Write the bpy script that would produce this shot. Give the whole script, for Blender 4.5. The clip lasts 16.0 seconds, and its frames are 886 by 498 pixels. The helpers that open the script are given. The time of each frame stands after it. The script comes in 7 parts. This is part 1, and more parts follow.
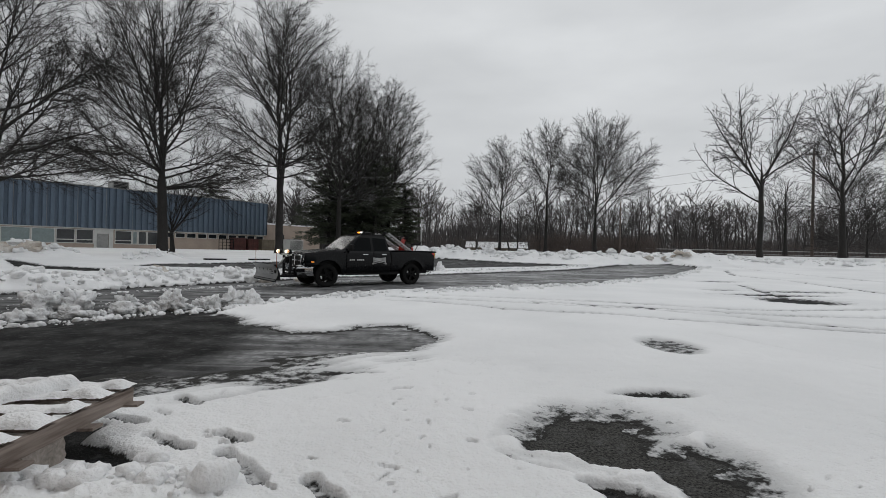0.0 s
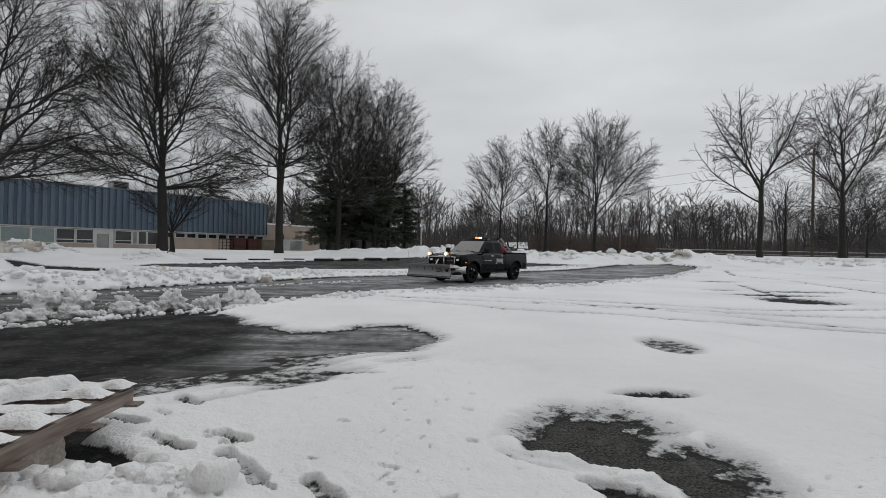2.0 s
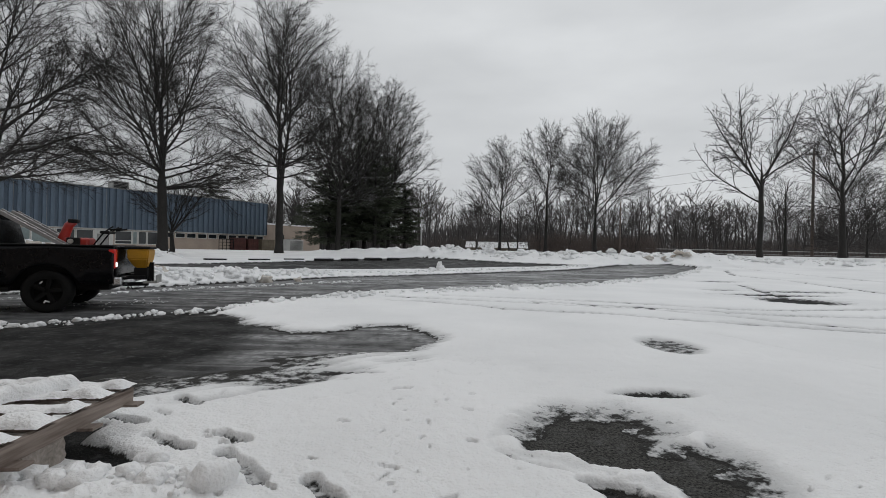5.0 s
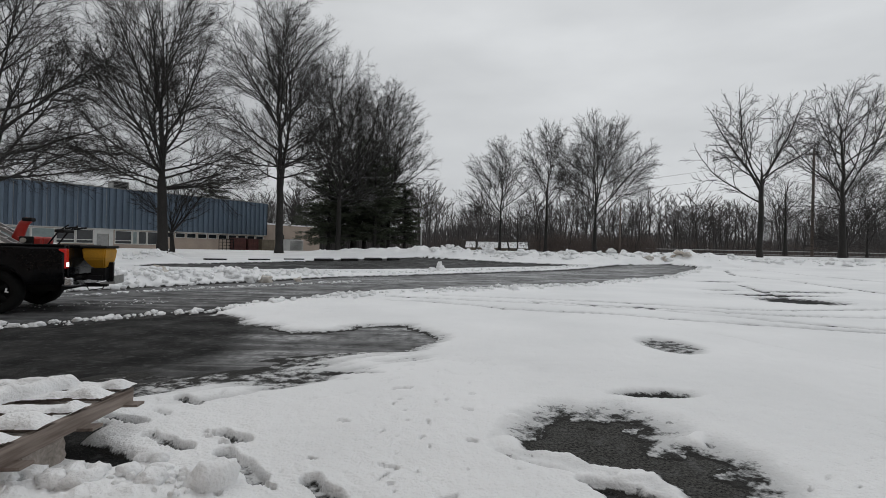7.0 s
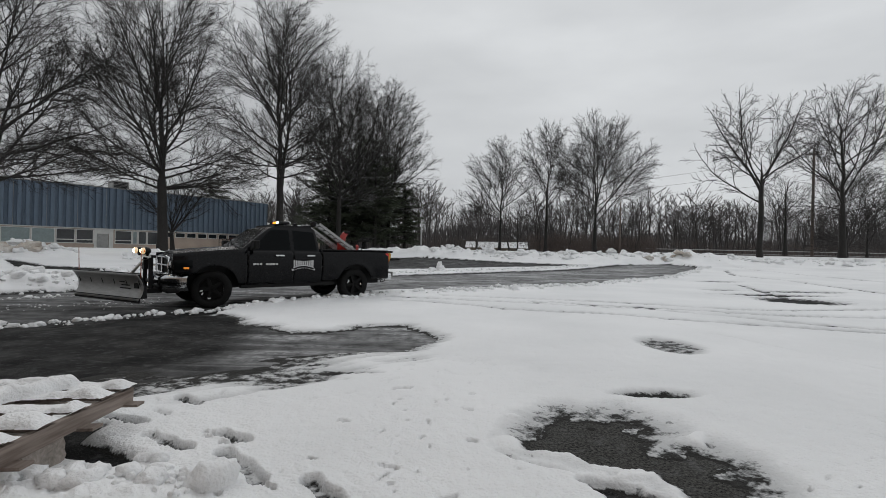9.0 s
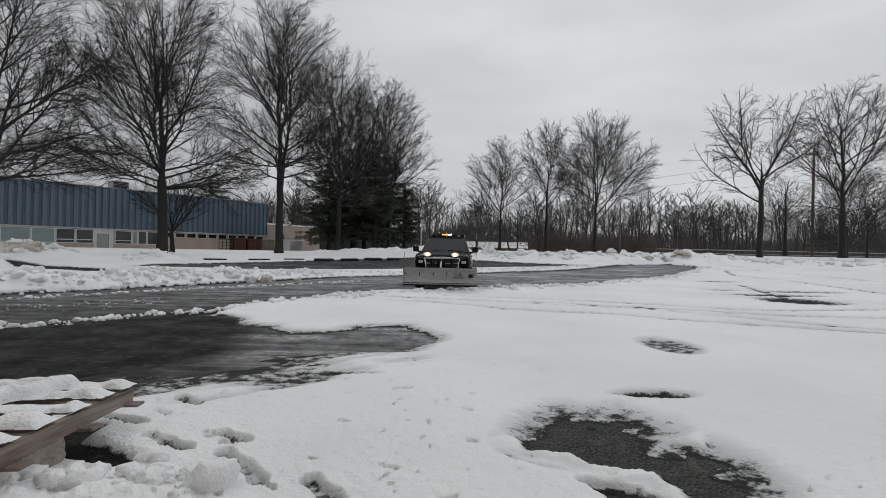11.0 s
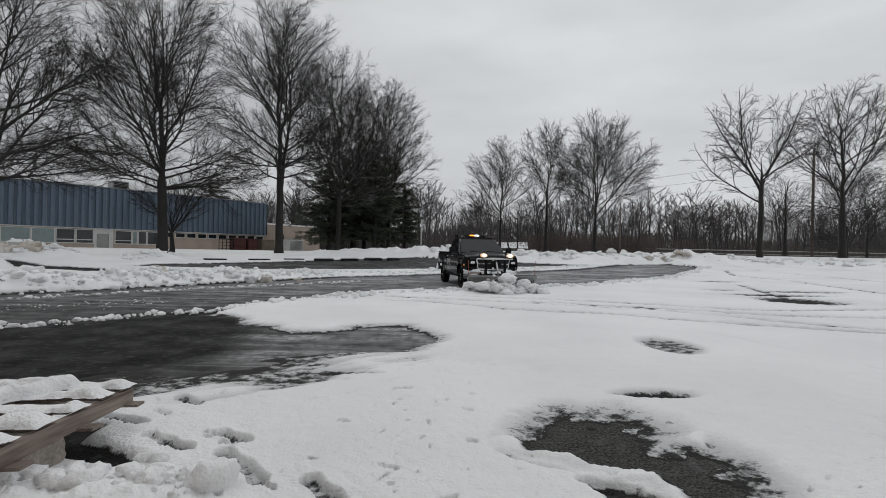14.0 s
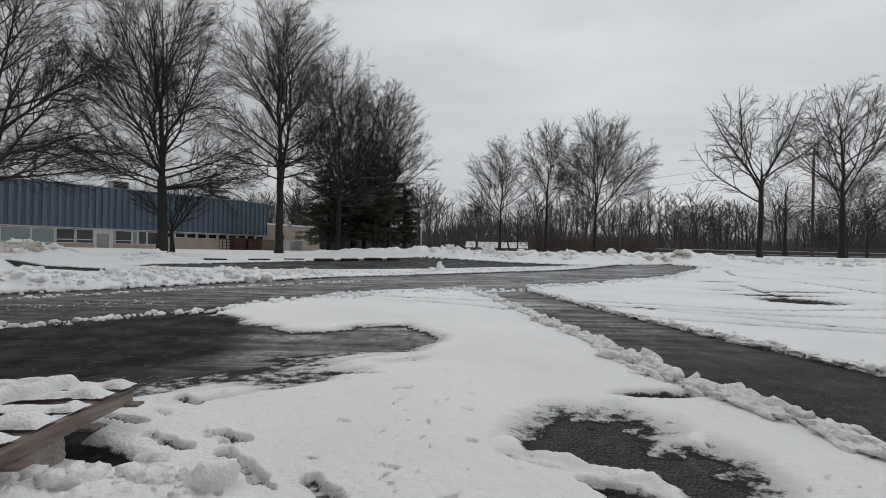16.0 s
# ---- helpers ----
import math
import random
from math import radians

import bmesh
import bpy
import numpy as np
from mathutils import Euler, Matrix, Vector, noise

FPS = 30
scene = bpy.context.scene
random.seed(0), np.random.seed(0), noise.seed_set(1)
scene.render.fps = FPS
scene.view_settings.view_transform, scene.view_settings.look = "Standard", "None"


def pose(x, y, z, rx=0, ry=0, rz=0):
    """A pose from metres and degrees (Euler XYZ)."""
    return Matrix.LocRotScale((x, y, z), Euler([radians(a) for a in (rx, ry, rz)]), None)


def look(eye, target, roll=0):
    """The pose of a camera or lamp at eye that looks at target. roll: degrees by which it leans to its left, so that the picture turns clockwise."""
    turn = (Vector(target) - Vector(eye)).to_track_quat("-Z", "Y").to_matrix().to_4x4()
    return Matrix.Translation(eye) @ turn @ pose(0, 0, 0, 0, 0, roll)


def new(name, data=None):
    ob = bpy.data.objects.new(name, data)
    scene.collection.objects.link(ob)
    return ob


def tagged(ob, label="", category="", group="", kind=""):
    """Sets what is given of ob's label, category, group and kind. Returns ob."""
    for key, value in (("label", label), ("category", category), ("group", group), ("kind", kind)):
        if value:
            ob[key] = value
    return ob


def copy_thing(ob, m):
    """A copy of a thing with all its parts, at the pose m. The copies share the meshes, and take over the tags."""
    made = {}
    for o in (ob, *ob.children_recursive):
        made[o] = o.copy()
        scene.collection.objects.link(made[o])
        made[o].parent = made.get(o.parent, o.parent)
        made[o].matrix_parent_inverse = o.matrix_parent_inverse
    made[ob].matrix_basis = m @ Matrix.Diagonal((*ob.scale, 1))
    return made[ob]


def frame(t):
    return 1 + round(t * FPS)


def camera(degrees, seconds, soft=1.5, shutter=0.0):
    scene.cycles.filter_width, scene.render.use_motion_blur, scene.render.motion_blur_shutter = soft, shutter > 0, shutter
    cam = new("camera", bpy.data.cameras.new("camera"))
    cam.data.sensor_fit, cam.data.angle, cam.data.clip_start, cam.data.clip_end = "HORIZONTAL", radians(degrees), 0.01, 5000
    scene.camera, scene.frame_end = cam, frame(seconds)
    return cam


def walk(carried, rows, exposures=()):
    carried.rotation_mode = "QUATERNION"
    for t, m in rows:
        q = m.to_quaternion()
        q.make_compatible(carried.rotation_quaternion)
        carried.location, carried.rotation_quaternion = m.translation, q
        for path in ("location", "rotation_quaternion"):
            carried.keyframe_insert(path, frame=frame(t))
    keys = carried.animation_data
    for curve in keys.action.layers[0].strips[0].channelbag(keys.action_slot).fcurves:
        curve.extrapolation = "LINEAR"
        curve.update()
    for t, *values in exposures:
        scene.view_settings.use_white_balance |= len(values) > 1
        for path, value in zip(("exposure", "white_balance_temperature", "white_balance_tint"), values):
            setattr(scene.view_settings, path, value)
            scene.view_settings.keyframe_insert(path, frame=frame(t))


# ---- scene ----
# ---- camera ----
cam = camera(87.65, 16.0, soft=0.7)
EYE = Vector((0, 0, 1.386))
AIM = look(EYE, EYE + Vector((0, 100, 0.3411)), 1.19)
walk(cam, [(0.0, AIM), (16.0, AIM)])

# ---- world, sun ----
SUN_ELEV, SUN_ROT = radians(38), radians(150)
world = bpy.data.worlds.new("overcast")
scene.world = world
world.use_nodes = True


def build_world():
    nt = world.node_tree
    n, l = nt.nodes, nt.links
    n.clear()
    out = n.new("ShaderNodeOutputWorld")
    bg = n.new("ShaderNodeBackground")
    sky = n.new("ShaderNodeTexSky")
    sky.sky_type = 'NISHITA'
    sky.sun_disc = False
    sky.sun_elevation, sky.sun_rotation = SUN_ELEV, SUN_ROT
    scale = n.new("ShaderNodeMix")
    scale.data_type = 'RGBA'
    scale.blend_type = 'MULTIPLY'
    scale.inputs[0].default_value = 1.0
    scale.inputs[7].default_value = (0.05, 0.05, 0.05, 1)
    l.new(sky.outputs[0], scale.inputs[6])
    co = n.new("ShaderNodeTexCoord")
    mp = n.new("ShaderNodeMapping")
    mp.inputs['Scale'].default_value = (1.6, 1.6, 5.0)
    l.new(co.outputs['Generated'], mp.inputs[0])
    no = n.new("ShaderNodeTexNoise")
    no.inputs['Scale'].default_value, no.inputs['Detail'].default_value = 1.3, 5.0
    l.new(mp.outputs[0], no.inputs['Vector'])
    ramp = n.new("ShaderNodeValToRGB")
    ramp.color_ramp.elements[0].position, ramp.color_ramp.elements[1].position = 0.3, 0.72
    ramp.color_ramp.elements[0].color = (0.55, 0.566, 0.582, 1)
    ramp.color_ramp.elements[1].color = (0.71, 0.729, 0.745, 1)
    l.new(no.outputs[0], ramp.inputs[0])
    # the cloud deck is brighter overhead than near the horizon
    sep = n.new("ShaderNodeSeparateXYZ")
    l.new(co.outputs['Generated'], sep.inputs[0])
    zr = n.new("ShaderNodeMapRange")
    zr.inputs[1].default_value, zr.inputs[2].default_value = 0.0, 0.6
    zr.inputs[3].default_value, zr.inputs[4].default_value = 0.86, 1.08
    l.new(sep.outputs[2], zr.inputs[0])
    # and a little brighter towards the veiled sun
    xr = n.new("ShaderNodeMath")
    xr.operation = 'MULTIPLY_ADD'
    xr.inputs[1].default_value, xr.inputs[2].default_value = 0.24, 1.0
    l.new(sep.outputs[0], xr.inputs[0])
    deck = n.new("ShaderNodeMath")
    deck.operation = 'MULTIPLY'
    l.new(zr.outputs[0], deck.inputs[0]), l.new(xr.outputs[0], deck.inputs[1])
    grad = n.new("ShaderNodeVectorMath")
    grad.operation = 'SCALE'
    l.new(ramp.outputs[0], grad.inputs[0])
    l.new(deck.outputs[0], grad.inputs['Scale'])
    mix = n.new("ShaderNodeMix")
    mix.data_type = 'RGBA'
    mix.inputs[0].default_value = 0.96
    l.new(scale.outputs[2], mix.inputs[6])
    l.new(grad.outputs[0], mix.inputs[7])
    l.new(mix.outputs[2], bg.inputs[0])
    bg.inputs[1].default_value = 1.0
    l.new(bg.outputs[0], out.inputs[0])


build_world()
sun = new("sun", bpy.data.lights.new("sun", 'SUN'))
sun.data.energy, sun.data.angle, sun.data.color = 0.5, radians(40), (1.0, 0.97, 0.93)
sun.matrix_world = pose(0, 0, 40, 90 - math.degrees(SUN_ELEV), 0, 180 - math.degrees(SUN_ROT) + 180)
scene.view_settings.exposure = 0.0


# ---- numbers ----
def hash01(ix, iy, seed):
    v = (ix.astype(np.int64) * 374761393 + iy.astype(np.int64) * 668265263 + seed * 1442695041) & 0xFFFFFFFF
    v = ((v ^ (v >> 13)) * 1274126177) & 0xFFFFFFFF
    v = v ^ (v >> 16)
    return (v & 0xFFFFFF) / float(0xFFFFFF)


def vnoise(x, y, seed=0):
    ix, iy = np.floor(x), np.floor(y)
    fx, fy = x - ix, y - iy
    fx, fy = fx * fx * (3 - 2 * fx), fy * fy * (3 - 2 * fy)
    a, b = hash01(ix, iy, seed), hash01(ix + 1, iy, seed)
    c, d = hash01(ix, iy + 1, seed), hash01(ix + 1, iy + 1, seed)
    return (a * (1 - fx) + b * fx) * (1 - fy) + (c * (1 - fx) + d * fx) * fy


def fbm(x, y, seed=0, octaves=4):
    s, a = np.zeros_like(x), 0.5
    for k in range(octaves):
        s += a * (vnoise(x, y, seed + k) - 0.5) * 2
        x, y, a = x * 2.03 + 7.1, y * 2.03 + 3.7, a * 0.5
    return s


def sstep(a, b, x):
    t = np.clip((x - a) / (b - a), 0, 1)
    return t * t * (3 - 2 * t)


def poly_sd(x, y, pts):
    """Signed distance to a polygon, negative inside."""
    best = np.full(x.shape, 1e9)
    inside = np.zeros(x.shape, bool)
    for (ax, ay), (bx, by) in zip(pts, pts[1:] + pts[:1]):
        dx, dy = bx - ax, by - ay
        t = np.clip(((x - ax) * dx + (y - ay) * dy) / (dx * dx + dy * dy), 0, 1)
        best = np.minimum(best, np.hypot(x - ax - t * dx, y - ay - t * dy))
        if ay != by:
            inside ^= ((ay > y) != (by > y)) & (x < (bx - ax) * (y - ay) / (by - ay) + ax)
    return np.where(inside, -best, best)


def line_dist(x, y, pts):
    best = np.full(x.shape, 1e9)
    for (ax, ay), (bx, by) in zip(pts, pts[1:]):
        dx, dy = bx - ax, by - ay
        t = np.clip(((x - ax) * dx + (y - ay) * dy) / (dx * dx + dy * dy), 0, 1)
        best = np.minimum(best, np.hypot(x - ax - t * dx, y - ay - t * dy))
    return best


def ground_z(x, y):
    """The lot is level; the land behind it rises a little."""
    x, y = np.asarray(x, float), np.asarray(y, float)
    return 1.4 * sstep(20, 66, np.hypot(x, y)) * (1 - 0.5 * sstep(6, 22, -x) * sstep(20, 40, y))


# ---- mesh helpers ----
def part(name, bm, material, parent=None, label=""):
    """Links a bmesh or a mesh as one mesh object under a thing or a part."""
    if isinstance(bm, bmesh.types.BMesh):
        me = bpy.data.meshes.new(name)
        bm.to_mesh(me)
        bm.free()
    else:
        me = bm
    if material is not None and not me.materials:
        for m in (material if isinstance(material, (list, tuple)) else [material]):
            me.materials.append(m)
    ob = new(name, me)
    if parent:
        ob.parent = parent
    if label:
        tagged(ob, label)
    return ob


def thing(name, m, label, category, group="", kind=""):
    ob = new(name)
    ob.empty_display_size = 0.2
    ob.matrix_basis = m
    return tagged(ob, label, category, group, kind)


def grid_mesh(name, v, nx, ny, wrap=False, smooth=True):
    """A sheet from ny rows of nx vertices."""
    v = np.asarray(v, float).reshape(-1, 3)
    i = np.arange(ny - 1)[:, None] * nx + np.arange(nx - (0 if wrap else 1))[None, :]
    j = np.arange(ny - 1)[:, None] * nx + (np.arange(nx - (0 if wrap else 1))[None, :] + 1) % nx
    f = np.stack([i, j, j + nx, i + nx], -1).reshape(-1, 4)
    return fast_mesh(name, v, f, smooth)


def fast_mesh(name, v, f, smooth=True):
    v, f = np.asarray(v, np.float32), np.asarray(f, np.int32)
    k = f.shape[1]
    me = bpy.data.meshes.new(name)
    me.vertices.add(len(v))
    me.vertices.foreach_set("co", v.ravel())
    me.loops.add(f.size)
    me.loops.foreach_set("vertex_index", f.ravel())
    me.polygons.add(len(f))
    me.polygons.foreach_set("loop_start", np.arange(0, f.size, k, dtype=np.int32))
    me.polygons.foreach_set("use_smooth", np.full(len(f), smooth))
    me.update(calc_edges=True)
    return me


def mixed_mesh(name, v, quads, tris):
    """A smooth mesh of quads and triangles."""
    v = np.asarray(v, np.float32)
    me = bpy.data.meshes.new(name)
    me.vertices.add(len(v))
    me.vertices.foreach_set("co", v.ravel())
    loops = np.concatenate([quads.ravel(), tris.ravel()]).astype(np.int32)
    me.loops.add(len(loops))
    me.loops.foreach_set("vertex_index", loops)
    starts = np.concatenate([np.arange(len(quads)) * 4, len(quads) * 4 + np.arange(len(tris)) * 3]).astype(np.int32)
    me.polygons.add(len(starts))
    me.polygons.foreach_set("loop_start", starts)
    me.polygons.foreach_set("use_smooth", np.full(len(starts), True))
    me.update(calc_edges=True)
    return me


def box(bm, x0, x1, y0, y1, z0, z1, bevel=0.0, m=None):
    """Adds a box, with rounded edges where bevel is given."""
    vs = [bm.verts.new((x, y, z)) for z in (z0, z1) for y in (y0, y1) for x in (x0, x1)]
    fs = [bm.faces.new([vs[i] for i in q]) for q in ((0, 2, 3, 1), (4, 5, 7, 6), (0, 1, 5, 4), (2, 6, 7, 3), (0, 4, 6, 2), (1, 3, 7, 5))]
    if bevel:
        es = list({e for f in fs for e in f.edges})
        r = bmesh.ops.bevel(bm, geom=es, offset=bevel, segments=2, affect='EDGES', profile=0.5)
        vs = list({v for f in r['faces'] for v in f.verts} | {v for v in vs if v.is_valid})
    if m is not None:
        bmesh.ops.transform(bm, matrix=m, verts=vs)
    return vs


def boxes(*rows, bevel=0.0):
    bm = bmesh.new()
    for r in rows:
        box(bm, *r[:6], bevel=bevel, m=r[6] if len(r) > 6 else None)
    return bm


def tube(bm, pts, radii, sides=8, cap=True):
    """A tube through points."""
    pts = [Vector(p) for p in pts]
    if not isinstance(radii, (list, tuple)):
        radii = [radii] * len(pts)
    rings = []
    for k, p in enumerate(pts):
        d = (pts[min(k + 1, len(pts) - 1)] - pts[max(k - 1, 0)]).normalized()
        a = d.orthogonal().normalized() if k == 0 else (prev - d * prev.dot(d)).normalized()
        prev = a
        b = d.cross(a)
        rings.append([bm.verts.new(p + (a * math.cos(2 * math.pi * i / sides) + b * math.sin(2 * math.pi * i / sides)) * radii[k]) for i in range(sides)])
    for r, s in zip(rings, rings[1:]):
        for i in range(sides):
            f = bm.faces.new((r[i], r[(i + 1) % sides], s[(i + 1) % sides], s[i]))
            f.smooth = True
    if cap:
        bm.faces.new(rings[0][::-1])
        bm.faces.new(rings[-1])
    return rings


def prism(bm, pts, axis, a, b):
    """A flat outline (two coordinates a point) drawn out along an axis from a to b."""
    def at(p, w):
        return {'x': (w, p[0], p[1]), 'y': (p[0], w, p[1]), 'z': (p[0], p[1], w)}[axis]
    lo, hi = [bm.verts.new(at(p, a)) for p in pts], [bm.verts.new(at(p, b)) for p in pts]
    n = len(pts)
    bm.faces.new(lo[::-1]), bm.faces.new(hi)
    for i in range(n):
        bm.faces.new((lo[i], lo[(i + 1) % n], hi[(i + 1) % n], hi[i]))
    bmesh.ops.recalc_face_normals(bm, faces=bm.faces[:])
    return bm


# ---- materials ----
def material(name, color, rough=0.6, metal=0.0, vary=0.25, scale=8.0, fine=60.0, bump=0.2, dist=0.01, second=None, stretch=(1, 1, 1), spec=0.5, coat=0.0, world_space=False, rough_vary=0.0):
    """Colour with two scales of variation and fine relief."""
    m = bpy.data.materials.new(name)
    m.use_nodes = True
    n, l = m.node_tree.nodes, m.node_tree.links
    b = n["Principled BSDF"]
    b.inputs['Metallic'].default_value = metal
    b.inputs['Specular IOR Level'].default_value = spec
    b.inputs['Coat Weight'].default_value = coat
    b.inputs['Coat Roughness'].default_value = 0.05
    if world_space:
        co = n.new("ShaderNodeNewGeometry").outputs['Position']
    else:
        co = n.new("ShaderNodeTexCoord").outputs['Object']
    mp = n.new("ShaderNodeMapping")
    mp.inputs['Scale'].default_value = stretch
    l.new(co, mp.inputs[0])
    big, small = n.new("ShaderNodeTexNoise"), n.new("ShaderNodeTexNoise")
    for t, s in ((big, scale), (small, fine)):
        t.inputs['Scale'].default_value, t.inputs['Detail'].default_value = s, 4.0
        l.new(mp.outputs[0], t.inputs['Vector'])
    add = n.new("ShaderNodeMath")
    add.operation = 'MULTIPLY_ADD'
    add.inputs[1].default_value = 0.45
    l.new(small.outputs[0], add.inputs[0])
    half = n.new("ShaderNodeMath")
    half.operation = 'MULTIPLY'
    half.inputs[1].default_value = 0.55
    l.new(big.outputs[0], half.inputs[0])
    l.new(half.outputs[0], add.inputs[2])
    ramp = n.new("ShaderNodeValToRGB")
    c2 = second or tuple(c * (1 - vary) for c in color)
    c1 = color if second else tuple(min(1, c * (1 + vary)) for c in color)
    ramp.color_ramp.elements[0].position, ramp.color_ramp.elements[1].position = 0.36, 0.64
    ramp.color_ramp.elements[0].color, ramp.color_ramp.elements[1].color = (*c2, 1), (*c1, 1)
    l.new(add.outputs[0], ramp.inputs[0])
    l.new(ramp.outputs[0], b.inputs['Base Color'])
    if rough_vary:
        mr = n.new("ShaderNodeMapRange")
        mr.inputs[1].default_value, mr.inputs[2].default_value = 0.35, 0.65
        mr.inputs[3].default_value, mr.inputs[4].default_value = max(0.02, rough - rough_vary), rough + rough_vary
        l.new(big.outputs[0], mr.inputs[0])
        l.new(mr.outputs[0], b.inputs['Roughness'])
    else:
        b.inputs['Roughness'].default_value = rough
    if bump:
        bp = n.new("ShaderNodeBump")
        bp.inputs['Strength'].default_value, bp.inputs['Distance'].default_value = bump, dist
        l.new(small.outputs[0], bp.inputs['Height'])
        l.new(bp.outputs[0], b.inputs['Normal'])
    return m


def glow(name, color, strength, base=(0.5, 0.5, 0.5)):
    m = bpy.data.materials.new(name)
    m.use_nodes = True
    b = m.node_tree.nodes["Principled BSDF"]
    b.inputs['Base Color'].default_value = (*base, 1)
    b.inputs['Emission Color'].default_value = (*color, 1)
    b.inputs['Emission Strength'].default_value = strength
    b.inputs['Roughness'].default_value = 0.2
    return m


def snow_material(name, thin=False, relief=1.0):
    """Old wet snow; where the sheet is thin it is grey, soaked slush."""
    m = bpy.data.materials.new(name)
    m.use_nodes = True
    n, l = m.node_tree.nodes, m.node_tree.links
    b = n["Principled BSDF"]
    b.inputs['Roughness'].default_value = 0.55
    b.inputs['Specular IOR Level'].default_value = 0.3
    pos = n.new("ShaderNodeNewGeometry").outputs['Position']
    big, mid, small = (n.new("ShaderNodeTexNoise") for _ in range(3))
    for t, s in ((big, 0.35), (mid, 5.0 if relief == 1.0 else 13.0), (small, 45.0)):
        t.inputs['Scale'].default_value, t.inputs['Detail'].default_value = s, 4.0
        l.new(pos, t.inputs['Vector'])
    ramp = n.new("ShaderNodeValToRGB")
    ramp.color_ramp.elements[0].position, ramp.color_ramp.elements[1].position = 0.3, 0.62
    ramp.color_ramp.elements[0].color, ramp.color_ramp.elements[1].color = (0.75, 0.757, 0.764, 1), (0.85, 0.854, 0.86, 1)
    l.new(big.outputs[0], ramp.inputs[0])
    col = ramp.outputs[0]
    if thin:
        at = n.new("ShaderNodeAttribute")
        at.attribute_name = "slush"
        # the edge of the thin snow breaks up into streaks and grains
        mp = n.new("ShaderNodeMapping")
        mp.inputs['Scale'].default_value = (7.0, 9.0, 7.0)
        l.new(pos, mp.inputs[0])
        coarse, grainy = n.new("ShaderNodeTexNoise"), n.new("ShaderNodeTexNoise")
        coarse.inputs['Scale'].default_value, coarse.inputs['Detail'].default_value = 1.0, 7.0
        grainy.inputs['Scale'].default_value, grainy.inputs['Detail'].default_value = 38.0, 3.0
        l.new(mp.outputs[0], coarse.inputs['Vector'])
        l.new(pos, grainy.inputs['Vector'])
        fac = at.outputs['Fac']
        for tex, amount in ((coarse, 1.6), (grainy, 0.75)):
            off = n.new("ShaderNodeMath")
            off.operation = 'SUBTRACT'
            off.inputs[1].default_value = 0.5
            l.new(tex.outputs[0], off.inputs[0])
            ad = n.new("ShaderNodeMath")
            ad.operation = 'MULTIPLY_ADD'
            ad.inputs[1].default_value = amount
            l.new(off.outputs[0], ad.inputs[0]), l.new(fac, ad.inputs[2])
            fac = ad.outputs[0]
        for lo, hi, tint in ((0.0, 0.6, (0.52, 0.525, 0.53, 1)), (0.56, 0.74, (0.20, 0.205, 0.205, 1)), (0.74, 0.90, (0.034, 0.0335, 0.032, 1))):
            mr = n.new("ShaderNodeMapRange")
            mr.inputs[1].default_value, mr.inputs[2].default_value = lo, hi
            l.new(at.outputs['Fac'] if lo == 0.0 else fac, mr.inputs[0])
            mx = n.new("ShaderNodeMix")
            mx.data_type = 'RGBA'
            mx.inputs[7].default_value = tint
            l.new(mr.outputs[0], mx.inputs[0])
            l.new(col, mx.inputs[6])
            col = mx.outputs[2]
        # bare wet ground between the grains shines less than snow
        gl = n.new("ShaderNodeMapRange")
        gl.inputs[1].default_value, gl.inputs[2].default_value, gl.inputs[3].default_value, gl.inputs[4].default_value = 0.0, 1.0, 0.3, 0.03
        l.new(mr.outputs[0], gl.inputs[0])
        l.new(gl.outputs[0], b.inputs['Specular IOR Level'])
    l.new(col, b.inputs['Base Color'])
    sm = n.new("ShaderNodeMath")
    sm.operation = 'MULTIPLY_ADD'
    sm.inputs[1].default_value = 3.0
    l.new(mid.outputs[0], sm.inputs[0])
    l.new(small.outputs[0], sm.inputs[2])
    bp = n.new("ShaderNodeBump")
    bp.inputs['Strength'].default_value, bp.inputs['Distance'].default_value = 0.8, 0.017 * relief
    l.new(sm.outputs[0], bp.inputs['Height'])
    l.new(bp.outputs[0], b.inputs['Normal'])
    return m


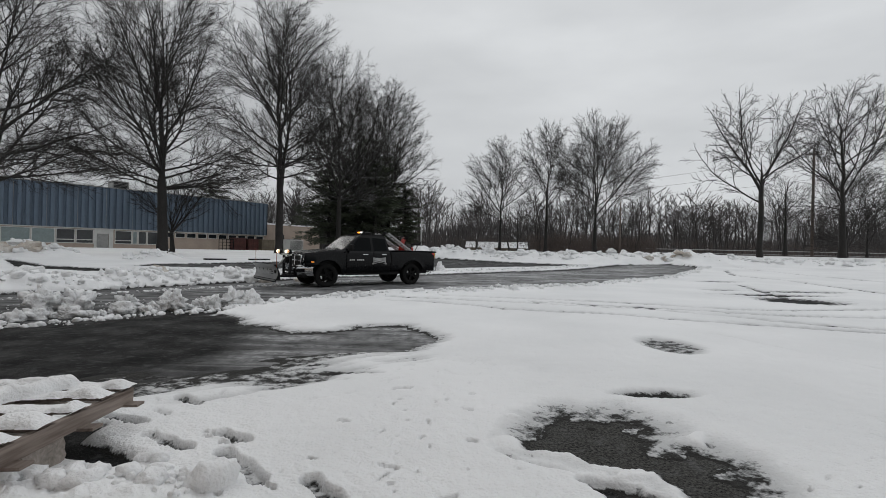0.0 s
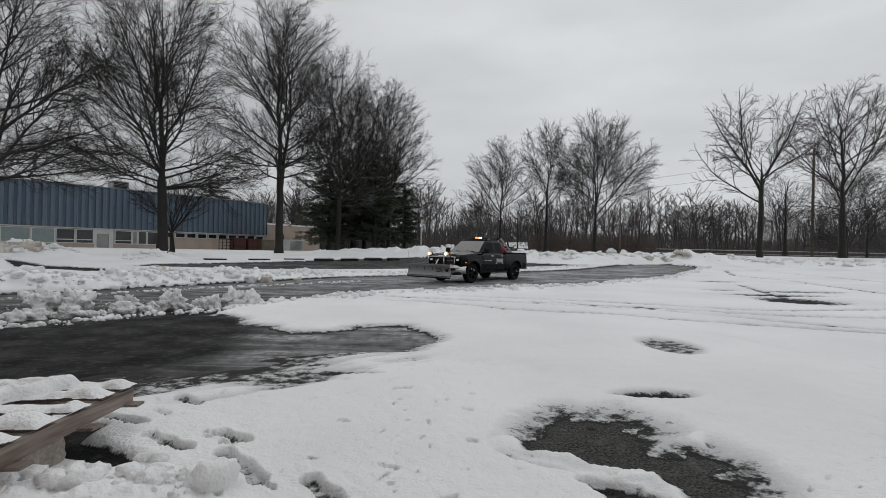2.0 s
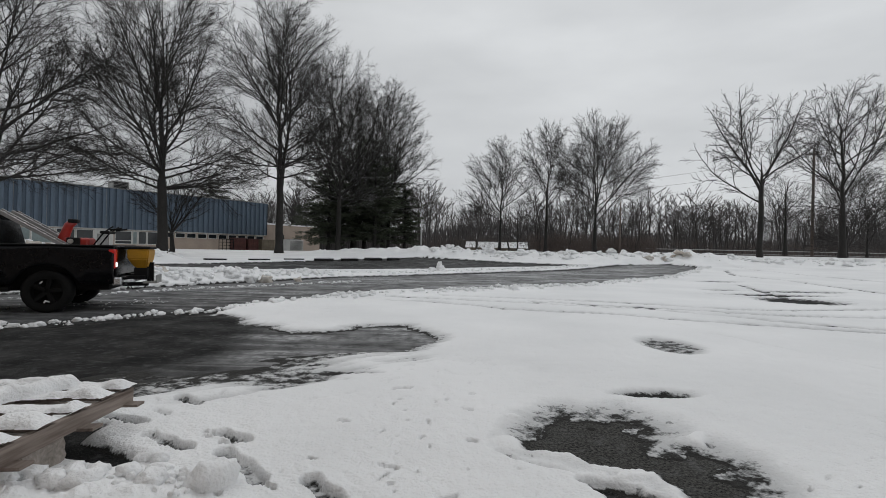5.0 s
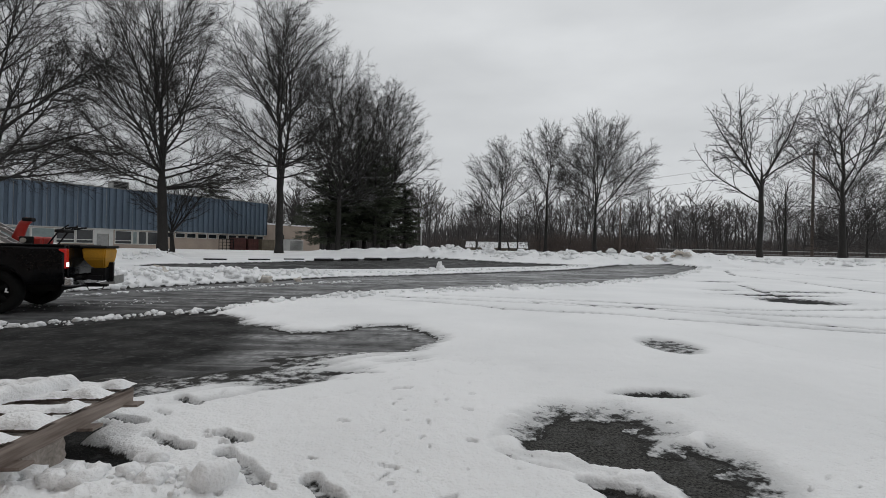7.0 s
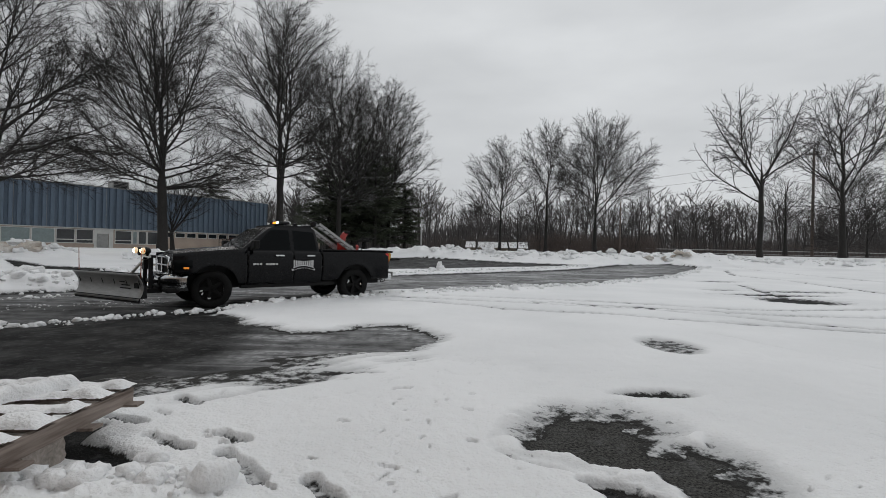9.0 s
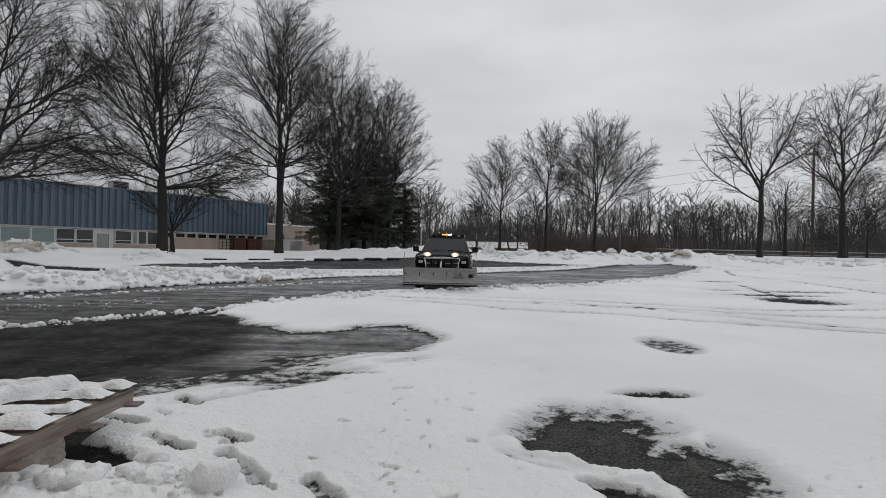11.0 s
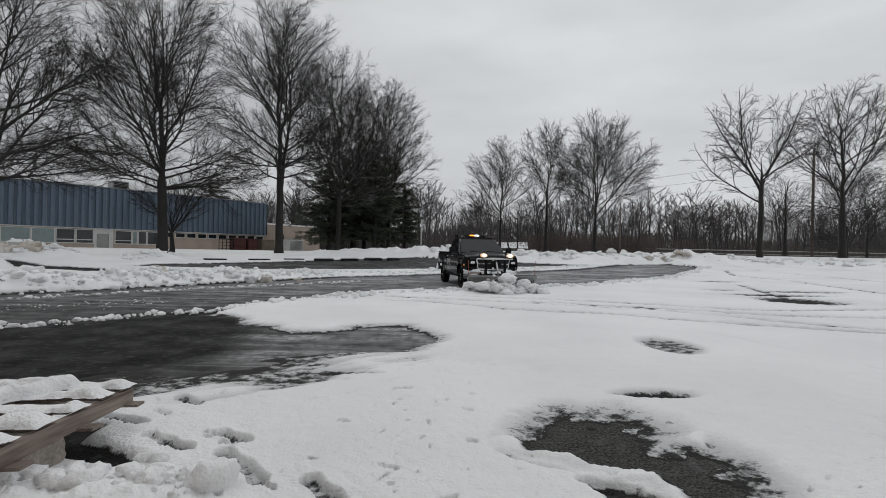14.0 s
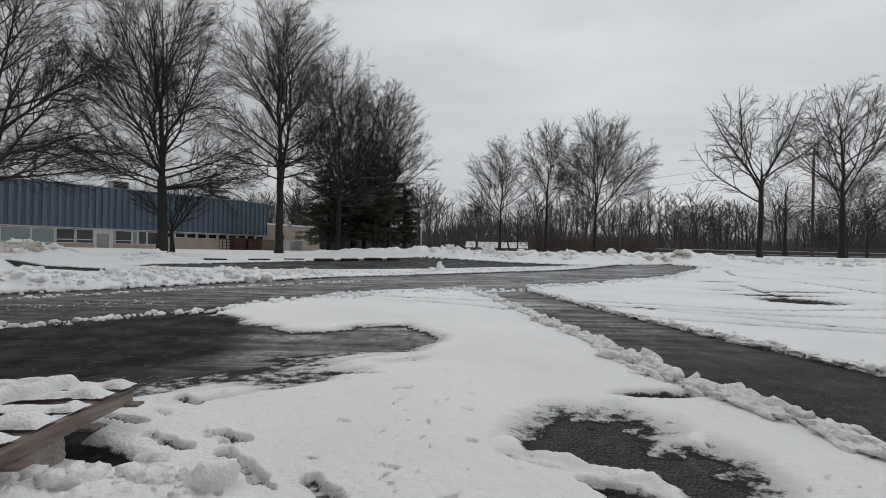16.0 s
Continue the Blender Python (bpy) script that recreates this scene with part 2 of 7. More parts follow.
def asphalt_material():
    """Wet asphalt with aggregate, puddled sheen and streaks of slush along the plough's way."""
    m = bpy.data.materials.new("wet asphalt")
    m.use_nodes = True
    n, l = m.node_tree.nodes, m.node_tree.links
    b = n["Principled BSDF"]
    pos = n.new("ShaderNodeNewGeometry").outputs['Position']

    def noise_at(scale, detail, vec=pos):
        t = n.new("ShaderNodeTexNoise")
        t.inputs['Scale'].default_value, t.inputs['Detail'].default_value = scale, detail
        l.new(vec, t.inputs['Vector'])
        return t.outputs[0]

    def ramp_of(src, p0, c0, p1, c1):
        r = n.new("ShaderNodeValToRGB")
        r.color_ramp.elements[0].position, r.color_ramp.elements[1].position = p0, p1
        r.color_ramp.elements[0].color, r.color_ramp.elements[1].color = (*c0, 1), (*c1, 1)
        l.new(src, r.inputs[0])
        return r.outputs[0]
    base = ramp_of(noise_at(0.8, 5), 0.32, (0.007, 0.0072, 0.0078), 0.68, (0.020, 0.020, 0.021))
    grain = ramp_of(noise_at(70, 3), 0.38, (0.35, 0.35, 0.35), 0.68, (2.1, 2.1, 2.0))
    mul = n.new("ShaderNodeMix")
    mul.data_type, mul.blend_type = 'RGBA', 'MULTIPLY'
    mul.inputs[0].default_value = 1.0
    l.new(base, mul.inputs[6]), l.new(grain, mul.inputs[7])
    # pale bits of aggregate
    bits = ramp_of(noise_at(130, 2), 0.60, (0, 0, 0), 0.68, (0.7, 0.7, 0.7))
    wn = n.new("ShaderNodeAttribute")
    wn.attribute_name = "worn"
    gravel = ramp_of(noise_at(48, 5), 0.36, (0.0, 0.0, 0.0), 0.66, (0.75, 0.75, 0.75))
    wm = n.new("ShaderNodeMath")
    wm.operation = 'MULTIPLY_ADD'
    l.new(gravel, wm.inputs[0]), l.new(wn.outputs['Fac'], wm.inputs[1]), l.new(bits, wm.inputs[2])
    bits = wm.outputs[0]
    stones = n.new("ShaderNodeMix")
    stones.data_type = 'RGBA'
    stones.inputs[7].default_value = (0.112, 0.11, 0.102, 1)
    l.new(bits, stones.inputs[0]), l.new(mul.outputs[2], stones.inputs[6])
    mul = stones
    # slush drawn out along the road
    mp = n.new("ShaderNodeMapping")
    mp.inputs['Rotation'].default_value = (0, 0, radians(-38))
    mp.inputs['Scale'].default_value = (0.22, 3.4, 1.0)
    l.new(pos, mp.inputs[0])
    streak = ramp_of(noise_at(1.0, 7, mp.outputs[0]), 0.45, (0, 0, 0), 0.62, (0.8, 0.8, 0.8))
    # only where traffic runs: beyond the parking rows
    at = n.new("ShaderNodeAttribute")
    at.attribute_name = "slush"
    patch = ramp_of(noise_at(0.45, 5), 0.42, (0.25, 0.25, 0.25), 0.62, (1.3, 1.3, 1.3))
    fine = ramp_of(noise_at(9.0, 5), 0.40, (0.25, 0.25, 0.25), 0.60, (1, 1, 1))
    fac = at.outputs['Fac']
    for src in (streak, patch, fine):
        sm = n.new("ShaderNodeMath")
        sm.operation = 'MULTIPLY'
        l.new(src, sm.inputs[0]), l.new(fac, sm.inputs[1])
        fac = sm.outputs[0]
    # packed traces of snow make the road paler than the wet lot
    dull = n.new("ShaderNodeMix")
    dull.data_type = 'RGBA'
    dull.inputs[7].default_value = (0.185, 0.186, 0.188, 1)
    dm = n.new("ShaderNodeMath")
    dm.operation = 'MULTIPLY'
    l.new(ramp_of(noise_at(2.2, 7), 0.36, (0.2, 0.2, 0.2), 0.66, (0.85, 0.85, 0.85)), dm.inputs[0]), l.new(at.outputs['Fac'], dm.inputs[1])
    l.new(dm.outputs[0], dull.inputs[0]), l.new(mul.outputs[2], dull.inputs[6])
    mul = dull
    mx = n.new("ShaderNodeMix")
    mx.data_type = 'RGBA'
    mx.inputs[7].default_value = (0.5, 0.505, 0.51, 1)
    l.new(sm.outputs[0], mx.inputs[0]), l.new(mul.outputs[2], mx.inputs[6])
    # a thin grey film of slush, drawn out across the slope, broken by wet holes
    mp2 = n.new("ShaderNodeMapping")
    mp2.inputs['Rotation'].default_value = (0, 0, radians(12))
    mp2.inputs['Scale'].default_value = (9.0, 10.0, 1.0)
    l.new(pos, mp2.inputs[0])
    film = ramp_of(noise_at(1.0, 8, mp2.outputs[0]), 0.54, (0, 0, 0), 0.70, (0.30, 0.30, 0.30))
    mx2 = n.new("ShaderNodeMix")
    mx2.data_type = 'RGBA'
    mx2.inputs[7].default_value = (0.17, 0.172, 0.175, 1)
    l.new(film, mx2.inputs[0]), l.new(mx.outputs[2], mx2.inputs[6])
    l.new(mx2.outputs[2], b.inputs['Base Color'])
    rr = n.new("ShaderNodeMapRange")
    rr.inputs[1].default_value, rr.inputs[2].default_value, rr.inputs[3].default_value, rr.inputs[4].default_value = 0.35, 0.65, 0.45, 0.8
    l.new(noise_at(1.7, 4), rr.inputs[0])
    l.new(rr.outputs[0], b.inputs['Roughness'])
    bp = n.new("ShaderNodeBump")
    bp.inputs['Strength'].default_value, bp.inputs['Distance'].default_value = 0.5, 0.006
    l.new(noise_at(70, 3), bp.inputs['Height'])
    l.new(bp.outputs[0], b.inputs['Normal'])
    b.inputs['Specular IOR Level'].default_value = 0.03
    return m


def bark_material(name, color, snow=0.0):
    """Bark, with a little snow lying on the upper sides of limbs."""
    m = material(name, color, 0.9, 0, 0.4, 1.5, 14.0, 0.6, 0.02, stretch=(1, 1, 0.25))
    if snow:
        n, l = m.node_tree.nodes, m.node_tree.links
        b = n["Principled BSDF"]
        src = b.inputs['Base Color'].links[0].from_socket
        geo = n.new("ShaderNodeNewGeometry")
        sep = n.new("ShaderNodeSeparateXYZ")
        l.new(geo.outputs['Normal'], sep.inputs[0])
        no = n.new("ShaderNodeTexNoise")
        no.inputs['Scale'].default_value = 0.9
        l.new(geo.outputs['Position'], no.inputs['Vector'])
        mul = n.new("ShaderNodeMath")
        mul.operation = 'MULTIPLY'
        l.new(sep.outputs[2], mul.inputs[0]), l.new(no.outputs[0], mul.inputs[1])
        mr = n.new("ShaderNodeMapRange")
        mr.inputs[1].default_value, mr.inputs[2].default_value = 0.42 - 0.1 * snow, 0.55 - 0.1 * snow
        mr.inputs[4].default_value = min(1.0, snow)
        l.new(mul.outputs[0], mr.inputs[0])
        mx = n.new("ShaderNodeMix")
        mx.data_type = 'RGBA'
        mx.inputs[7].default_value = (0.75, 0.76, 0.78, 1)
        l.new(mr.outputs[0], mx.inputs[0]), l.new(src, mx.inputs[6])
        l.new(mx.outputs[2], b.inputs['Base Color'])
    return m


SNOW = snow_material("snow")
SNOW_LOOSE = snow_material("loose ploughed snow", False, 1.5)
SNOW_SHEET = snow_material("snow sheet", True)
SOILED = material("soiled snow", (0.42, 0.36, 0.30), 0.85, 0, 0.15, 1.5, 12.0, 0.5, 0.02, second=(0.62, 0.60, 0.57))
RIM = material("matt black rim", (0.006, 0.006, 0.006), 0.75, 0, 0.3, 6, 40, 0.1, 0.002, spec=0.15)
ASPHALT = asphalt_material()
BARK = bark_material("oak bark", (0.020, 0.018, 0.0165), 0.12)
BARK_SNOWY = bark_material("snow-dusted bark", (0.022, 0.02, 0.018), 0.5)
BARK_FAR = material("far bark", (0.048, 0.043, 0.042), 0.9, 0, 0.35, 0.3, 3.0, 0, 0)
BRUSH = material("brush stems", (0.07, 0.053, 0.046), 0.9, 0, 0.35, 0.5, 4.0, 0, 0)
NEEDLES = material("pine needles", (0.050, 0.062, 0.036), 0.75, 0, 0.4, 1.0, 9.0, 0, 0)
PAINT = material("black paint", (0.004, 0.0042, 0.005), 0.15, 0, 0.3, 1.5, 20.0, 0.02, 0.002, spec=0.15, rough_vary=0.05)
TRIM = material("black plastic", (0.008, 0.008, 0.008), 0.7, 0, 0.3, 6, 90, 0.1, 0.002, spec=0.2)
RUBBER = material("tyre rubber", (0.008, 0.008, 0.008), 0.9, 0, 0.4, 5, 60, 0.3, 0.003, spec=0.2)
GLASS = material("tinted glass", (0.005, 0.006, 0.0065), 0.06, 0, 0.1, 2, 10, 0.0, spec=0.05)
SCREEN = material("windshield glass", (0.010, 0.011, 0.012), 0.08, 0, 0.1, 2, 10, 0.0, spec=0.45)
CHROME = material("chrome", (0.55, 0.56, 0.57), 0.16, 1.0, 0.15, 4, 40, 0.05, 0.001, rough_vary=0.1)
STEEL = material("scraped plough steel", (0.34, 0.34, 0.335), 0.42, 0.55, 0.2, 2.5, 22, 0.15, 0.004, second=(0.21, 0.21, 0.205), stretch=(1, 0.25, 1), rough_vary=0.15)
BLACK_STEEL = material("black painted steel", (0.008, 0.008, 0.009), 0.55, 0.0, 0.3, 4, 40, 0.2, 0.003, spec=0.15)
ORANGE = material("orange marker plastic", (0.28, 0.06, 0.02), 0.5, 0, 0.2, 5, 40, 0.05, 0.002)
ALU = material("aluminium", (0.55, 0.55, 0.54), 0.35, 0.9, 0.15, 5, 50, 0.1, 0.002)
DULL_ALU = material("dull aluminium", (0.30, 0.30, 0.30), 0.5, 0.6, 0.2, 5, 50, 0.1, 0.002)
RED = material("red enamel", (0.30, 0.018, 0.012), 0.4, 0, 0.25, 4, 40, 0.1, 0.003)
YELLOW = material("yellow plastic", (0.44, 0.22, 0.012), 0.5, 0, 0.2, 3, 40, 0.1, 0.003)
WHITE_VINYL = material("white vinyl lettering", (0.42, 0.42, 0.42), 0.5, 0, 0.15, 20, 90, 0)
AMBER_LENS = glow("amber lens", (1.0, 0.35, 0.05), 0.4, (0.5, 0.15, 0.02))
RED_LENS = glow("red lens", (1.0, 0.03, 0.02), 0.16, (0.16, 0.008, 0.008))
WHITE_LENS = glow("white lens", (1.0, 0.98, 0.95), 1.5)
HEAD_LAMP = glow("lit plough lamp", (1.0, 0.74, 0.40), 14.0)
FLASH_WHITE = glow("white flasher", (1.0, 1.0, 1.0), 3.0)
# the reflector emits light itself, standing in for the lit bulb's glare
LIT_LENS = glow("lit lamp reflector", (1.0, 0.66, 0.32), 0.55, (0.6, 0.58, 0.55))
FLASH_AMBER = glow("amber flasher", (1.0, 0.24, 0.02), 2.8, (0.5, 0.16, 0.02))
BLUE_SIDING = material("blue metal siding", (0.102, 0.139, 0.186), 0.6, 0.0, 0.12, 0.4, 6, 0.05, 0.004, stretch=(1, 1, 0.3))
BEIGE_BRICK = material("painted masonry", (0.40, 0.325, 0.27), 0.85, 0, 0.12, 0.8, 12, 0.3, 0.01)
WHITE_PAINT = material("white paint", (0.58, 0.58, 0.56), 0.6, 0, 0.1, 2, 20, 0.1, 0.003)
WINDOW = material("dark window glass", (0.02, 0.023, 0.026), 0.08, 0, 0.3, 0.6, 3, 0, spec=0.5)
PALE_PANEL = material("pale window panel", (0.23, 0.28, 0.28), 0.4, 0, 0.15, 1, 6, 0)
ROOF = material("flat roof", (0.3, 0.3, 0.3), 0.9, 0, 0.2, 0.5, 6, 0.2, 0.01)
RUST = material("red-brown painted steel", (0.075, 0.024, 0.02), 0.7, 0.1, 0.35, 2, 20, 0.2, 0.004)
TAN_STEEL = material("tan painted steel", (0.17, 0.14, 0.10), 0.6, 0.1, 0.2, 2, 20, 0.1, 0.003)
GREY_STEEL = material("grey painted steel", (0.30, 0.30, 0.29), 0.5, 0.3, 0.2, 3, 30, 0.1, 0.003)
DARK_GRILLE = material("dark grille", (0.03, 0.03, 0.03), 0.7, 0.2, 0.2, 3, 30, 0.1, 0.003)
WOOD = material("weathered wood", (0.27, 0.225, 0.195), 0.85, 0, 0.35, 5, 34, 0.7, 0.004, second=(0.085, 0.06, 0.048), stretch=(1, 0.10, 1.6))
POLE_WOOD = material("pole wood", (0.09, 0.07, 0.06), 0.9, 0, 0.3, 1, 10, 0.4, 0.01, stretch=(1, 1, 0.1))
CONCRETE = material("stained concrete", (0.44, 0.385, 0.35), 0.9, 0, 0.15, 4, 40, 0.5, 0.006, second=(0.2, 0.18, 0.155))
WIRE = material("wire", (0.08, 0.08, 0.085), 0.7, 0, 0.1, 1, 5, 0)


# ---- the ground: asphalt and the snow sheet on it ----
ROAD = [(-40, -12), (-14, 3.2), (-7.2, 7.2), (-6.3, 8.5), (-5.2, 9.6), (-4.4, 10.6), (-3.7, 11.7), (-3.0, 13.6), (-1.5, 15.3), (1.4, 17), (5.3, 20),
        (9.1, 23.5), (13.3, 27.4), (18, 33), (20.3, 36.6), (18.6, 38.4), (14, 36.3), (10.6, 32.8), (8.2, 30.8), (4.1, 28.5), (0.5, 25.9), (-2.4, 23.7),
        (-4.9, 22), (-7.4, 18.2), (-9.1, 15.5), (-10, 14.1), (-11.5, 12), (-20, 4.5), (-46, -8)]
FAR_STRIP = [(-17, 25), (-9.6, 25.4), (-5.8, 27.2), (-1.1, 29.3), (4.5, 32.4), (8.9, 33.9), (12, 34.6), (5.4, 37.9), (2.3, 39.9), (-1.7, 42.4), (-8, 36.3), (-12.3, 32.2), (-17, 27)]
LEFT_STRIP = [(-26, 27), (-19.5, 21.2), (-13, 20.6), (-9.8, 21.6), (-14, 22.2), (-20, 23.2)]
MELT_BIG = [(-14, 3.2), (-7.2, 6.6), (-6.28, 7.4), (-5.74, 8.2), (-5.1, 8.9), (-4.26, 9.05), (-3.6, 8.3), (-2.93, 7.95), (-2.44, 7.3), (-1.94, 7.5), (-1.38, 8.05), (-0.62, 8.25),
            (-0.3, 7.7), (-0.1, 7.1), (-0.3, 6.5), (-0.61, 6.2), (-1.0, 6.1), (-1.5, 6.0), (-1.62, 5.6), (-1.5, 5.15), (-1.75, 4.85), (-2.2, 4.7), (-2.85, 4.5), (-3.3, 4.2), (-3.7, 3.7), (-6, 3.3), (-14, 0.8)]
MELT_NEAR = [(0.63, 3.42), (0.69, 3.57), (0.82, 3.78), (1.08, 3.98), (1.16, 3.88), (1.55, 3.95), (1.70, 3.77), (1.74, 3.58), (1.6, 3.47), (1.56, 3.29), (1.9, 3.26), (2.0, 3.06), (1.97, 2.87), (1.79, 2.5),
             (1.60, 2.2), (1.35, 2.3), (1.43, 2.68), (1.38, 2.9), (1.21, 2.93), (1.02, 3.03), (0.9, 3.15), (0.72, 3.21), (0.62, 3.2)]
# its lower rim, where the snow ends in a lip
NEAR_LIP = [(0.55, 3.25), (0.72, 3.21), (0.9, 3.15), (1.02, 3.03), (1.21, 2.93), (1.38, 2.9), (1.43, 2.68), (1.35, 2.3)]
# the next bare place, under the snow bank before it
MELT_FURROW = [(0.88, 2.73), (1.0, 2.73), (1.15, 2.64), (1.24, 2.5), (1.2, 2.2), (1.0, 2.2), (1.02, 2.5), (0.95, 2.62)]
LANE = [(0.3, 17.2), (0.94, 15.9), (1.44, 13.44), (1.86, 10.98), (2.2, 8.3), (2.36, 6.85), (2.47, 6.0), (2.6, 4.99), (2.8, 4.3), (3.05, 3.7), (4.2, -1.5), (6.75, -1.5),
        (5.75, 3.2), (5.27, 5.46), (4.85, 7.06), (4.45, 8.7), (4.03, 10.6), (3.55, 13.2), (3.15, 16), (3.0, 18.6)]
TRACKS = [[(-1.4, 12.1), (-0.3, 11.85), (0.93, 11.2), (1.54, 10.7), (3.73, 10.2), (4.9, 9.55), (5.95, 9.05), (8.0, 8.35), (11, 7.6)], [(-1.5, 13.0), (1.5, 12.2), (5.05, 11.2), (6.4, 10.1), (7.1, 9.4), (8.35, 8.7), (12, 7.9)],
          [(0.0, 13.6), (4.65, 12.7), (6.1, 12.0), (7.3, 11.5), (8.8, 11.6), (11.9, 12.3), (18, 14)], [(2.5, 12.4), (5.1, 11.6), (7.3, 10.6), (9.4, 10.4), (13, 10.9)],
          [(19, 31), (16.9, 26.8), (17.6, 23.3), (16.8, 17.5), (16.5, 14)], [(21.7, 38), (20.6, 29.7), (21.7, 22.6), (22, 18)], [(13.5, 21), (12.8, 19), (11.5, 15.7), (10.6, 13.4)]]
# heel, toe, half width, snow left under the sole
FEET = [(-2.31, 4.08, -2.01, 3.89, 0.06, 0.012), (-2.67, 3.60, -2.15, 3.43, 0.05, 0.012), (-2.07, 3.24, -1.80, 3.12, 0.055, 0.034), (-1.86, 3.13, -1.62, 3.01, 0.062, 0.02), (-1.57, 3.29, -1.30, 3.16, 0.066, 0.020),
        (-1.43, 3.02, -1.12, 2.74, 0.075, 0.030), (-1.15, 2.77, -1.0, 2.61, 0.065, 0.017), (-0.76, 2.68, -0.5, 2.38, 0.075, 0.014), (-2.29, 3.71, -2.12, 3.63, 0.035, 0.045), (-0.77, 3.55, -0.69, 3.53, 0.025, 0.014),
        (-1.48, 3.13, -1.39, 3.115, 0.028, 0.014), (-1.68, 3.285, -1.60, 3.285, 0.014, 0.008), (-1.635, 3.205, -1.585, 3.205, 0.017, 0.008), (-0.97, 2.58, -0.90, 2.53, 0.02, 0.012), (-0.83, 2.93, -0.77, 2.90, 0.016, 0.012)]
SOFT_SPOTS = [(3.56, 7.2, 0.27, 0.40, 0.2), (2.17, 4.63, 0.27, 0.08, 0.3), (-1.15, 5.25, 0.28, 0.045, 0.7), (11.4, 19, 0.5, 0.25, 0.6), (12.2, 17.0, 1.4, 0.35, 0.6),
              (14.4, 18.6, 1.2, 0.3, 0.7), (11.6, 15, 0.9, 0.8, 0.7), (14.2, 23.8, 0.7, 0.3, 0.6)]
FURROW = [(0.39, 3.11), (0.51, 3.0), (0.67, 2.91), (0.78, 2.86), (0.91, 2.74), (1.02, 2.68)]
# these lie on the snow's surface, a little nearer than on the asphalt
SOFT_SPOTS = [(a * 0.96, b * 0.96, c, d, e) for a, b, c, d, e in SOFT_SPOTS]
BERM_FAR = [(-24, 3.5), (-12.2, 12.6), (-10.9, 14.0), (-9.9, 15.8), (-8.2, 18.8), (-5.6, 22.8), (-2.8, 24.7), (0.3, 26.9), (4, 29.5), (7.6, 31.9), (10.2, 33.6)]
BERM_ROADSIDE = [(-3.4, 12.6), (-2.6, 14.2), (-1.3, 15.2), (1.4, 16.8), (5.3, 19.7), (9.1, 23.2), (13.3, 27.1), (18, 32.6), (20.6, 36)]
BERM_ROADSIDE = [(a * 0.92, b * 0.92) for a, b in BERM_ROADSIDE]
ROAD = [(a * 0.93, b * 0.93) if 8 < i < 15 else (a, b) for i, (a, b) in enumerate(ROAD)]
BERM_LOT_END = [(20.8, 37.5), (24, 36.5), (28, 34.5), (34, 31.5), (44, 27)]
BERM_BACK = [(-1, 44.5), (6, 42.5), (12, 39.5), (18, 40.5), (20.5, 38.5)]
RIDGE_LEFT = [(-14, 2.9), (-7.3, 7.1), (-6.3, 8.35), (-5.2, 9.5), (-4.4, 10.5), (-3.6, 11.9)]


def ridge(x, y, line, wide, high, seed):
    d = line_dist(x, y, line) / wide
    bumps = 0.55 + 0.9 * np.clip(fbm(x * 1.7, y * 1.7, seed, 3) + 0.35, 0, 1.2)
    return high * np.exp(-d * d) * bumps


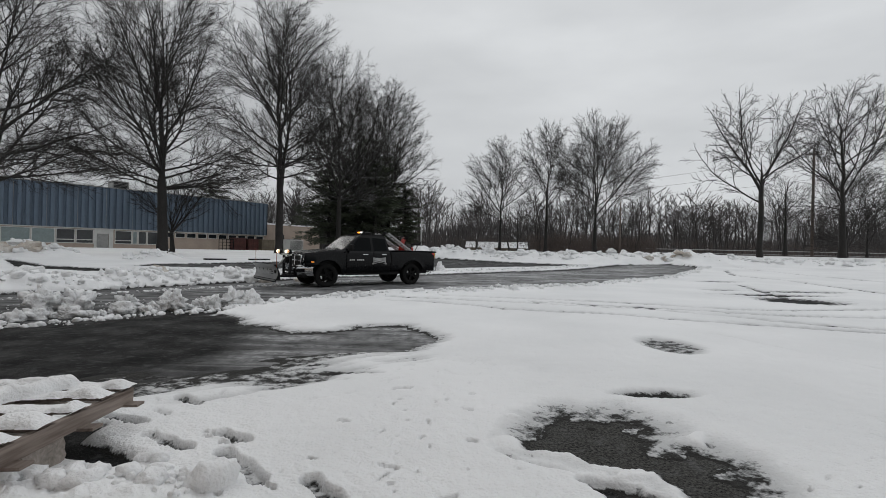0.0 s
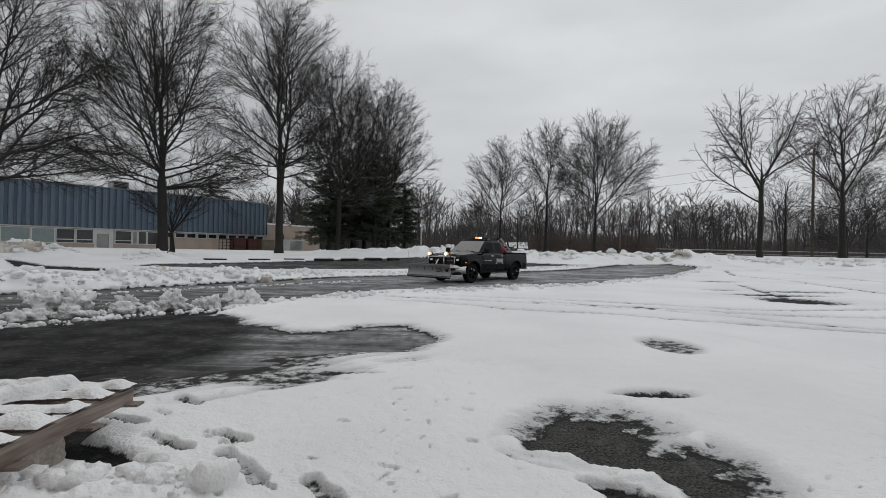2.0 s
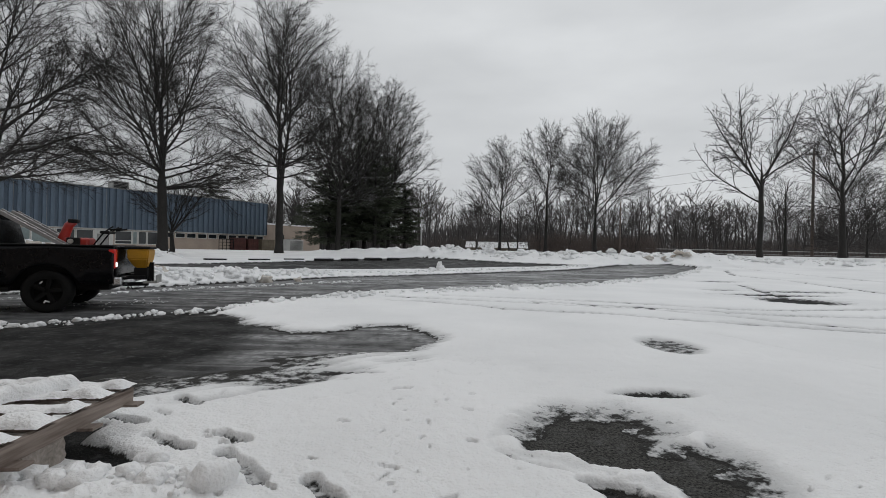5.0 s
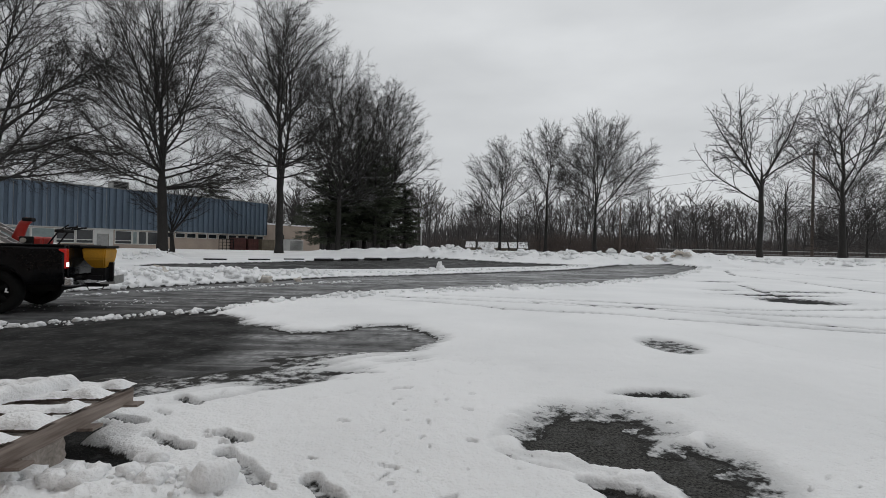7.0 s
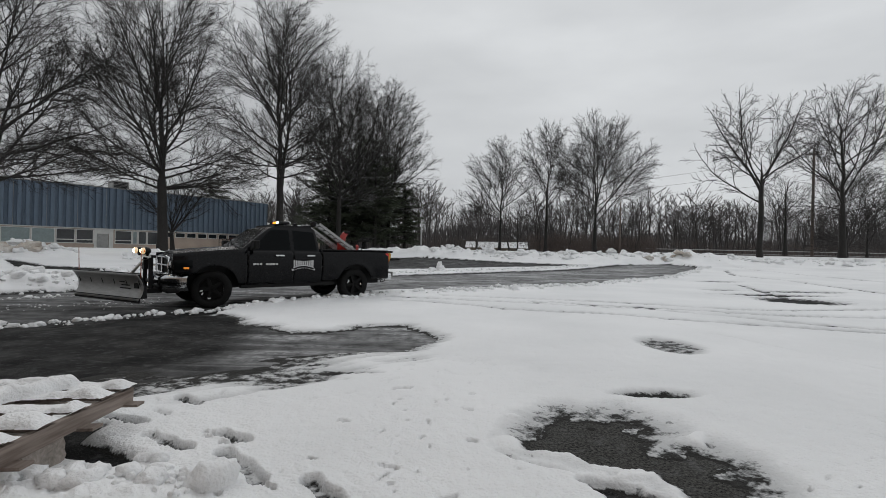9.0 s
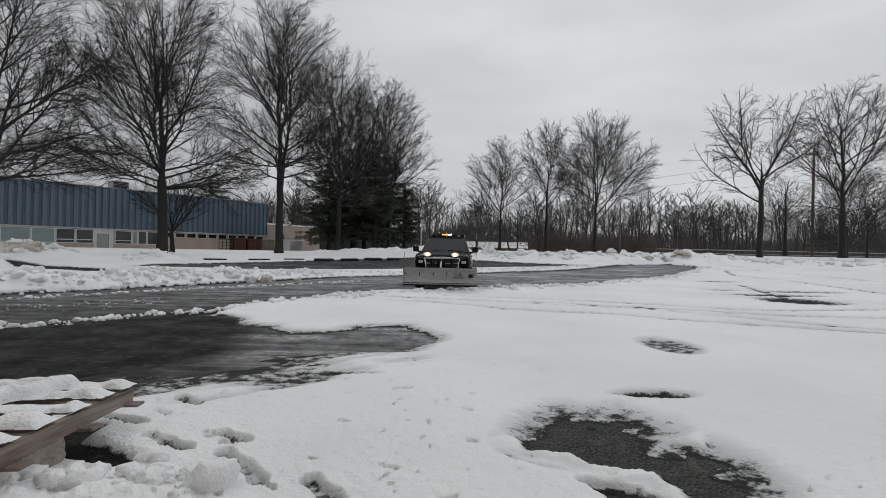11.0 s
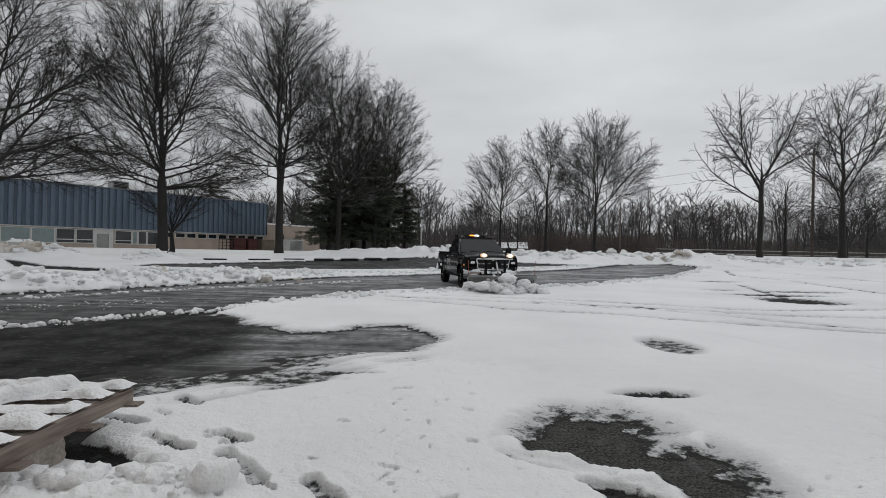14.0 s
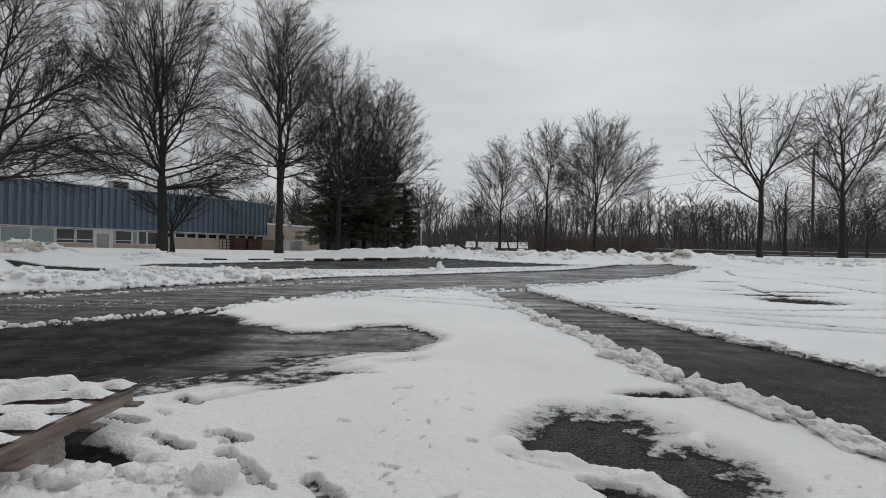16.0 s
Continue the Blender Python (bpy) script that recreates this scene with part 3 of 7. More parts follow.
def snow_depth(x, y, lane_cut=True):
    """Thickness of the snow over the ground; below zero where the asphalt is bare."""
    r = np.hypot(x, y)
    # thinner, and so greyer in colour, within some ten metres of the viewer
    base = 0.062 + 0.018 * sstep(5, 11, r) + 0.012 * fbm(x * 0.5, y * 0.5, 3, 3) + 0.006 * fbm(x * 3, y * 3, 5, 3) + 0.05 * sstep(28, 45, r) + 0.06 * fbm(x * 0.35, y * 0.35, 21, 3) * sstep(24, 40, r)
    t = base
    # tyre tracks pressed into the lot
    for k, line in enumerate(TRACKS):
        d = line_dist(x, y, line)
        w = 0.15 + 0.07 * vnoise(x * 2, y * 2, 31 + k)
        press = np.exp(-(d / (1.15 * w)) ** 4) * (0.9 + 0.6 * fbm(x * 2.5, y * 2.5, 41 + k, 3) + 0.55 * fbm(x * 9, y * 9, 47 + k, 2))
        t = t - press * 0.078 + 0.04 * np.exp(-((d - 0.27) / 0.09) ** 2) * (0.1 + 1.1 * vnoise(x * 7, y * 7, 53 + k))
    churned = np.exp(-(line_dist(x, y, [(6, 10.9), (12, 10.6), (17, 11.5)]) / 1.3) ** 2)
    t = t + churned * 0.03 * fbm(x * 3.0, y * 3.0, 57, 4)
    # footprints and small pits from dripping
    for ax, ay, bx, by, wide, left in FEET:
        wx, wy = x + 0.01 * fbm(x * 9, y * 9, 61, 2), y + 0.01 * fbm(x * 9, y * 9, 62, 2)
        # narrower at the instep
        dx, dy = bx - ax, by - ay
        L = math.hypot(dx, dy)
        f = np.clip(((wx - ax) * dx + (wy - ay) * dy) / (L * L), 0.12, 0.88)
        e = np.hypot(wx - ax - f * dx, wy - ay - f * dy) / (0.74 * wide * (1 - 0.16 * np.cos((f - 0.42) * 9.0)))
        k = sstep(1.22, 0.78, e)
        t = t * (1 - k) + (0.62 * left + 0.006 * vnoise(x * 60, y * 60, 63)) * k + 0.007 * np.exp(-((e - 1.3) / 0.22) ** 2)
    near = sstep(6.5, 3.0, r) * sstep(0.9, 1.5, y)
    pit = vnoise((0.8 * x + 0.6 * y) * 17 + 2.2 * fbm(x * 9, y * 9, 71, 2), (0.8 * y - 0.6 * x) * 17 + 2.2 * fbm(x * 7, y * 7, 73, 2), 77)
    t = t - near * 0.05 * sstep(0.86, 0.94, pit) * sstep(0.35, 0.6, vnoise(x * 0.9, y * 0.9, 79))
    t = t + near * (0.010 * fbm(x * 5, y * 5, 81, 3) + 0.008 * fbm(x * 19, y * 19, 83, 3))
    # a bank between the near melted place and the next
    d = line_dist(x + 0.02 * fbm(x * 5, y * 5, 87, 3), y + 0.02 * fbm(x * 5, y * 5, 89, 3), FURROW)
    t = t - 0.05 * np.exp(-(d / 0.03) ** 2) * np.clip(0.45 + 1.3 * fbm(x * 3, y * 3, 91, 3), 0.0, 1.0) + 0.022 * np.exp(-((line_dist(x, y, NEAR_LIP) - 0.09) / 0.07) ** 2) * sstep(2.0, 2.4, y)
    # bare under the pallet
    t = np.minimum(t, 0.9 * poly_sd(x, y, [(-3.35, 2.5), (-2.45, 2.75), (-2.50, 3.42), (-3.5, 3.4)]) - 0.003)
    # melted places, ragged along the slope
    def melt(t, sd, wide, rag, seed, skirt, sx=1.2, sy=4.0, fine=0.4, thin=0.006):
        sd = sd + rag * fbm(x * sx, y * sy, seed, 5) + fine * rag * fbm(x * 9, y * 16, seed + 9, 4)
        film = thin * np.clip(1 + sd / skirt, 0, 1)
        return np.minimum(t, np.where(sd > 0, thin + base * sstep(-0.05 * wide, wide, sd), np.where(sd > -skirt, film, 0.09 * (sd + skirt) - 0.001)))
    # the lower rim of the big one is drawn out in long slanting shreds
    soft = sstep(6.3, 5.2, y + 0.1 * x)
    u, w = 0.82 * x + 0.57 * y, 0.82 * y - 0.57 * x
    shreds = 0.9 * soft * fbm(u * 1.3, w * 6.5, 103, 5)
    # and its far end thins out in grey slush
    end = sstep(-4.6, -2.6, x + 0.5 * fbm(x, y, 109, 3)) * (1 - soft)
    t = melt(t, poly_sd(x, y, MELT_BIG) + shreds - 0.1 * soft, 0.22 + 0.9 * soft + 0.3 * end, 0.22, 101, 0.05 + 0.6 * soft - 0.03 * end, 1.6, 4.0, 0.3, 0.006 + 0.008 * soft + 0.012 * end)
    lip = sstep(0.06, 0.22, line_dist(x, y, NEAR_LIP))
    isles = 1.1 * np.clip(fbm(x * 3.3, y * 5.0, 139, 3) - 0.24, 0, 1)
    t = melt(t, poly_sd(x, y, MELT_NEAR) + 0.03 * fbm(x * 34, y * 34, 137, 3) * (0.3 + lip) + isles + 0.065 * lip, 0.10 + 0.42 * lip, 0.04 + 0.02 * lip, 131, 0.012 + 0.03 * lip, 4, 6, 0.6, 0.006 + 0.004 * lip)
    t = np.where(poly_sd(x, y, MELT_NEAR) < -0.05, np.minimum(t, 0.010), t)
    t = melt(t, poly_sd(x, y, MELT_FURROW) + 0.02 * fbm(x * 30, y * 30, 143, 3), 0.10, 0.05, 141, 0.012, 4, 6, 0.6)
    for k, (sx, sy, a, b, rag) in enumerate(SOFT_SPOTS):
        sd = (np.sqrt(((x - sx) / a) ** 2 + ((y - sy) / b) ** 2) - 1) * min(a, b)
        t = melt(t, sd, 1.2 * min(a, b), rag * min(a, b), 151 + k, 0.25 * min(a, b), 2.5, 9.0)
    # strip scraped beside the pallet
    t = np.minimum(t, 1.1 * (poly_sd(x, y, [(-2.7, 3.25), (-2.35, 3.11), (-1.86, 2.88), (-1.94, 2.81), (-2.36, 2.93), (-2.6, 3.04)]) - 0.01))
    # cleared roads
    for k, pg in enumerate((ROAD, FAR_STRIP, LEFT_STRIP)):
        sd = poly_sd(x, y, pg) + 0.16 * fbm(x * 1.6, y * 1.6, 171 + k, 4)
        t = np.minimum(t, np.where(sd > 0, t, -0.01 + 0.25 * sd))
    # scraped and melted between the road and the lot
    d = line_dist(x, y, RIDGE_LEFT[:4]) + 0.2 * fbm(x * 2.2, y * 2.2, 223, 4)
    t = np.where(d < 0.75, np.minimum(t, 0.12 * (d - 0.55)), t)
    # ridges thrown up by the plough
    t = np.maximum(t, -0.3)
    t = t + ridge(x, y, BERM_FAR, 0.62, 0.05 + 0.36 * sstep(-3, -10, x), 201) + ridge(x, y, BERM_ROADSIDE, 0.34, 0.045, 205) + ridge(x, y, BERM_LOT_END, 1.6, 0.26, 211) + ridge(x, y, BERM_BACK, 1.8, 0.60, 215)
    t = t + ridge(x, y, RIDGE_LEFT, 0.22, 0.02, 219)
    for mx, my, a, b, hgt in ((-27.0, 29.9, 3.2, 1.1, 0.78), (-36, 26, 7, 3, 1.2), (-19.2, 30.6, 1.9, 0.7, 0.5), (-5.5, 46, 7, 2.0, 0.75), (14, 37.6, 4, 1.2, 0.35), (28, 38, 10, 3, 0.3)):
        e = ((x - mx) / a) ** 2 + ((y - my) / b) ** 2
        t = t + hgt * np.exp(-e) * (0.8 + 0.7 * fbm(x * 1.3, y * 1.3, 231, 5))
    # near heap
    puff = 1 - np.abs(fbm(x * 4.6, y * 4.6, 241, 4)) * 2.4
    small = 1 - np.abs(fbm(x * 13, y * 13, 247, 3)) * 2.2
    for mx, my, a, b, hgt in ((-1.85, 2.36, 0.6, 0.24, 0.08), (-1.0, 2.05, 0.5, 0.3, 0.05), (-2.5, 2.2, 0.5, 0.25, 0.07)):
        e = ((x - mx) / a) ** 2 + ((y - my) / b) ** 2
        t = t + hgt * np.exp(-e ** 1.3) * (0.58 + 0.40 * puff + 0.14 * small)
    if lane_cut:
        sd = poly_sd(x, y, LANE)
        t = np.where((sd < -0.02) & (y > -0.75), np.minimum(t, -0.03 + 0.5 * np.maximum(sd, -0.3)), t)
    return t


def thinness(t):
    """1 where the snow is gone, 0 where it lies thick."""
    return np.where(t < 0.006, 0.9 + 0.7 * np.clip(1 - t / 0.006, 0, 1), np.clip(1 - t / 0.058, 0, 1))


def build_ground():
    ang = np.concatenate([np.linspace(-48, 48, 460), np.linspace(48, 312, 54)[1:-1]])
    rad = np.concatenate([[0.0002, 0.5, 0.9], 1.15 * 1.0078 ** np.arange(476), np.geomspace(48, 3000, 46)])
    a = np.radians(ang)[None, :]
    x, y = rad[:, None] * np.sin(a), rad[:, None] * np.cos(a)
    t = snow_depth(x, y)
    z = ground_z(x, y) + t
    nx, ny = len(ang), len(rad)
    v = np.stack([x, y, z], -1).reshape(-1, 3)
    me = grid_mesh("snow_cover", v, nx, ny, wrap=True)
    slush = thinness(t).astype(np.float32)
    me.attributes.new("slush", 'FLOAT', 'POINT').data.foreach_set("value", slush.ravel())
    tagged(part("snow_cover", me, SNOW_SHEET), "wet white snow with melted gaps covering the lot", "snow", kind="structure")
    # asphalt sheet beneath, out to the horizon
    rad = np.concatenate([[0.0002], np.geomspace(0.8, 60, 130), np.geomspace(63, 3200, 24)])
    ang = np.linspace(0, 2 * np.pi, 181)[:-1][None, :]
    x, y = rad[:, None] * np.sin(ang), rad[:, None] * np.cos(ang)
    me = grid_mesh("ground", np.stack([x, y, ground_z(x, y)], -1), 180, len(rad), wrap=True)
    on_road = sstep(0.3, -0.9, poly_sd(x, y, ROAD)) * (0.55 + 0.45 * sstep(8.5, 13, y + 0.5 * fbm(x, y, 113, 3))) + 0.35 * sstep(0.2, -0.5, poly_sd(x, y, FAR_STRIP)) + 0.85 * sstep(0.2, -0.3, poly_sd(x, y, LANE)) * sstep(5, 11, y)
    on_road = on_road + 0.8 * sstep(0.2, -0.3, poly_sd(x, y, LANE)) * sstep(9, 13, y) + 0.85 * sstep(0.0, -0.8, poly_sd(x, y, ROAD)) * sstep(13, 20, y)
    # a skin of grey slush is left at the far end of the big melted place
    on_road = on_road + 1.2 * sstep(-3.4, -1.8, x + 0.8 * fbm(x, y, 107, 3)) * sstep(0.3, -0.1, poly_sd(x, y, MELT_BIG))
    me.attributes.new("slush", 'FLOAT', 'POINT').data.foreach_set("value", np.clip(on_road, 0, 1.9).astype(np.float32).ravel())
    worn = sstep(0.4, 0.0, poly_sd(x, y, MELT_NEAR)) + 0.85 * sstep(0.3, -0.2, poly_sd(x, y, LANE)) * sstep(12, 6, y)
    me.attributes.new("worn", 'FLOAT', 'POINT').data.foreach_set("value", np.clip(worn, 0, 1).astype(np.float32).ravel())
    tagged(part("ground", me, ASPHALT), "dark wet asphalt of the lot and road", "ground", kind="structure")


build_ground()


def lump(size, seed, sub=2, rough=0.35, crease=0.0):
    """One clod of snow as vertices and triangles."""
    bm = bmesh.new()
    bmesh.ops.create_icosphere(bm, subdivisions=sub, radius=1.0)
    out = []
    off = Vector((seed * 3.17, seed * 1.31, seed * 0.73))
    for v in bm.verts:
        p = v.co
        k = 1 + rough * noise.noise(p * 1.3 + off) + 0.6 * rough * noise.noise(p * 3.1 + off) + 0.3 * rough * noise.noise(p * 6.5 + off) - crease * rough * abs(noise.noise(p * 6.0 + off))
        out.append((p.x * k * size[0], p.y * k * size[1], p.z * k * size[2]))
    bm.verts.index_update()
    f = [[v.index for v in q.verts] for q in bm.faces]
    bm.free()
    return np.array(out), np.array(f)


CLODS = [lump((1, 1, 1), s, 3, 0.68, 0.3) for s in range(16)]
SOFT_CLODS = [lump((1, 1, 1), s + 50, 3, 0.34, 0.25) for s in range(16)]
SMALL_CLODS = [lump((1, 1, 1), s, 2, 0.6, 0.3) for s in range(16)]


def clod_field(name, rows, mat, label, kinds=None):
    """Many clods joined: rows of x, y, size, how far it is flattened."""
    vs, fs, n = [], [], 0
    rng = random.Random(len(rows))
    at = np.array(rows)
    floor_z = ground_z(at[:, 0], at[:, 1]) + np.maximum(0, snow_depth(at[:, 0], at[:, 1]))
    for (x, y, s, flat), gz in zip(rows, floor_z):
        v, f = (kinds or (CLODS if s > 0.15 else SMALL_CLODS))[rng.randrange(16)]
        a = rng.uniform(0, 6.28)
        c, q = math.cos(a), math.sin(a)
        sx, sy = s * rng.uniform(0.8, 1.35), s * rng.uniform(0.7, 1.1)
        px, py, pz = v[:, 0] * sx, v[:, 1] * sy, v[:, 2] * s * flat
        vs.append(np.stack([px * c - py * q + x, px * q + py * c + y, pz + gz + s * flat * 0.25], -1))
        fs.append(f + n)
        n += len(v)
    return tagged(part(name, fast_mesh(name, np.concatenate(vs), np.concatenate(fs)), mat), label, "snow", kind="stuff")


def along(line, count, spread, lo, hi, flat, rng, power=2.0):
    pts = [Vector(p) for p in line]
    lens = [(b - a).length for a, b in zip(pts, pts[1:])]
    rows = []
    for _ in range(count):
        d = rng.uniform(0, sum(lens))
        for a, b, L in zip(pts, pts[1:], lens):
            if d <= L:
                p = a.lerp(b, d / L)
                nrm = Vector((-(b - a).y, (b - a).x)).normalized()
                p = p + nrm * rng.gauss(0, spread)
                rows.append((p.x, p.y, lo + (hi - lo) * rng.random() ** power, flat))
                break
            d -= L
    return rows


def build_clods():
    rng = random.Random(5)
    clod_field("snow_berm", along(BERM_FAR[:6], 1500, 0.42, 0.015, 0.15, 0.8, rng, 2.6) + along(BERM_FAR[5:], 420, 0.35, 0.02, 0.11, 0.75, rng, 2.5), SNOW, "lumpy white snow berm along the far road edge")
    clod_field("snow_berm", along(BERM_ROADSIDE, 760, 0.2, 0.02, 0.11, 0.75, rng, 2.6), SNOW, "low lumpy snow berm along the road")
    clod_field("snow_berm", along(BERM_LOT_END, 220, 1.0, 0.07, 0.34, 0.6, rng, 2.5) + along(BERM_BACK, 330, 1.0, 0.05, 0.42, 0.6, rng, 3.0), SNOW, "pushed-up snow heaps at the end of the lot")
    clod_field("snow_crumbs", along(RIDGE_LEFT, 460, 0.13, 0.012, 0.085, 0.8, rng, 2.6), SNOW, "row of small snow crumbs left by the plough")
    road_crumbs = [(-12.5, 8.8), (-10.6, 11.05), (-10.2, 11.5), (-9.1, 12.8), (-8.1, 14.6), (-6.5, 16.4), (-3.5, 19.5)]
    clod_field("snow_crumbs", along(road_crumbs, 420, 0.16, 0.012, 0.085, 0.6, rng, 3.2) + along([(-9.2, 9.6), (-8.0, 10.4), (-6.8, 11.5)], 90, 0.5, 0.008, 0.03, 0.5, rng, 2.0), SNOW_LOOSE, "broken line of small snow crumbs along the road")
    chunks = [(-15.2, 16.45, 0.42, 0.75), (-15.9, 17.9, 0.4, 0.8), (-12.0, 16.5, 0.30, 0.9), (-11.9, 17.45, 0.36, 1.0), (-11.4, 16.9, 0.34, 0.9), (-12.7, 17.3, 0.26, 0.9), (-8.1, 17.7, 0.24, 0.9), (-7.4, 17.9, 0.27, 0.9)]
    clod_field("snow_chunk", chunks, SNOW_LOOSE, "large chunks of ploughed snow on the berm")
    clod_field("dirty_snow", [(-11.0, 17.76, 0.40, 0.95), (-10.6, 17.7, 0.3, 0.9), (-6.9, 18.05, 0.26, 0.9), (-5.9, 18.9, 0.16, 0.9), (-13.9, 16.4, 0.26, 0.8)], SOILED, "soil-stained chunks of snow on the berm")
    mounds = along([(-30.5, 28.6), (-27, 29.6), (-24.4, 30.8)], 90, 0.5, 0.08, 0.34, 0.7, rng, 2.0) + along([(-20.8, 30.0), (-17.6, 31.2)], 45, 0.35, 0.08, 0.30, 0.7, rng, 2.0)
    clod_field("snow_mound", mounds, SNOW, "piled lumps of old snow before the building")
    clod_field("dirty_snow", along([(16.5, 38.2), (20, 37.6)], 7, 0.3, 0.2, 0.4, 0.6, rng, 1.0) + along([(-29.0, 28.4), (-25.6, 29.4)], 16, 0.12, 0.25, 0.5, 0.7, rng, 1.0), SOILED, "soil-stained lumps in the snow pile")
    heap = [(-1.23, 2.54, 0.135, 0.85), (-1.80, 2.86, 0.07, 0.8), (-1.70, 2.82, 0.06, 0.8), (-1.60, 2.66, 0.075, 0.6), (-1.75, 2.60, 0.085, 0.55), (-1.93, 2.60, 0.07, 0.6), (-2.05, 2.60, 0.07, 0.6),
            (-2.2, 2.50, 0.07, 0.55), (-2.05, 2.45, 0.08, 0.6), (-1.9, 2.45, 0.085, 0.6), (-1.55, 2.5, 0.095, 0.6), (-1.42, 2.62, 0.06, 0.7), (-2.3, 2.4, 0.08, 0.5)]
    heap += along([(-2.3, 2.46), (-2.0, 2.56), (-1.5, 2.58), (-1.15, 2.48)], 60, 0.08, 0.012, 0.04, 0.8, rng, 1.8)
    clod_field("snow_heap", heap, SNOW, "heap of soft wet snow lumps beside the pallet", SOFT_CLODS)
    clod_field("snow_clump", [(-0.15, 27.5, 0.28, 1.1), (-0.2, 27.5, 0.2, 2.4), (-0.6, 27.4, 0.22, 0.8)], SNOW, "upright snow clump on the road edge")


build_clods()


# ---- trees ----
class Wood:
    """Collects limbs as rings of vertices."""

    def __init__(self):
        self.v, self.f, self.n, self.thin = [], [], 0, []

    def limb(self, pts, radii, sides):
        k = len(pts)
        P = np.array(pts)
        D = np.empty_like(P)
        D[0], D[-1] = P[1] - P[0], P[-1] - P[-2]
        D[1:-1] = P[2:] - P[:-2]
        D /= np.linalg.norm(D, axis=1)[:, None] + 1e-9
        ref = np.where(np.abs(D[:, 2:3]) < 0.9, np.array([[0, 0, 1.0]]), np.array([[1.0, 0, 0]]))
        A = np.stack([D[:, 1] * ref[:, 2] - D[:, 2] * ref[:, 1], D[:, 2] * ref[:, 0] - D[:, 0] * ref[:, 2], D[:, 0] * ref[:, 1] - D[:, 1] * ref[:, 0]], -1)
        A /= np.linalg.norm(A, axis=1)[:, None] + 1e-9
        B = np.stack([D[:, 1] * A[:, 2] - D[:, 2] * A[:, 1], D[:, 2] * A[:, 0] - D[:, 0] * A[:, 2], D[:, 0] * A[:, 1] - D[:, 1] * A[:, 0]], -1)
        t = np.arange(sides) * 2 * math.pi / sides
        R = np.array(radii)[:, None, None]
        ring = P[:, None, :] + R * (A[:, None, :] * np.cos(t)[None, :, None] + B[:, None, :] * np.sin(t)[None, :, None])
        self.v.append(ring.reshape(-1, 3))
        i = np.arange(k - 1)[:, None] * sides + np.arange(sides)[None, :]
        j = np.arange(k - 1)[:, None] * sides + (np.arange(sides)[None, :] + 1) % sides
        self.f.append((np.stack([i, j, j + sides, i + sides], -1) + self.n).reshape(-1, 4))
        self.n += k * sides

    def twig(self, p, e, r):
        """A straight pointed twig, made with all the others at the end."""
        self.thin.append((*p, *e, r))

    def close(self):
        """All vertices, the limbs' quads and the twigs' triangles."""
        tris = np.zeros((0, 3), int)
        if self.thin:
            T = np.array(self.thin)
            p, e, r = T[:, 0:3], T[:, 3:6], T[:, 6]
            d = e - p
            d /= np.linalg.norm(d, axis=1)[:, None] + 1e-9
            ref = np.where(np.abs(d[:, 2:3]) < 0.9, np.array([[0, 0, 1.0]]), np.array([[1.0, 0, 0]]))
            a = np.cross(d, ref)
            a /= np.linalg.norm(a, axis=1)[:, None] + 1e-9
            b = np.cross(d, a)
            t = np.arange(3) * 2 * math.pi / 3
            lo = p[:, None, :] + (a[:, None, :] * np.cos(t)[None, :, None] + b[:, None, :] * np.sin(t)[None, :, None]) * r[:, None, None]
            v = np.concatenate([lo, e[:, None, :]], 1)
            k = np.arange(len(T))[:, None, None] * 4
            tris = (np.array([[0, 1, 3], [1, 2, 3], [2, 0, 3]])[None] + k).reshape(-1, 3) + self.n
            self.v.append(v.reshape(-1, 3))
            self.n += 4 * len(T)
            self.thin = []
        return np.concatenate(self.v), np.concatenate(self.f) if self.f else np.zeros((0, 4), int), tris

    def mesh(self, name):
        return mixed_mesh(name, *self.close())


def unit(x, y, z):
    q = math.sqrt(x * x + y * y + z * z) + 1e-9
    return x / q, y / q, z / q


class Habit:
    """How a kind of tree grows: the outline of its crown and the spacing of its limbs."""

    def __init__(self, height, wide, clear, widest, low_wide, seed, spacing=(0.50, 0.36, 0.175), twig=0.0105, twig_len=0.75, sag=0.0, gnarl=1.0, depth=3, rise=0.5):
        self.height, self.wide, self.clear, self.widest, self.low_wide, self.seed = height, wide, clear, widest, low_wide, seed
        self.spacing, self.twig, self.twig_len, self.sag, self.gnarl, self.depth, self.rise = spacing, twig, twig_len, sag, gnarl, depth, rise
        self.free = []

    def inside(self, x, y, z):
        r = math.hypot(x, y)
        a = math.atan2(y, x)
        s = self.seed
        lumpy = 1 + 0.10 * math.sin(3 * a + s) * math.sin(0.5 * z + s) + 0.09 * math.sin(7 * a + 2 * s + 0.7 * z)
        z = z + self.sag * (r / self.wide) ** 2
        f = (z / self.height - self.clear) / (1 - self.clear)
        for p, d, length in self.free:
            s = max(0.0, min(length, (x - p[0]) * d[0] + (y - p[1]) * d[1] + (z - p[2]) * d[2]))
            if math.dist((x, y, z), (p[0] + d[0] * s, p[1] + d[1] * s, p[2] + d[2] * s)) < 0.9 + 0.12 * s:
                return True
        if f < 0 or f > lumpy:
            return False
        if f < self.widest:
            w = self.low_wide + (1 - self.low_wide) * (f / self.widest) ** 0.7
        else:
            w = math.sqrt(max(0.0, 1 - min(1.0, (f - self.widest) / (1 - self.widest)) ** 2.2))
        return r < self.wide * w * lumpy

    def reach(self, p, d, most):
        """How far a limb may go before it leaves the crown's outline."""
        s = 0.4
        while s < most and self.inside(p[0] + d[0] * s, p[1] + d[1] * s, p[2] + d[2] * s + 0.012 * self.rise * s * s):
            s += 0.4
        return s


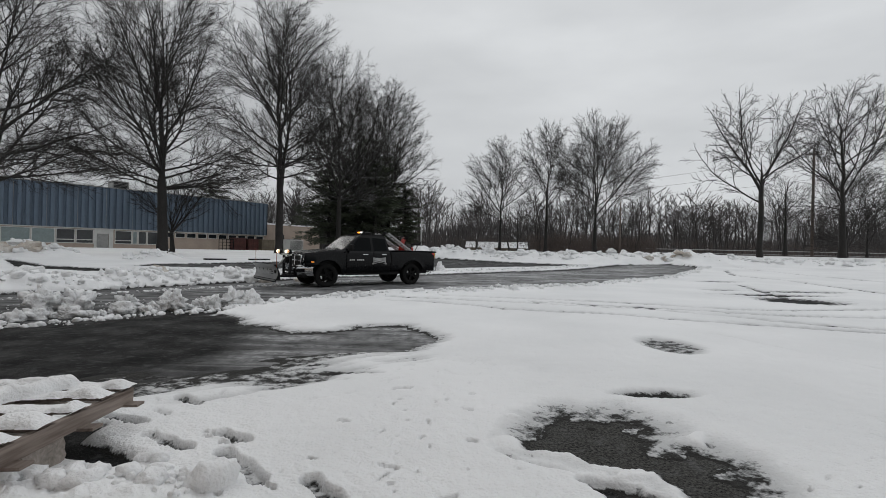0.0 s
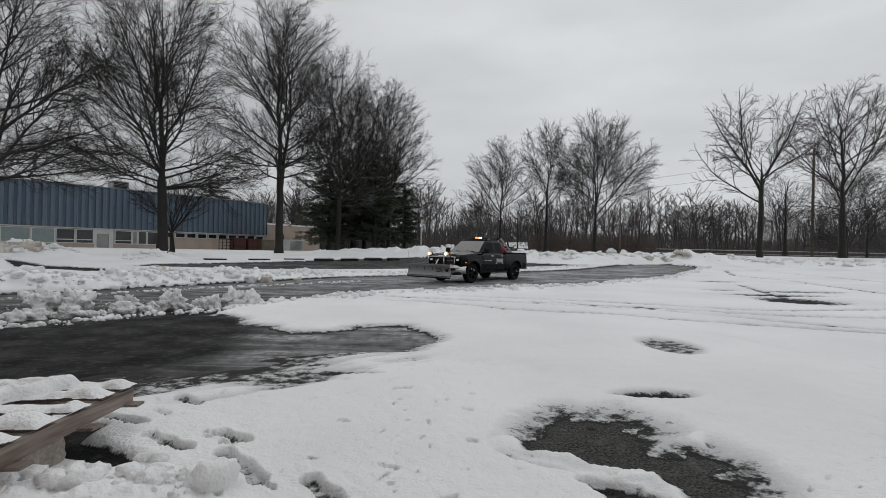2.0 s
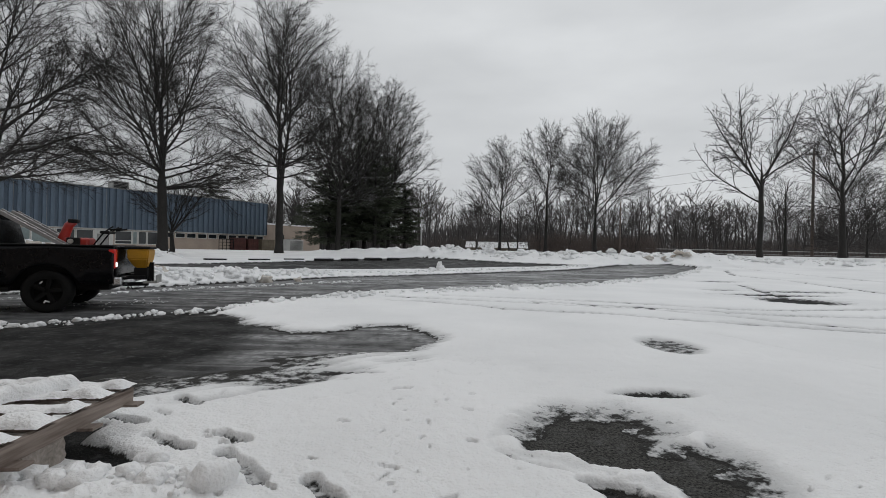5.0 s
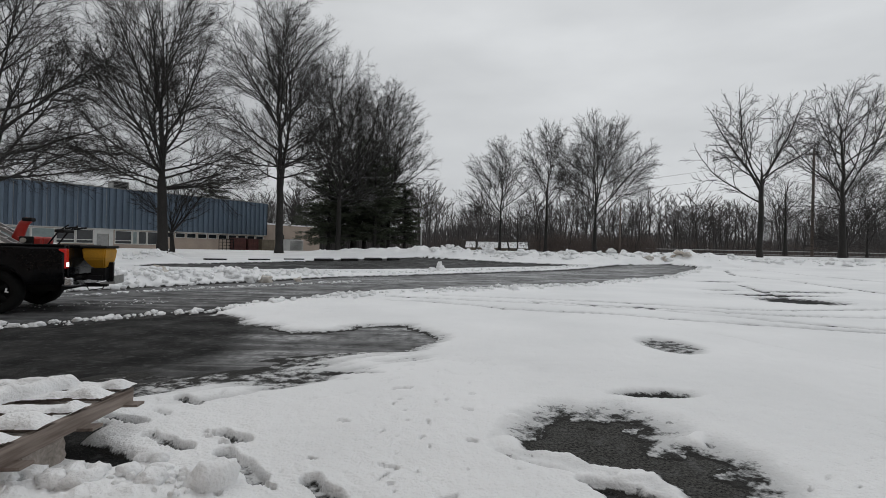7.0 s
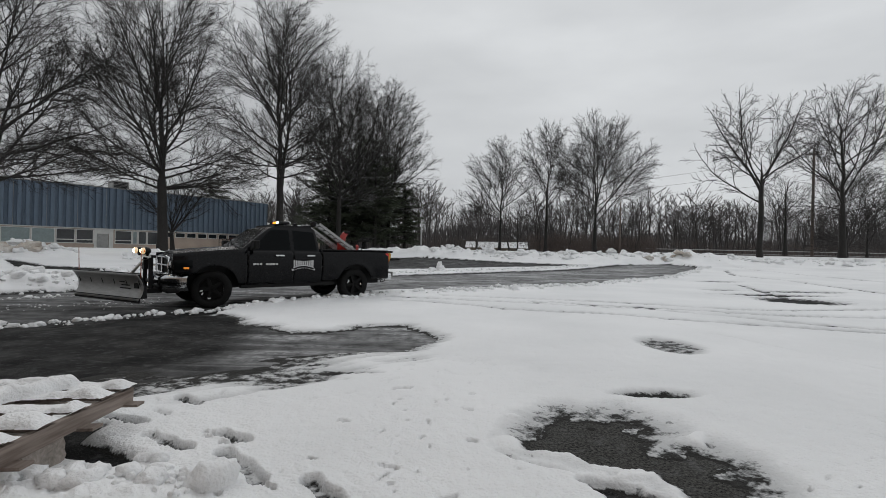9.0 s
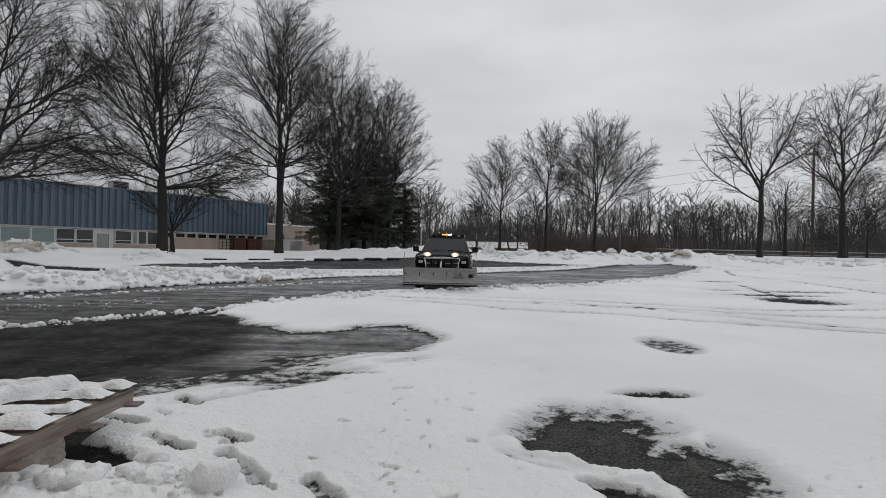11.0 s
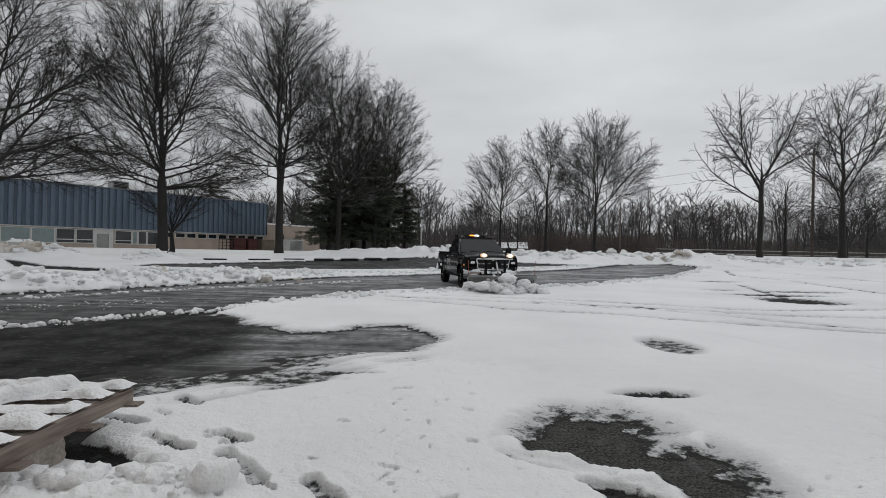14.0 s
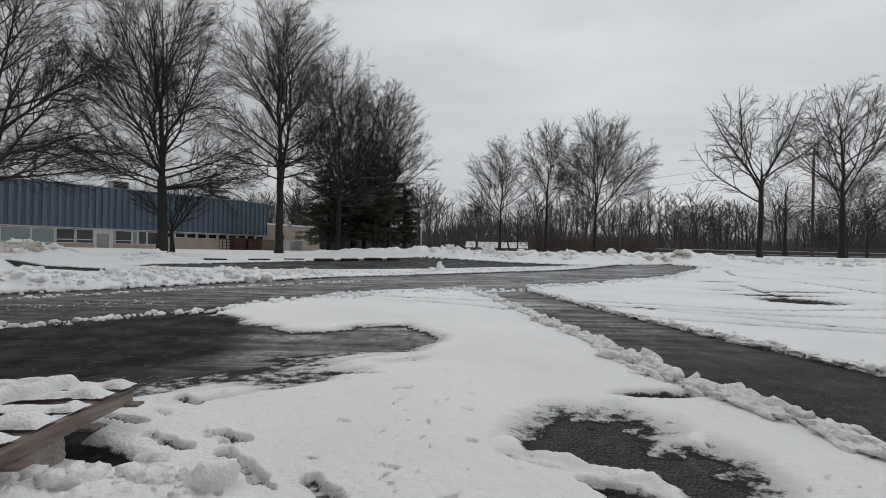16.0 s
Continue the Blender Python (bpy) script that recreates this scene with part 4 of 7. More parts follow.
def branch(wood, rng, habit, p, d, length, r, level):
    """A limb that tapers, wanders, lifts its tip and bears smaller ones on alternate sides."""
    step = (0.7, 0.55, 0.34)[min(level, 3) - 1]
    n = max(2, int(length / step + 0.5))
    step = length / n
    x, y, z = p
    dx, dy, dz = d
    pts, rad, ways = [p], [r], [d]
    wob = (0.048, 0.085, 0.13)[min(level, 3) - 1] * habit.gnarl
    lift = (0.030, 0.035, 0.02)[min(level, 3) - 1] * habit.rise
    tip = habit.twig * (1.6, 1.25, 1.0)[min(level, 3) - 1]
    for i in range(n):
        dx, dy, dz = unit(dx + rng.gauss(0, wob), dy + rng.gauss(0, wob), dz + rng.gauss(0, wob) + lift * step / 0.5)
        x, y, z = x + dx * step, y + dy * step, z + dz * step
        pts.append((x, y, z))
        ways.append((dx, dy, dz))
        rad.append(max(tip, r + (tip - r) * ((i + 1) / n) ** 0.72))
    wood.limb(pts, rad, 6 if r > 0.09 else (4 if r > 0.03 else 3))
    gap = habit.spacing[min(level, 3) - 1]
    s = length * (0.16 if level > 1 else 0.18) + gap * rng.random()
    roll = rng.uniform(0, 6.28)
    while s < length:
        f = s / length
        i = min(n - 1, int(s / step))
        u = s / step - i
        q = tuple(a + (b - a) * u for a, b in zip(pts[i], pts[i + 1]))
        w = ways[i + 1]
        roll += math.pi + rng.gauss(0, 0.75)
        # two directions square to the limb: across, and up
        sx, sy, sz = unit(-w[1], w[0], 1e-4)
        ux, uy, uz = sy * w[2] - sz * w[1], sz * w[0] - sx * w[2], sx * w[1] - sy * w[0]
        c, e = math.cos(roll), math.sin(roll) * 0.75
        spread = rng.uniform(0.55, 0.9) if level == 1 else rng.uniform(0.40, 0.80)
        cs, sn = math.cos(spread), math.sin(spread)
        k = unit(w[0] * cs + (sx * c + ux * e) * sn, w[1] * cs + (sy * c + uy * e) * sn, w[2] * cs + (sz * c + uz * e) * sn)
        rr = rad[i] + (rad[i + 1] - rad[i]) * u
        if level < habit.depth:
            most = length * (0.16 + 0.50 * (1 - f)) * rng.uniform(0.65, 1.15)
            most = min(max(most, 0.5), (5.5, 2.3, 1.1)[level - 1])
            L = min(most, habit.reach(q, k, most))
            if L > 0.35:
                branch(wood, rng, habit, q, k, L, max(habit.twig * 1.1, min(rr * 0.7, 0.010 + 0.0115 * L)), level + 1)
        else:
            L = habit.twig_len * rng.uniform(0.45, 1.15)
            m = tuple(a + b * L for a, b in zip(q, k))
            wood.twig(q, m, habit.twig * 0.9)
            if L > 0.5 * habit.twig_len:
                k2 = unit(k[0] + rng.gauss(0, 0.5), k[1] + rng.gauss(0, 0.5), k[2] + rng.gauss(0, 0.5) + 0.1)
                h = tuple(a + b * L * 0.5 for a, b in zip(q, k))
                wood.twig(h, tuple(a + b * L * 0.6 for a, b in zip(h, k2)), habit.twig * 0.8)
        s += gap * rng.uniform(0.6, 1.4)


def bare_tree(name, x, y, z, r0, label, habit, group="", mat=None, fork=0.3, leader=0.9, limbs=20, low=4, stems=(), lean=(0, 0)):
    """A leafless tree: a leader with limbs that spread low and climb steeply above the fork.
    stems: strong limbs of their own, each a height, a direction, a length and a share of the trunk's girth."""
    rng = random.Random(habit.seed)
    ob = thing(name, pose(x, y, z), label, "tree", group)
    trunk, crown = Wood(), Wood()
    H = habit.height
    top = H * leader
    n = max(5, int(top / 0.8))
    pts, rad, px, py = [], [], 0.0, 0.0
    for i in range(n + 1):
        f = i / n
        h = -0.25 + (top + 0.25) * f
        flare = 1 + 0.55 * math.exp(-max(0, h) / 0.45)
        after = min(1.0, max(0.0, (h / H - fork) / (leader - fork))) if leader > fork else 0.0
        pts.append((px, py, h))
        rad.append(max(habit.twig * 1.8, r0 * flare * (1 - 0.22 * min(1, h / (H * fork))) * (1 - after) ** 0.8 * (0.72 if after > 0 else 1.0)))
        wob = 0.03 + 0.10 * min(1, after * 2)
        px, py = px + rng.gauss(0, wob) + lean[0] * top / n, py + rng.gauss(0, wob) + lean[1] * top / n
    trunk.limb(pts, rad, 12)

    def at(h):
        g = max(0.0, min(n - 1e-6, (h + 0.25) / (top + 0.25) * n))
        i = int(g)
        u = g - i
        return tuple(a + (b - a) * u for a, b in zip(pts[i], pts[i + 1])), rad[i] + (rad[i + 1] - rad[i]) * u
    for h, d, length, share in stems:
        p, r = at(h)
        habit.free.append((p, unit(*d), length))
        branch(crown, rng, habit, p, unit(*d), length, r0 * share, 1)
    roll = rng.uniform(0, 6.28)
    for k in range(limbs + low):
        roll += 2.4 + rng.gauss(0, 0.35)
        if k < low:
            h, tilt = H * fork * rng.uniform(0.82, 1.12), radians(rng.uniform(68, 88))
            share = 0.26
        else:
            f = (k - low + rng.random()) / limbs
            h = H * (fork + (leader - fork) * 0.97 * f ** 1.35)
            tilt = radians(rng.uniform(30, 50) - 8 * f + (22 if rng.random() < 0.25 else 0))
            share = rng.uniform(0.26, 0.42)
        p, r = at(h)
        d = (math.cos(roll) * math.sin(tilt), math.sin(roll) * math.sin(tilt), math.cos(tilt))
        L = habit.reach(p, d, H) * rng.uniform(0.88, 1.04)
        if L > 0.8:
            branch(crown, rng, habit, p, d, L, min(r * 0.72, max(0.02, r0 * share * min(1.0, L / 8.0))), 1)
    bark = mat or BARK
    part("trunk", trunk.mesh("trunk"), bark, ob)
    part("crown", crown.mesh("crown"), bark, ob, "leafless crown of fine dark twigs")
    return ob


def pine(x, y, z, height, r0, seed, label, spread=0.27, bare=0.16):
    """A dark evergreen with level, tiered boughs of needle tufts, snow on their upper sides."""
    rng = random.Random(seed)
    ob = thing("pine_tree", pose(x, y, z), label, "tree", "dark evergreens")
    trunk, boughs = Wood(), Wood()
    trunk.limb([(0, 0, -0.2), (0.05, 0, height * 0.5), (0, 0.05, height)], [r0, r0 * 0.6, 0.04], 8)
    tv = []
    tiers = int(height * 1.3)
    for k in range(tiers):
        f = bare + (1 - bare) * (k + rng.uniform(-0.3, 0.3)) / tiers
        for _ in range(rng.randint(4, 6)):
            a, L = rng.uniform(0, 6.28), (0.5 + height * spread * min(1, 1.9 * (1 - f)) ** 0.75) * rng.uniform(0.55, 1.12)
            el = rng.uniform(-0.15, 0.42) + 0.35 * max(0, f - 0.7)
            p = np.array([0, 0, f * height])
            d = np.array([math.cos(a) * math.cos(el), math.sin(a) * math.cos(el), math.sin(el)])
            sd = np.array([-math.sin(a), math.cos(a), 0])
            e = p + d * L + np.array([0, 0, -0.03 * L * L])
            boughs.limb([tuple(p), tuple((p + e) / 2 + np.array([0, 0, 0.06 * L])), tuple(e)], [0.055, 0.035, 0.014], 4)
            m = int(14 + 32 * L)
            w = np.array([rng.uniform(0.2, 1.05) for _ in range(m)])
            side = np.array([rng.gauss(0, 0.16) for _ in range(m)]) * L * (1.15 - w * 0.6)
            c = p + (e - p) * w[:, None] + sd * side[:, None] + np.array([[rng.gauss(0, 0.06), rng.gauss(0, 0.06), rng.gauss(0, 0.10) - 0.05] for _ in range(m)])
            for i in range(m):
                s1 = 1 if side[i] > 0 else -1
                q = unit(d[0] + sd[0] * 0.8 * s1 + rng.gauss(0, 0.4), d[1] + sd[1] * 0.8 * s1 + rng.gauss(0, 0.4), rng.gauss(0.02, 0.30))
                q = np.array(q) * rng.uniform(0.24, 0.52)
                s = np.array([-q[1], q[0], rng.gauss(0, 0.2)])
                s *= 0.15 / (np.linalg.norm(s) + 1e-6)
                tv += [c[i] - q * 0.5 - s * 0.5, c[i] - q * 0.5 + s * 0.5, c[i] + q]
    tv = np.array(tv)
    part("trunk", trunk.mesh("trunk"), BARK, ob)
    part("bough", boughs.mesh("bough"), BARK_SNOWY, ob, "level boughs with snow lying on them")
    part("crown", fast_mesh("crown", tv, np.arange(len(tv)).reshape(-1, 3), False), NEEDLES, ob, "dense dark green needles")
    return ob


def build_trees():
    oak = "tall leafless oak with dark trunk standing in snow"
    row = "row of tall bare trees"
    dusted = "tall bare tree with snow-dusted limbs"
    bare_tree("tree", -35.3, 36, 0.45, 0.44, oak, Habit(25, 10.4, 0.10, 0.45, 0.85, 11, sag=3.4), row, fork=0.26, leader=0.85, limbs=20, low=12)
    bare_tree("tree", -24.4, 40, 0.42, 0.42, oak, Habit(25.5, 8.8, 0.17, 0.45, 0.85, 2, sag=1.6), row, fork=0.27, leader=0.88, limbs=22, low=12)
    bare_tree("tree", -17.1, 48, 0.5, 0.40, oak, Habit(27.4, 8.4, 0.17, 0.52, 0.8, 23, sag=1.2), row, fork=0.34, leader=0.86, limbs=20, low=9,
              stems=((5.2, (0.16, 0.05, 1.0), 17.5, 0.62),))
    bare_tree("tree", -13.0, 57, 0.5, 0.34, dusted, Habit(25.4, 7.6, 0.16, 0.42, 0.75, 4, twig=0.0105), row, BARK_SNOWY, fork=0.26, leader=0.9, limbs=22, low=8)
    bare_tree("tree", -12.2, 64, 1.0, 0.34, dusted, Habit(23.5, 6.5, 0.2, 0.45, 0.7, 5, spacing=(0.66, 0.44, 0.22), twig=0.011), row, BARK_SNOWY, fork=0.26, leader=0.9, limbs=18, low=4)
    bare_tree("tree", -9.1, 70, 1.35, 0.36, dusted, Habit(25.6, 9.6, 0.20, 0.35, 0.85, 35, twig=0.011), row, BARK_SNOWY, fork=0.24, leader=0.9, limbs=24, low=8)
    bare_tree("tree", -26.4, 45, 0.55, 0.2, "small bare tree before the blue building", Habit(8.2, 5.2, 0.25, 0.5, 0.7, 46, spacing=(0.5, 0.36, 0.2), twig=0.009, rise=0.8), row, fork=0.24, leader=0.5, limbs=9, low=3,
              stems=((2.0, (-1.1, 0.1, 1.0), 5.6, 0.55), (2.1, (0.95, -0.1, 1.0), 6.2, 0.6), (2.4, (0.3, 0.1, 1.0), 5.6, 0.45)))
    far = "bare trees beyond the road"
    fine = (0.46, 0.32, 0.19)
    bare_tree("tree", 7.96, 65, 1.45, 0.2, "slender bare tree beyond the road", Habit(15.8, 5.0, 0.2, 0.55, 0.8, 51, fine, 0.0105, 0.6), far, fork=0.30, leader=0.9, limbs=20, low=5,
              stems=((4.2, (-1.0, 0.0, 0.62), 6.0, 0.35),))
    bare_tree("tree", 13.3, 60, 1.42, 0.22, "slender bare tree with oval crown", Habit(16.8, 4.8, 0.24, 0.55, 0.4, 52, fine, 0.0105, 0.6), far, fork=0.33, leader=0.93, limbs=24, low=5)
    bare_tree("tree", 18.1, 55, 1.2, 0.25, "bare tree with broad oval crown", Habit(17.0, 7.2, 0.14, 0.42, 0.5, 53, fine, 0.0105, 0.6), far, fork=0.22, leader=0.93, limbs=24, low=8)
    bare_tree("tree", 31.6, 46, 0.9, 0.27, "bare tree with forked trunk and a long side limb", Habit(17.4, 5.4, 0.42, 0.62, 0.55, 64, (0.55, 0.36, 0.24), 0.0125, 0.5, gnarl=1.6), far, fork=0.42, leader=0.60, limbs=6, low=1,
              stems=((5.9, (-1.0, -0.05, 0.50), 8.8, 0.36), (7.0, (-0.50, 0.1, 1.0), 9.8, 0.62), (7.4, (0.34, 0.1, 1.0), 9.4, 0.55), (8.4, (0.75, -0.2, 1.0), 6.0, 0.34), (8.0, (-0.95, 0.2, 0.75), 5.6, 0.30)))
    bare_tree("tree", 39.8, 46, 1.2, 0.34, "bare tree with thick trunk and spreading limbs", Habit(17.8, 6.2, 0.22, 0.6, 0.75, 65, (0.52, 0.36, 0.22), 0.0115, 0.55, gnarl=1.3), far, fork=0.30, leader=0.92, limbs=16, low=4)
    bare_tree("tree", 52, 70, 1.4, 0.2, "small bare tree near the fence", Habit(12.5, 4.2, 0.15, 0.5, 0.6, 66, (0.8, 0.5, 0.3)), far, fork=0.25, limbs=12)
    bare_tree("tree", 44.3, 60, 1.3, 0.2, "small bare tree beside the utility pole", Habit(11.0, 4.4, 0.15, 0.5, 0.6, 68, (0.7, 0.45, 0.28)), far, fork=0.3, limbs=14)
    bare_tree("tree", 44.6, 51, 1.2, 0.16, "small bare tree with dense low twigs", Habit(10.5, 4.6, 0.06, 0.45, 0.8, 69, (0.5, 0.36, 0.22), 0.013), far, fork=0.12, leader=0.85, limbs=20)
    bare_tree("tree", 50.5, 55, 1.2, 0.16, "small bare tree with dense low twigs", Habit(11.5, 5.0, 0.06, 0.45, 0.8, 70, (0.5, 0.36, 0.24), 0.013), far, fork=0.12, leader=0.85, limbs=18)
    bare_tree("tree", 10.6, 66, 1.4, 0.13, "small bare tree beyond the road", Habit(8.5, 3.4, 0.08, 0.5, 0.6, 67, (0.6, 0.4, 0.28)), far, fork=0.12, leader=0.7, limbs=10)
    for k, (x, y, h, sp) in enumerate(((-15.2, 61, 12.0, 0.36), (-13.0, 66, 13.5, 0.34), (-11.5, 67, 17, 0.26), (-8.6, 72, 15, 0.26), (-11.0, 75, 18, 0.25), (-6.2, 74, 11, 0.30), (-9.4, 63, 12.5, 0.30), (-16.4, 66, 11, 0.30))):
        pine(x, y, 1.0, h, 0.3, 80 + k, "dark green pine with level snowy boughs", sp)
    pine(-47.5, 96, 1.2, 13.6, 0.3, 95, "dark green pine behind the blue building", 0.5)


build_trees()


def far_woods():
    """The leafless wood behind the field, joined."""
    kinds = []
    for s in range(7):
        rng = random.Random(300 + s)
        w = Wood()
        habit = Habit(12.0, 2.6 + 0.4 * (s % 3), 0.22, 0.5, 0.6, 300 + s, (0.88, 0.58, 0.4), 0.022, 0.95, depth=2, rise=0.9)
        bend = [(0, 0, -0.3)]
        for i in range(6):
            bend.append((bend[-1][0] + rng.gauss(0, 0.16), bend[-1][1] + rng.gauss(0, 0.16), 11.0 * (i + 1) / 6))
        w.limb(bend, [0.16, 0.13, 0.11, 0.085, 0.06, 0.04, 0.02], 5)
        for i in range(11):
            f = 0.24 + 0.7 * (i + rng.random()) / 11
            a, tilt = rng.uniform(0, 6.28), radians(rng.uniform(22, 52))
            g = f * 6 / (11.0 / 12.0)
            k = min(5, int(g))
            p = tuple(u + (v - u) * min(1, g - k) for u, v in zip(bend[k], bend[k + 1]))
            d = (math.cos(a) * math.sin(tilt), math.sin(a) * math.sin(tilt), math.cos(tilt))
            branch(w, rng, habit, p, d, min(5.0, habit.reach(p, d, 6.0)), 0.045, 1)
        v, f, g = w.close()
        kinds.append((v / 12.0, f, g))
    vs, fs, gs, n = [], [], [], 0
    rng = random.Random(17)

    def put(x, y, s, wide=1.0):
        nonlocal n
        v, f, g = kinds[rng.randrange(7)]
        a = rng.uniform(0, 6.28)
        c, q = math.cos(a), math.sin(a)
        vs.append(np.stack([(v[:, 0] * c - v[:, 1] * q) * s * wide + x, (v[:, 0] * q + v[:, 1] * c) * s * wide + y, v[:, 2] * s + 1.3], -1))
        fs.append(f + n)
        gs.append(g + n)
        n += len(v)
    for _ in range(80):
        y = rng.uniform(92, 140)
        put(rng.uniform(-0.10, 0.56) * y, y, rng.uniform(9.5, 16), rng.uniform(0.9, 1.5))
    for _ in range(95):
        y = rng.uniform(90, 130)
        put(rng.uniform(0.5, 1.02) * y, y, rng.uniform(7, 13), rng.uniform(1.0, 1.7))
    for _ in range(50):
        y = rng.uniform(90, 120)
        put(rng.uniform(-0.75, -0.12) * y, y, rng.uniform(7, 11), rng.uniform(1.0, 1.5))
    for _ in range(60):
        y = rng.uniform(96, 112)
        put(rng.uniform(-0.46, -0.16) * y, y, rng.uniform(9.5, 14), rng.uniform(1.0, 1.5))
    for _ in range(26):
        y = rng.uniform(74, 86)
        put(rng.uniform(0.19, 0.44) * y, y, rng.uniform(5.5, 10.5), rng.uniform(1.2, 1.9))
    tagged(part("far_woods", mixed_mesh("far_woods", np.concatenate(vs), np.concatenate(fs), np.concatenate(gs)), BARK_FAR), "leafless grey-brown wood behind the snowy field", "woods", kind="stuff")
    # low tangled brush at the wood's edge
    w = Wood()
    for _ in range(9000):
        k = rng.random()
        if k < 0.40:
            y = rng.uniform(70, 90)
            x = y * rng.uniform(0.19, 0.46)
            h = rng.uniform(1.2, 4.6) * rng.uniform(0.5, 1.0)
        elif k < 0.68:
            y = rng.uniform(86, 125)
            x = y * rng.uniform(-0.1, 1.05)
            h = rng.uniform(1.2, 4.2)
        else:
            y = rng.uniform(49, 66)
            x = y * rng.uniform(0.2, 1.05)
            h = rng.uniform(0.15, 0.9) * rng.uniform(0.4, 1.0)
        a, b = rng.gauss(0, 0.35) * h, rng.gauss(0, 0.35) * h
        p, m, e = (x, y, 1.25), (x + a * 0.4, y + b * 0.4, 1.3 + h * 0.6), (x + a, y + b, 1.3 + h)
        w.twig(p, m, 0.022)
        w.twig(m, e, 0.015)
        if h > 1.0:
            for _ in range(2):
                w.twig(m, (m[0] + rng.gauss(0, 0.3) * h, m[1] + rng.gauss(0, 0.2) * h, m[2] + rng.uniform(0.2, 0.5) * h), 0.013)
    tagged(part("brush", w.mesh("brush"), BRUSH), "low reddish-brown brush along the edge of the wood", "brush", kind="stuff")
    # the farthest tree line
    w = Wood()
    for _ in range(9500):
        y = rng.uniform(165, 230)
        x = y * rng.uniform(-0.95, 1.2)
        h = (8.0 + 8.5 * rng.random()) * (0.8 + 0.3 * math.sin(x * 0.06) * math.sin(x * 0.023 + 1.0)) * (y / 200)
        m = (x + rng.gauss(0, 0.4), y, 1 + h * 0.6)
        w.twig((x, y, 1), m, 0.36)
        w.twig(m, (x + rng.gauss(0, 1.2), y, 1 + h), 0.20)
    tagged(part("far_tree_line", w.mesh("far_tree_line"), BARK_FAR), "distant dark tree line on the horizon", "woods", kind="stuff")


far_woods()


# ---- the blue building and its yard ----
def build_hall():
    """A long hall: masonry below, ribbed blue metal above. Its front runs along local x, outward is -y."""
    ax, ay, bx, by = -50.36, 52.5, -29.97, 78.0
    turn = math.atan2(by - ay, bx - ax)
    L = math.hypot(bx - ax, by - ay)
    ob = thing("industrial_building", Matrix.Translation((ax, ay, 0.3)) @ Matrix.Rotation(turn, 4, 'Z'), "long low building with blue ribbed metal siding over beige masonry", "building")
    X0 = -26.0

    # masonry in pieces round the openings
    wall_h, sill, head = 3.05, 1.05, 2.85
    openings = [(-24, -19), (-18, -12), (-11, -6), (-5.0, -0.1), (-0.06, 2.58), (2.62, 4.85), (4.89, 6.82), (6.86, 8.72)]
    bm = bmesh.new()
    box(bm, X0, 9.05, 0.0, 0.3, -0.6, sill)
    box(bm, 9.05, 10.35, 0.0, 0.3, 2.35, wall_h)
    box(bm, 10.35, 16.6, 0.0, 0.3, -0.6, sill)
    box(bm, X0, 9.05, 0.0, 0.3, head, wall_h)
    box(bm, 10.35, 16.6, 0.0, 0.3, head, wall_h)
    for a, b in zip([X0] + [o[1] for o in openings], [o[0] for o in openings] + [9.05]):
        box(bm, a, b, 0.0, 0.3, sill, head)
    wins2 = [(11.0, 13.0), (13.04, 13.66), (13.70, 14.76), (14.8, 16.2)]
    for a, b in zip([10.35] + [o[1] for o in wins2], [o[0] for o in wins2] + [16.6]):
        box(bm, a, b, 0.0, 0.3, sill, head)
    box(bm, 16.6, L, 0.0, 0.3, -0.6, 2.15)
    box(bm, 16.6, L, 0.0, 0.3, 2.85, wall_h)
    strip = []
    x = 16.9
    while x < L - 1.2:
        strip.append((x, x + 1.35))
        x += 1.55
    for a, b in zip([16.6] + [o[1] for o in strip], [o[0] for o in strip] + [L]):
        box(bm, a, b, 0.0, 0.3, 2.15, 2.85)
    box(bm, L - 0.3, L, 0.3, 18, -0.6, wall_h)
    part("wall", bm, BEIGE_BRICK, ob, "beige painted masonry wall")
    # windows
    for k, (a, b) in enumerate(openings + wins2):
        fr = bmesh.new()
        for q in ((a, b, sill, sill + 0.1), (a, b, head - 0.08, head), (a, a + 0.09, sill + 0.1, head - 0.08), (b - 0.09, b, sill + 0.1, head - 0.08)):
            box(fr, q[0], q[1], -0.04, 0.12, q[2], q[3])
        lowbar = k in (6, 7, 8)
        if lowbar:
            box(fr, a + 0.09, b - 0.09, -0.03, 0.1, sill + 0.42, sill + 0.52)
        win = part("window", fr, WHITE_PAINT, ob, "white-framed window")
        part("pane", boxes((a + 0.09, b - 0.09, 0.05, 0.08, sill + 0.1, head - 0.08)), PALE_PANEL if k in (4, 5, 9) else WINDOW, win)
    for a, b in strip:
        fr = bmesh.new()
        for q in ((a, b, 2.15, 2.22), (a, b, 2.79, 2.85), (a, a + 0.07, 2.22, 2.79), (b - 0.07, b, 2.22, 2.79)):
            box(fr, q[0], q[1], -0.04, 0.12, q[2], q[3])
        win = part("window", fr, WHITE_PAINT, ob, "narrow strip window with pale frame")
        part("pane", boxes((a + 0.07, b - 0.07, 0.05, 0.08, 2.22, 2.79)), WINDOW, win)
    # white entrance panel and door
    part("door_surround", boxes((8.75, 9.05, -0.03, -0.003, -0.3, 3.0), (10.35, 10.85, -0.03, -0.003, -0.3, 3.0), (9.05, 10.35, -0.03, -0.003, 2.36, 3.0)), WHITE_PAINT, ob, "white entrance surround")
    d = part("door", boxes((9.08, 10.32, 0.02, 0.08, -0.3, 2.33), bevel=0.01), GREY_STEEL, ob, "pale grey steel door")
    part("handle", boxes((10.15, 10.2, -0.03, 0.02, 0.95, 1.1)), CHROME, d)
    # ribbed siding: one panel after another
    z0, z1 = wall_h, 8.35
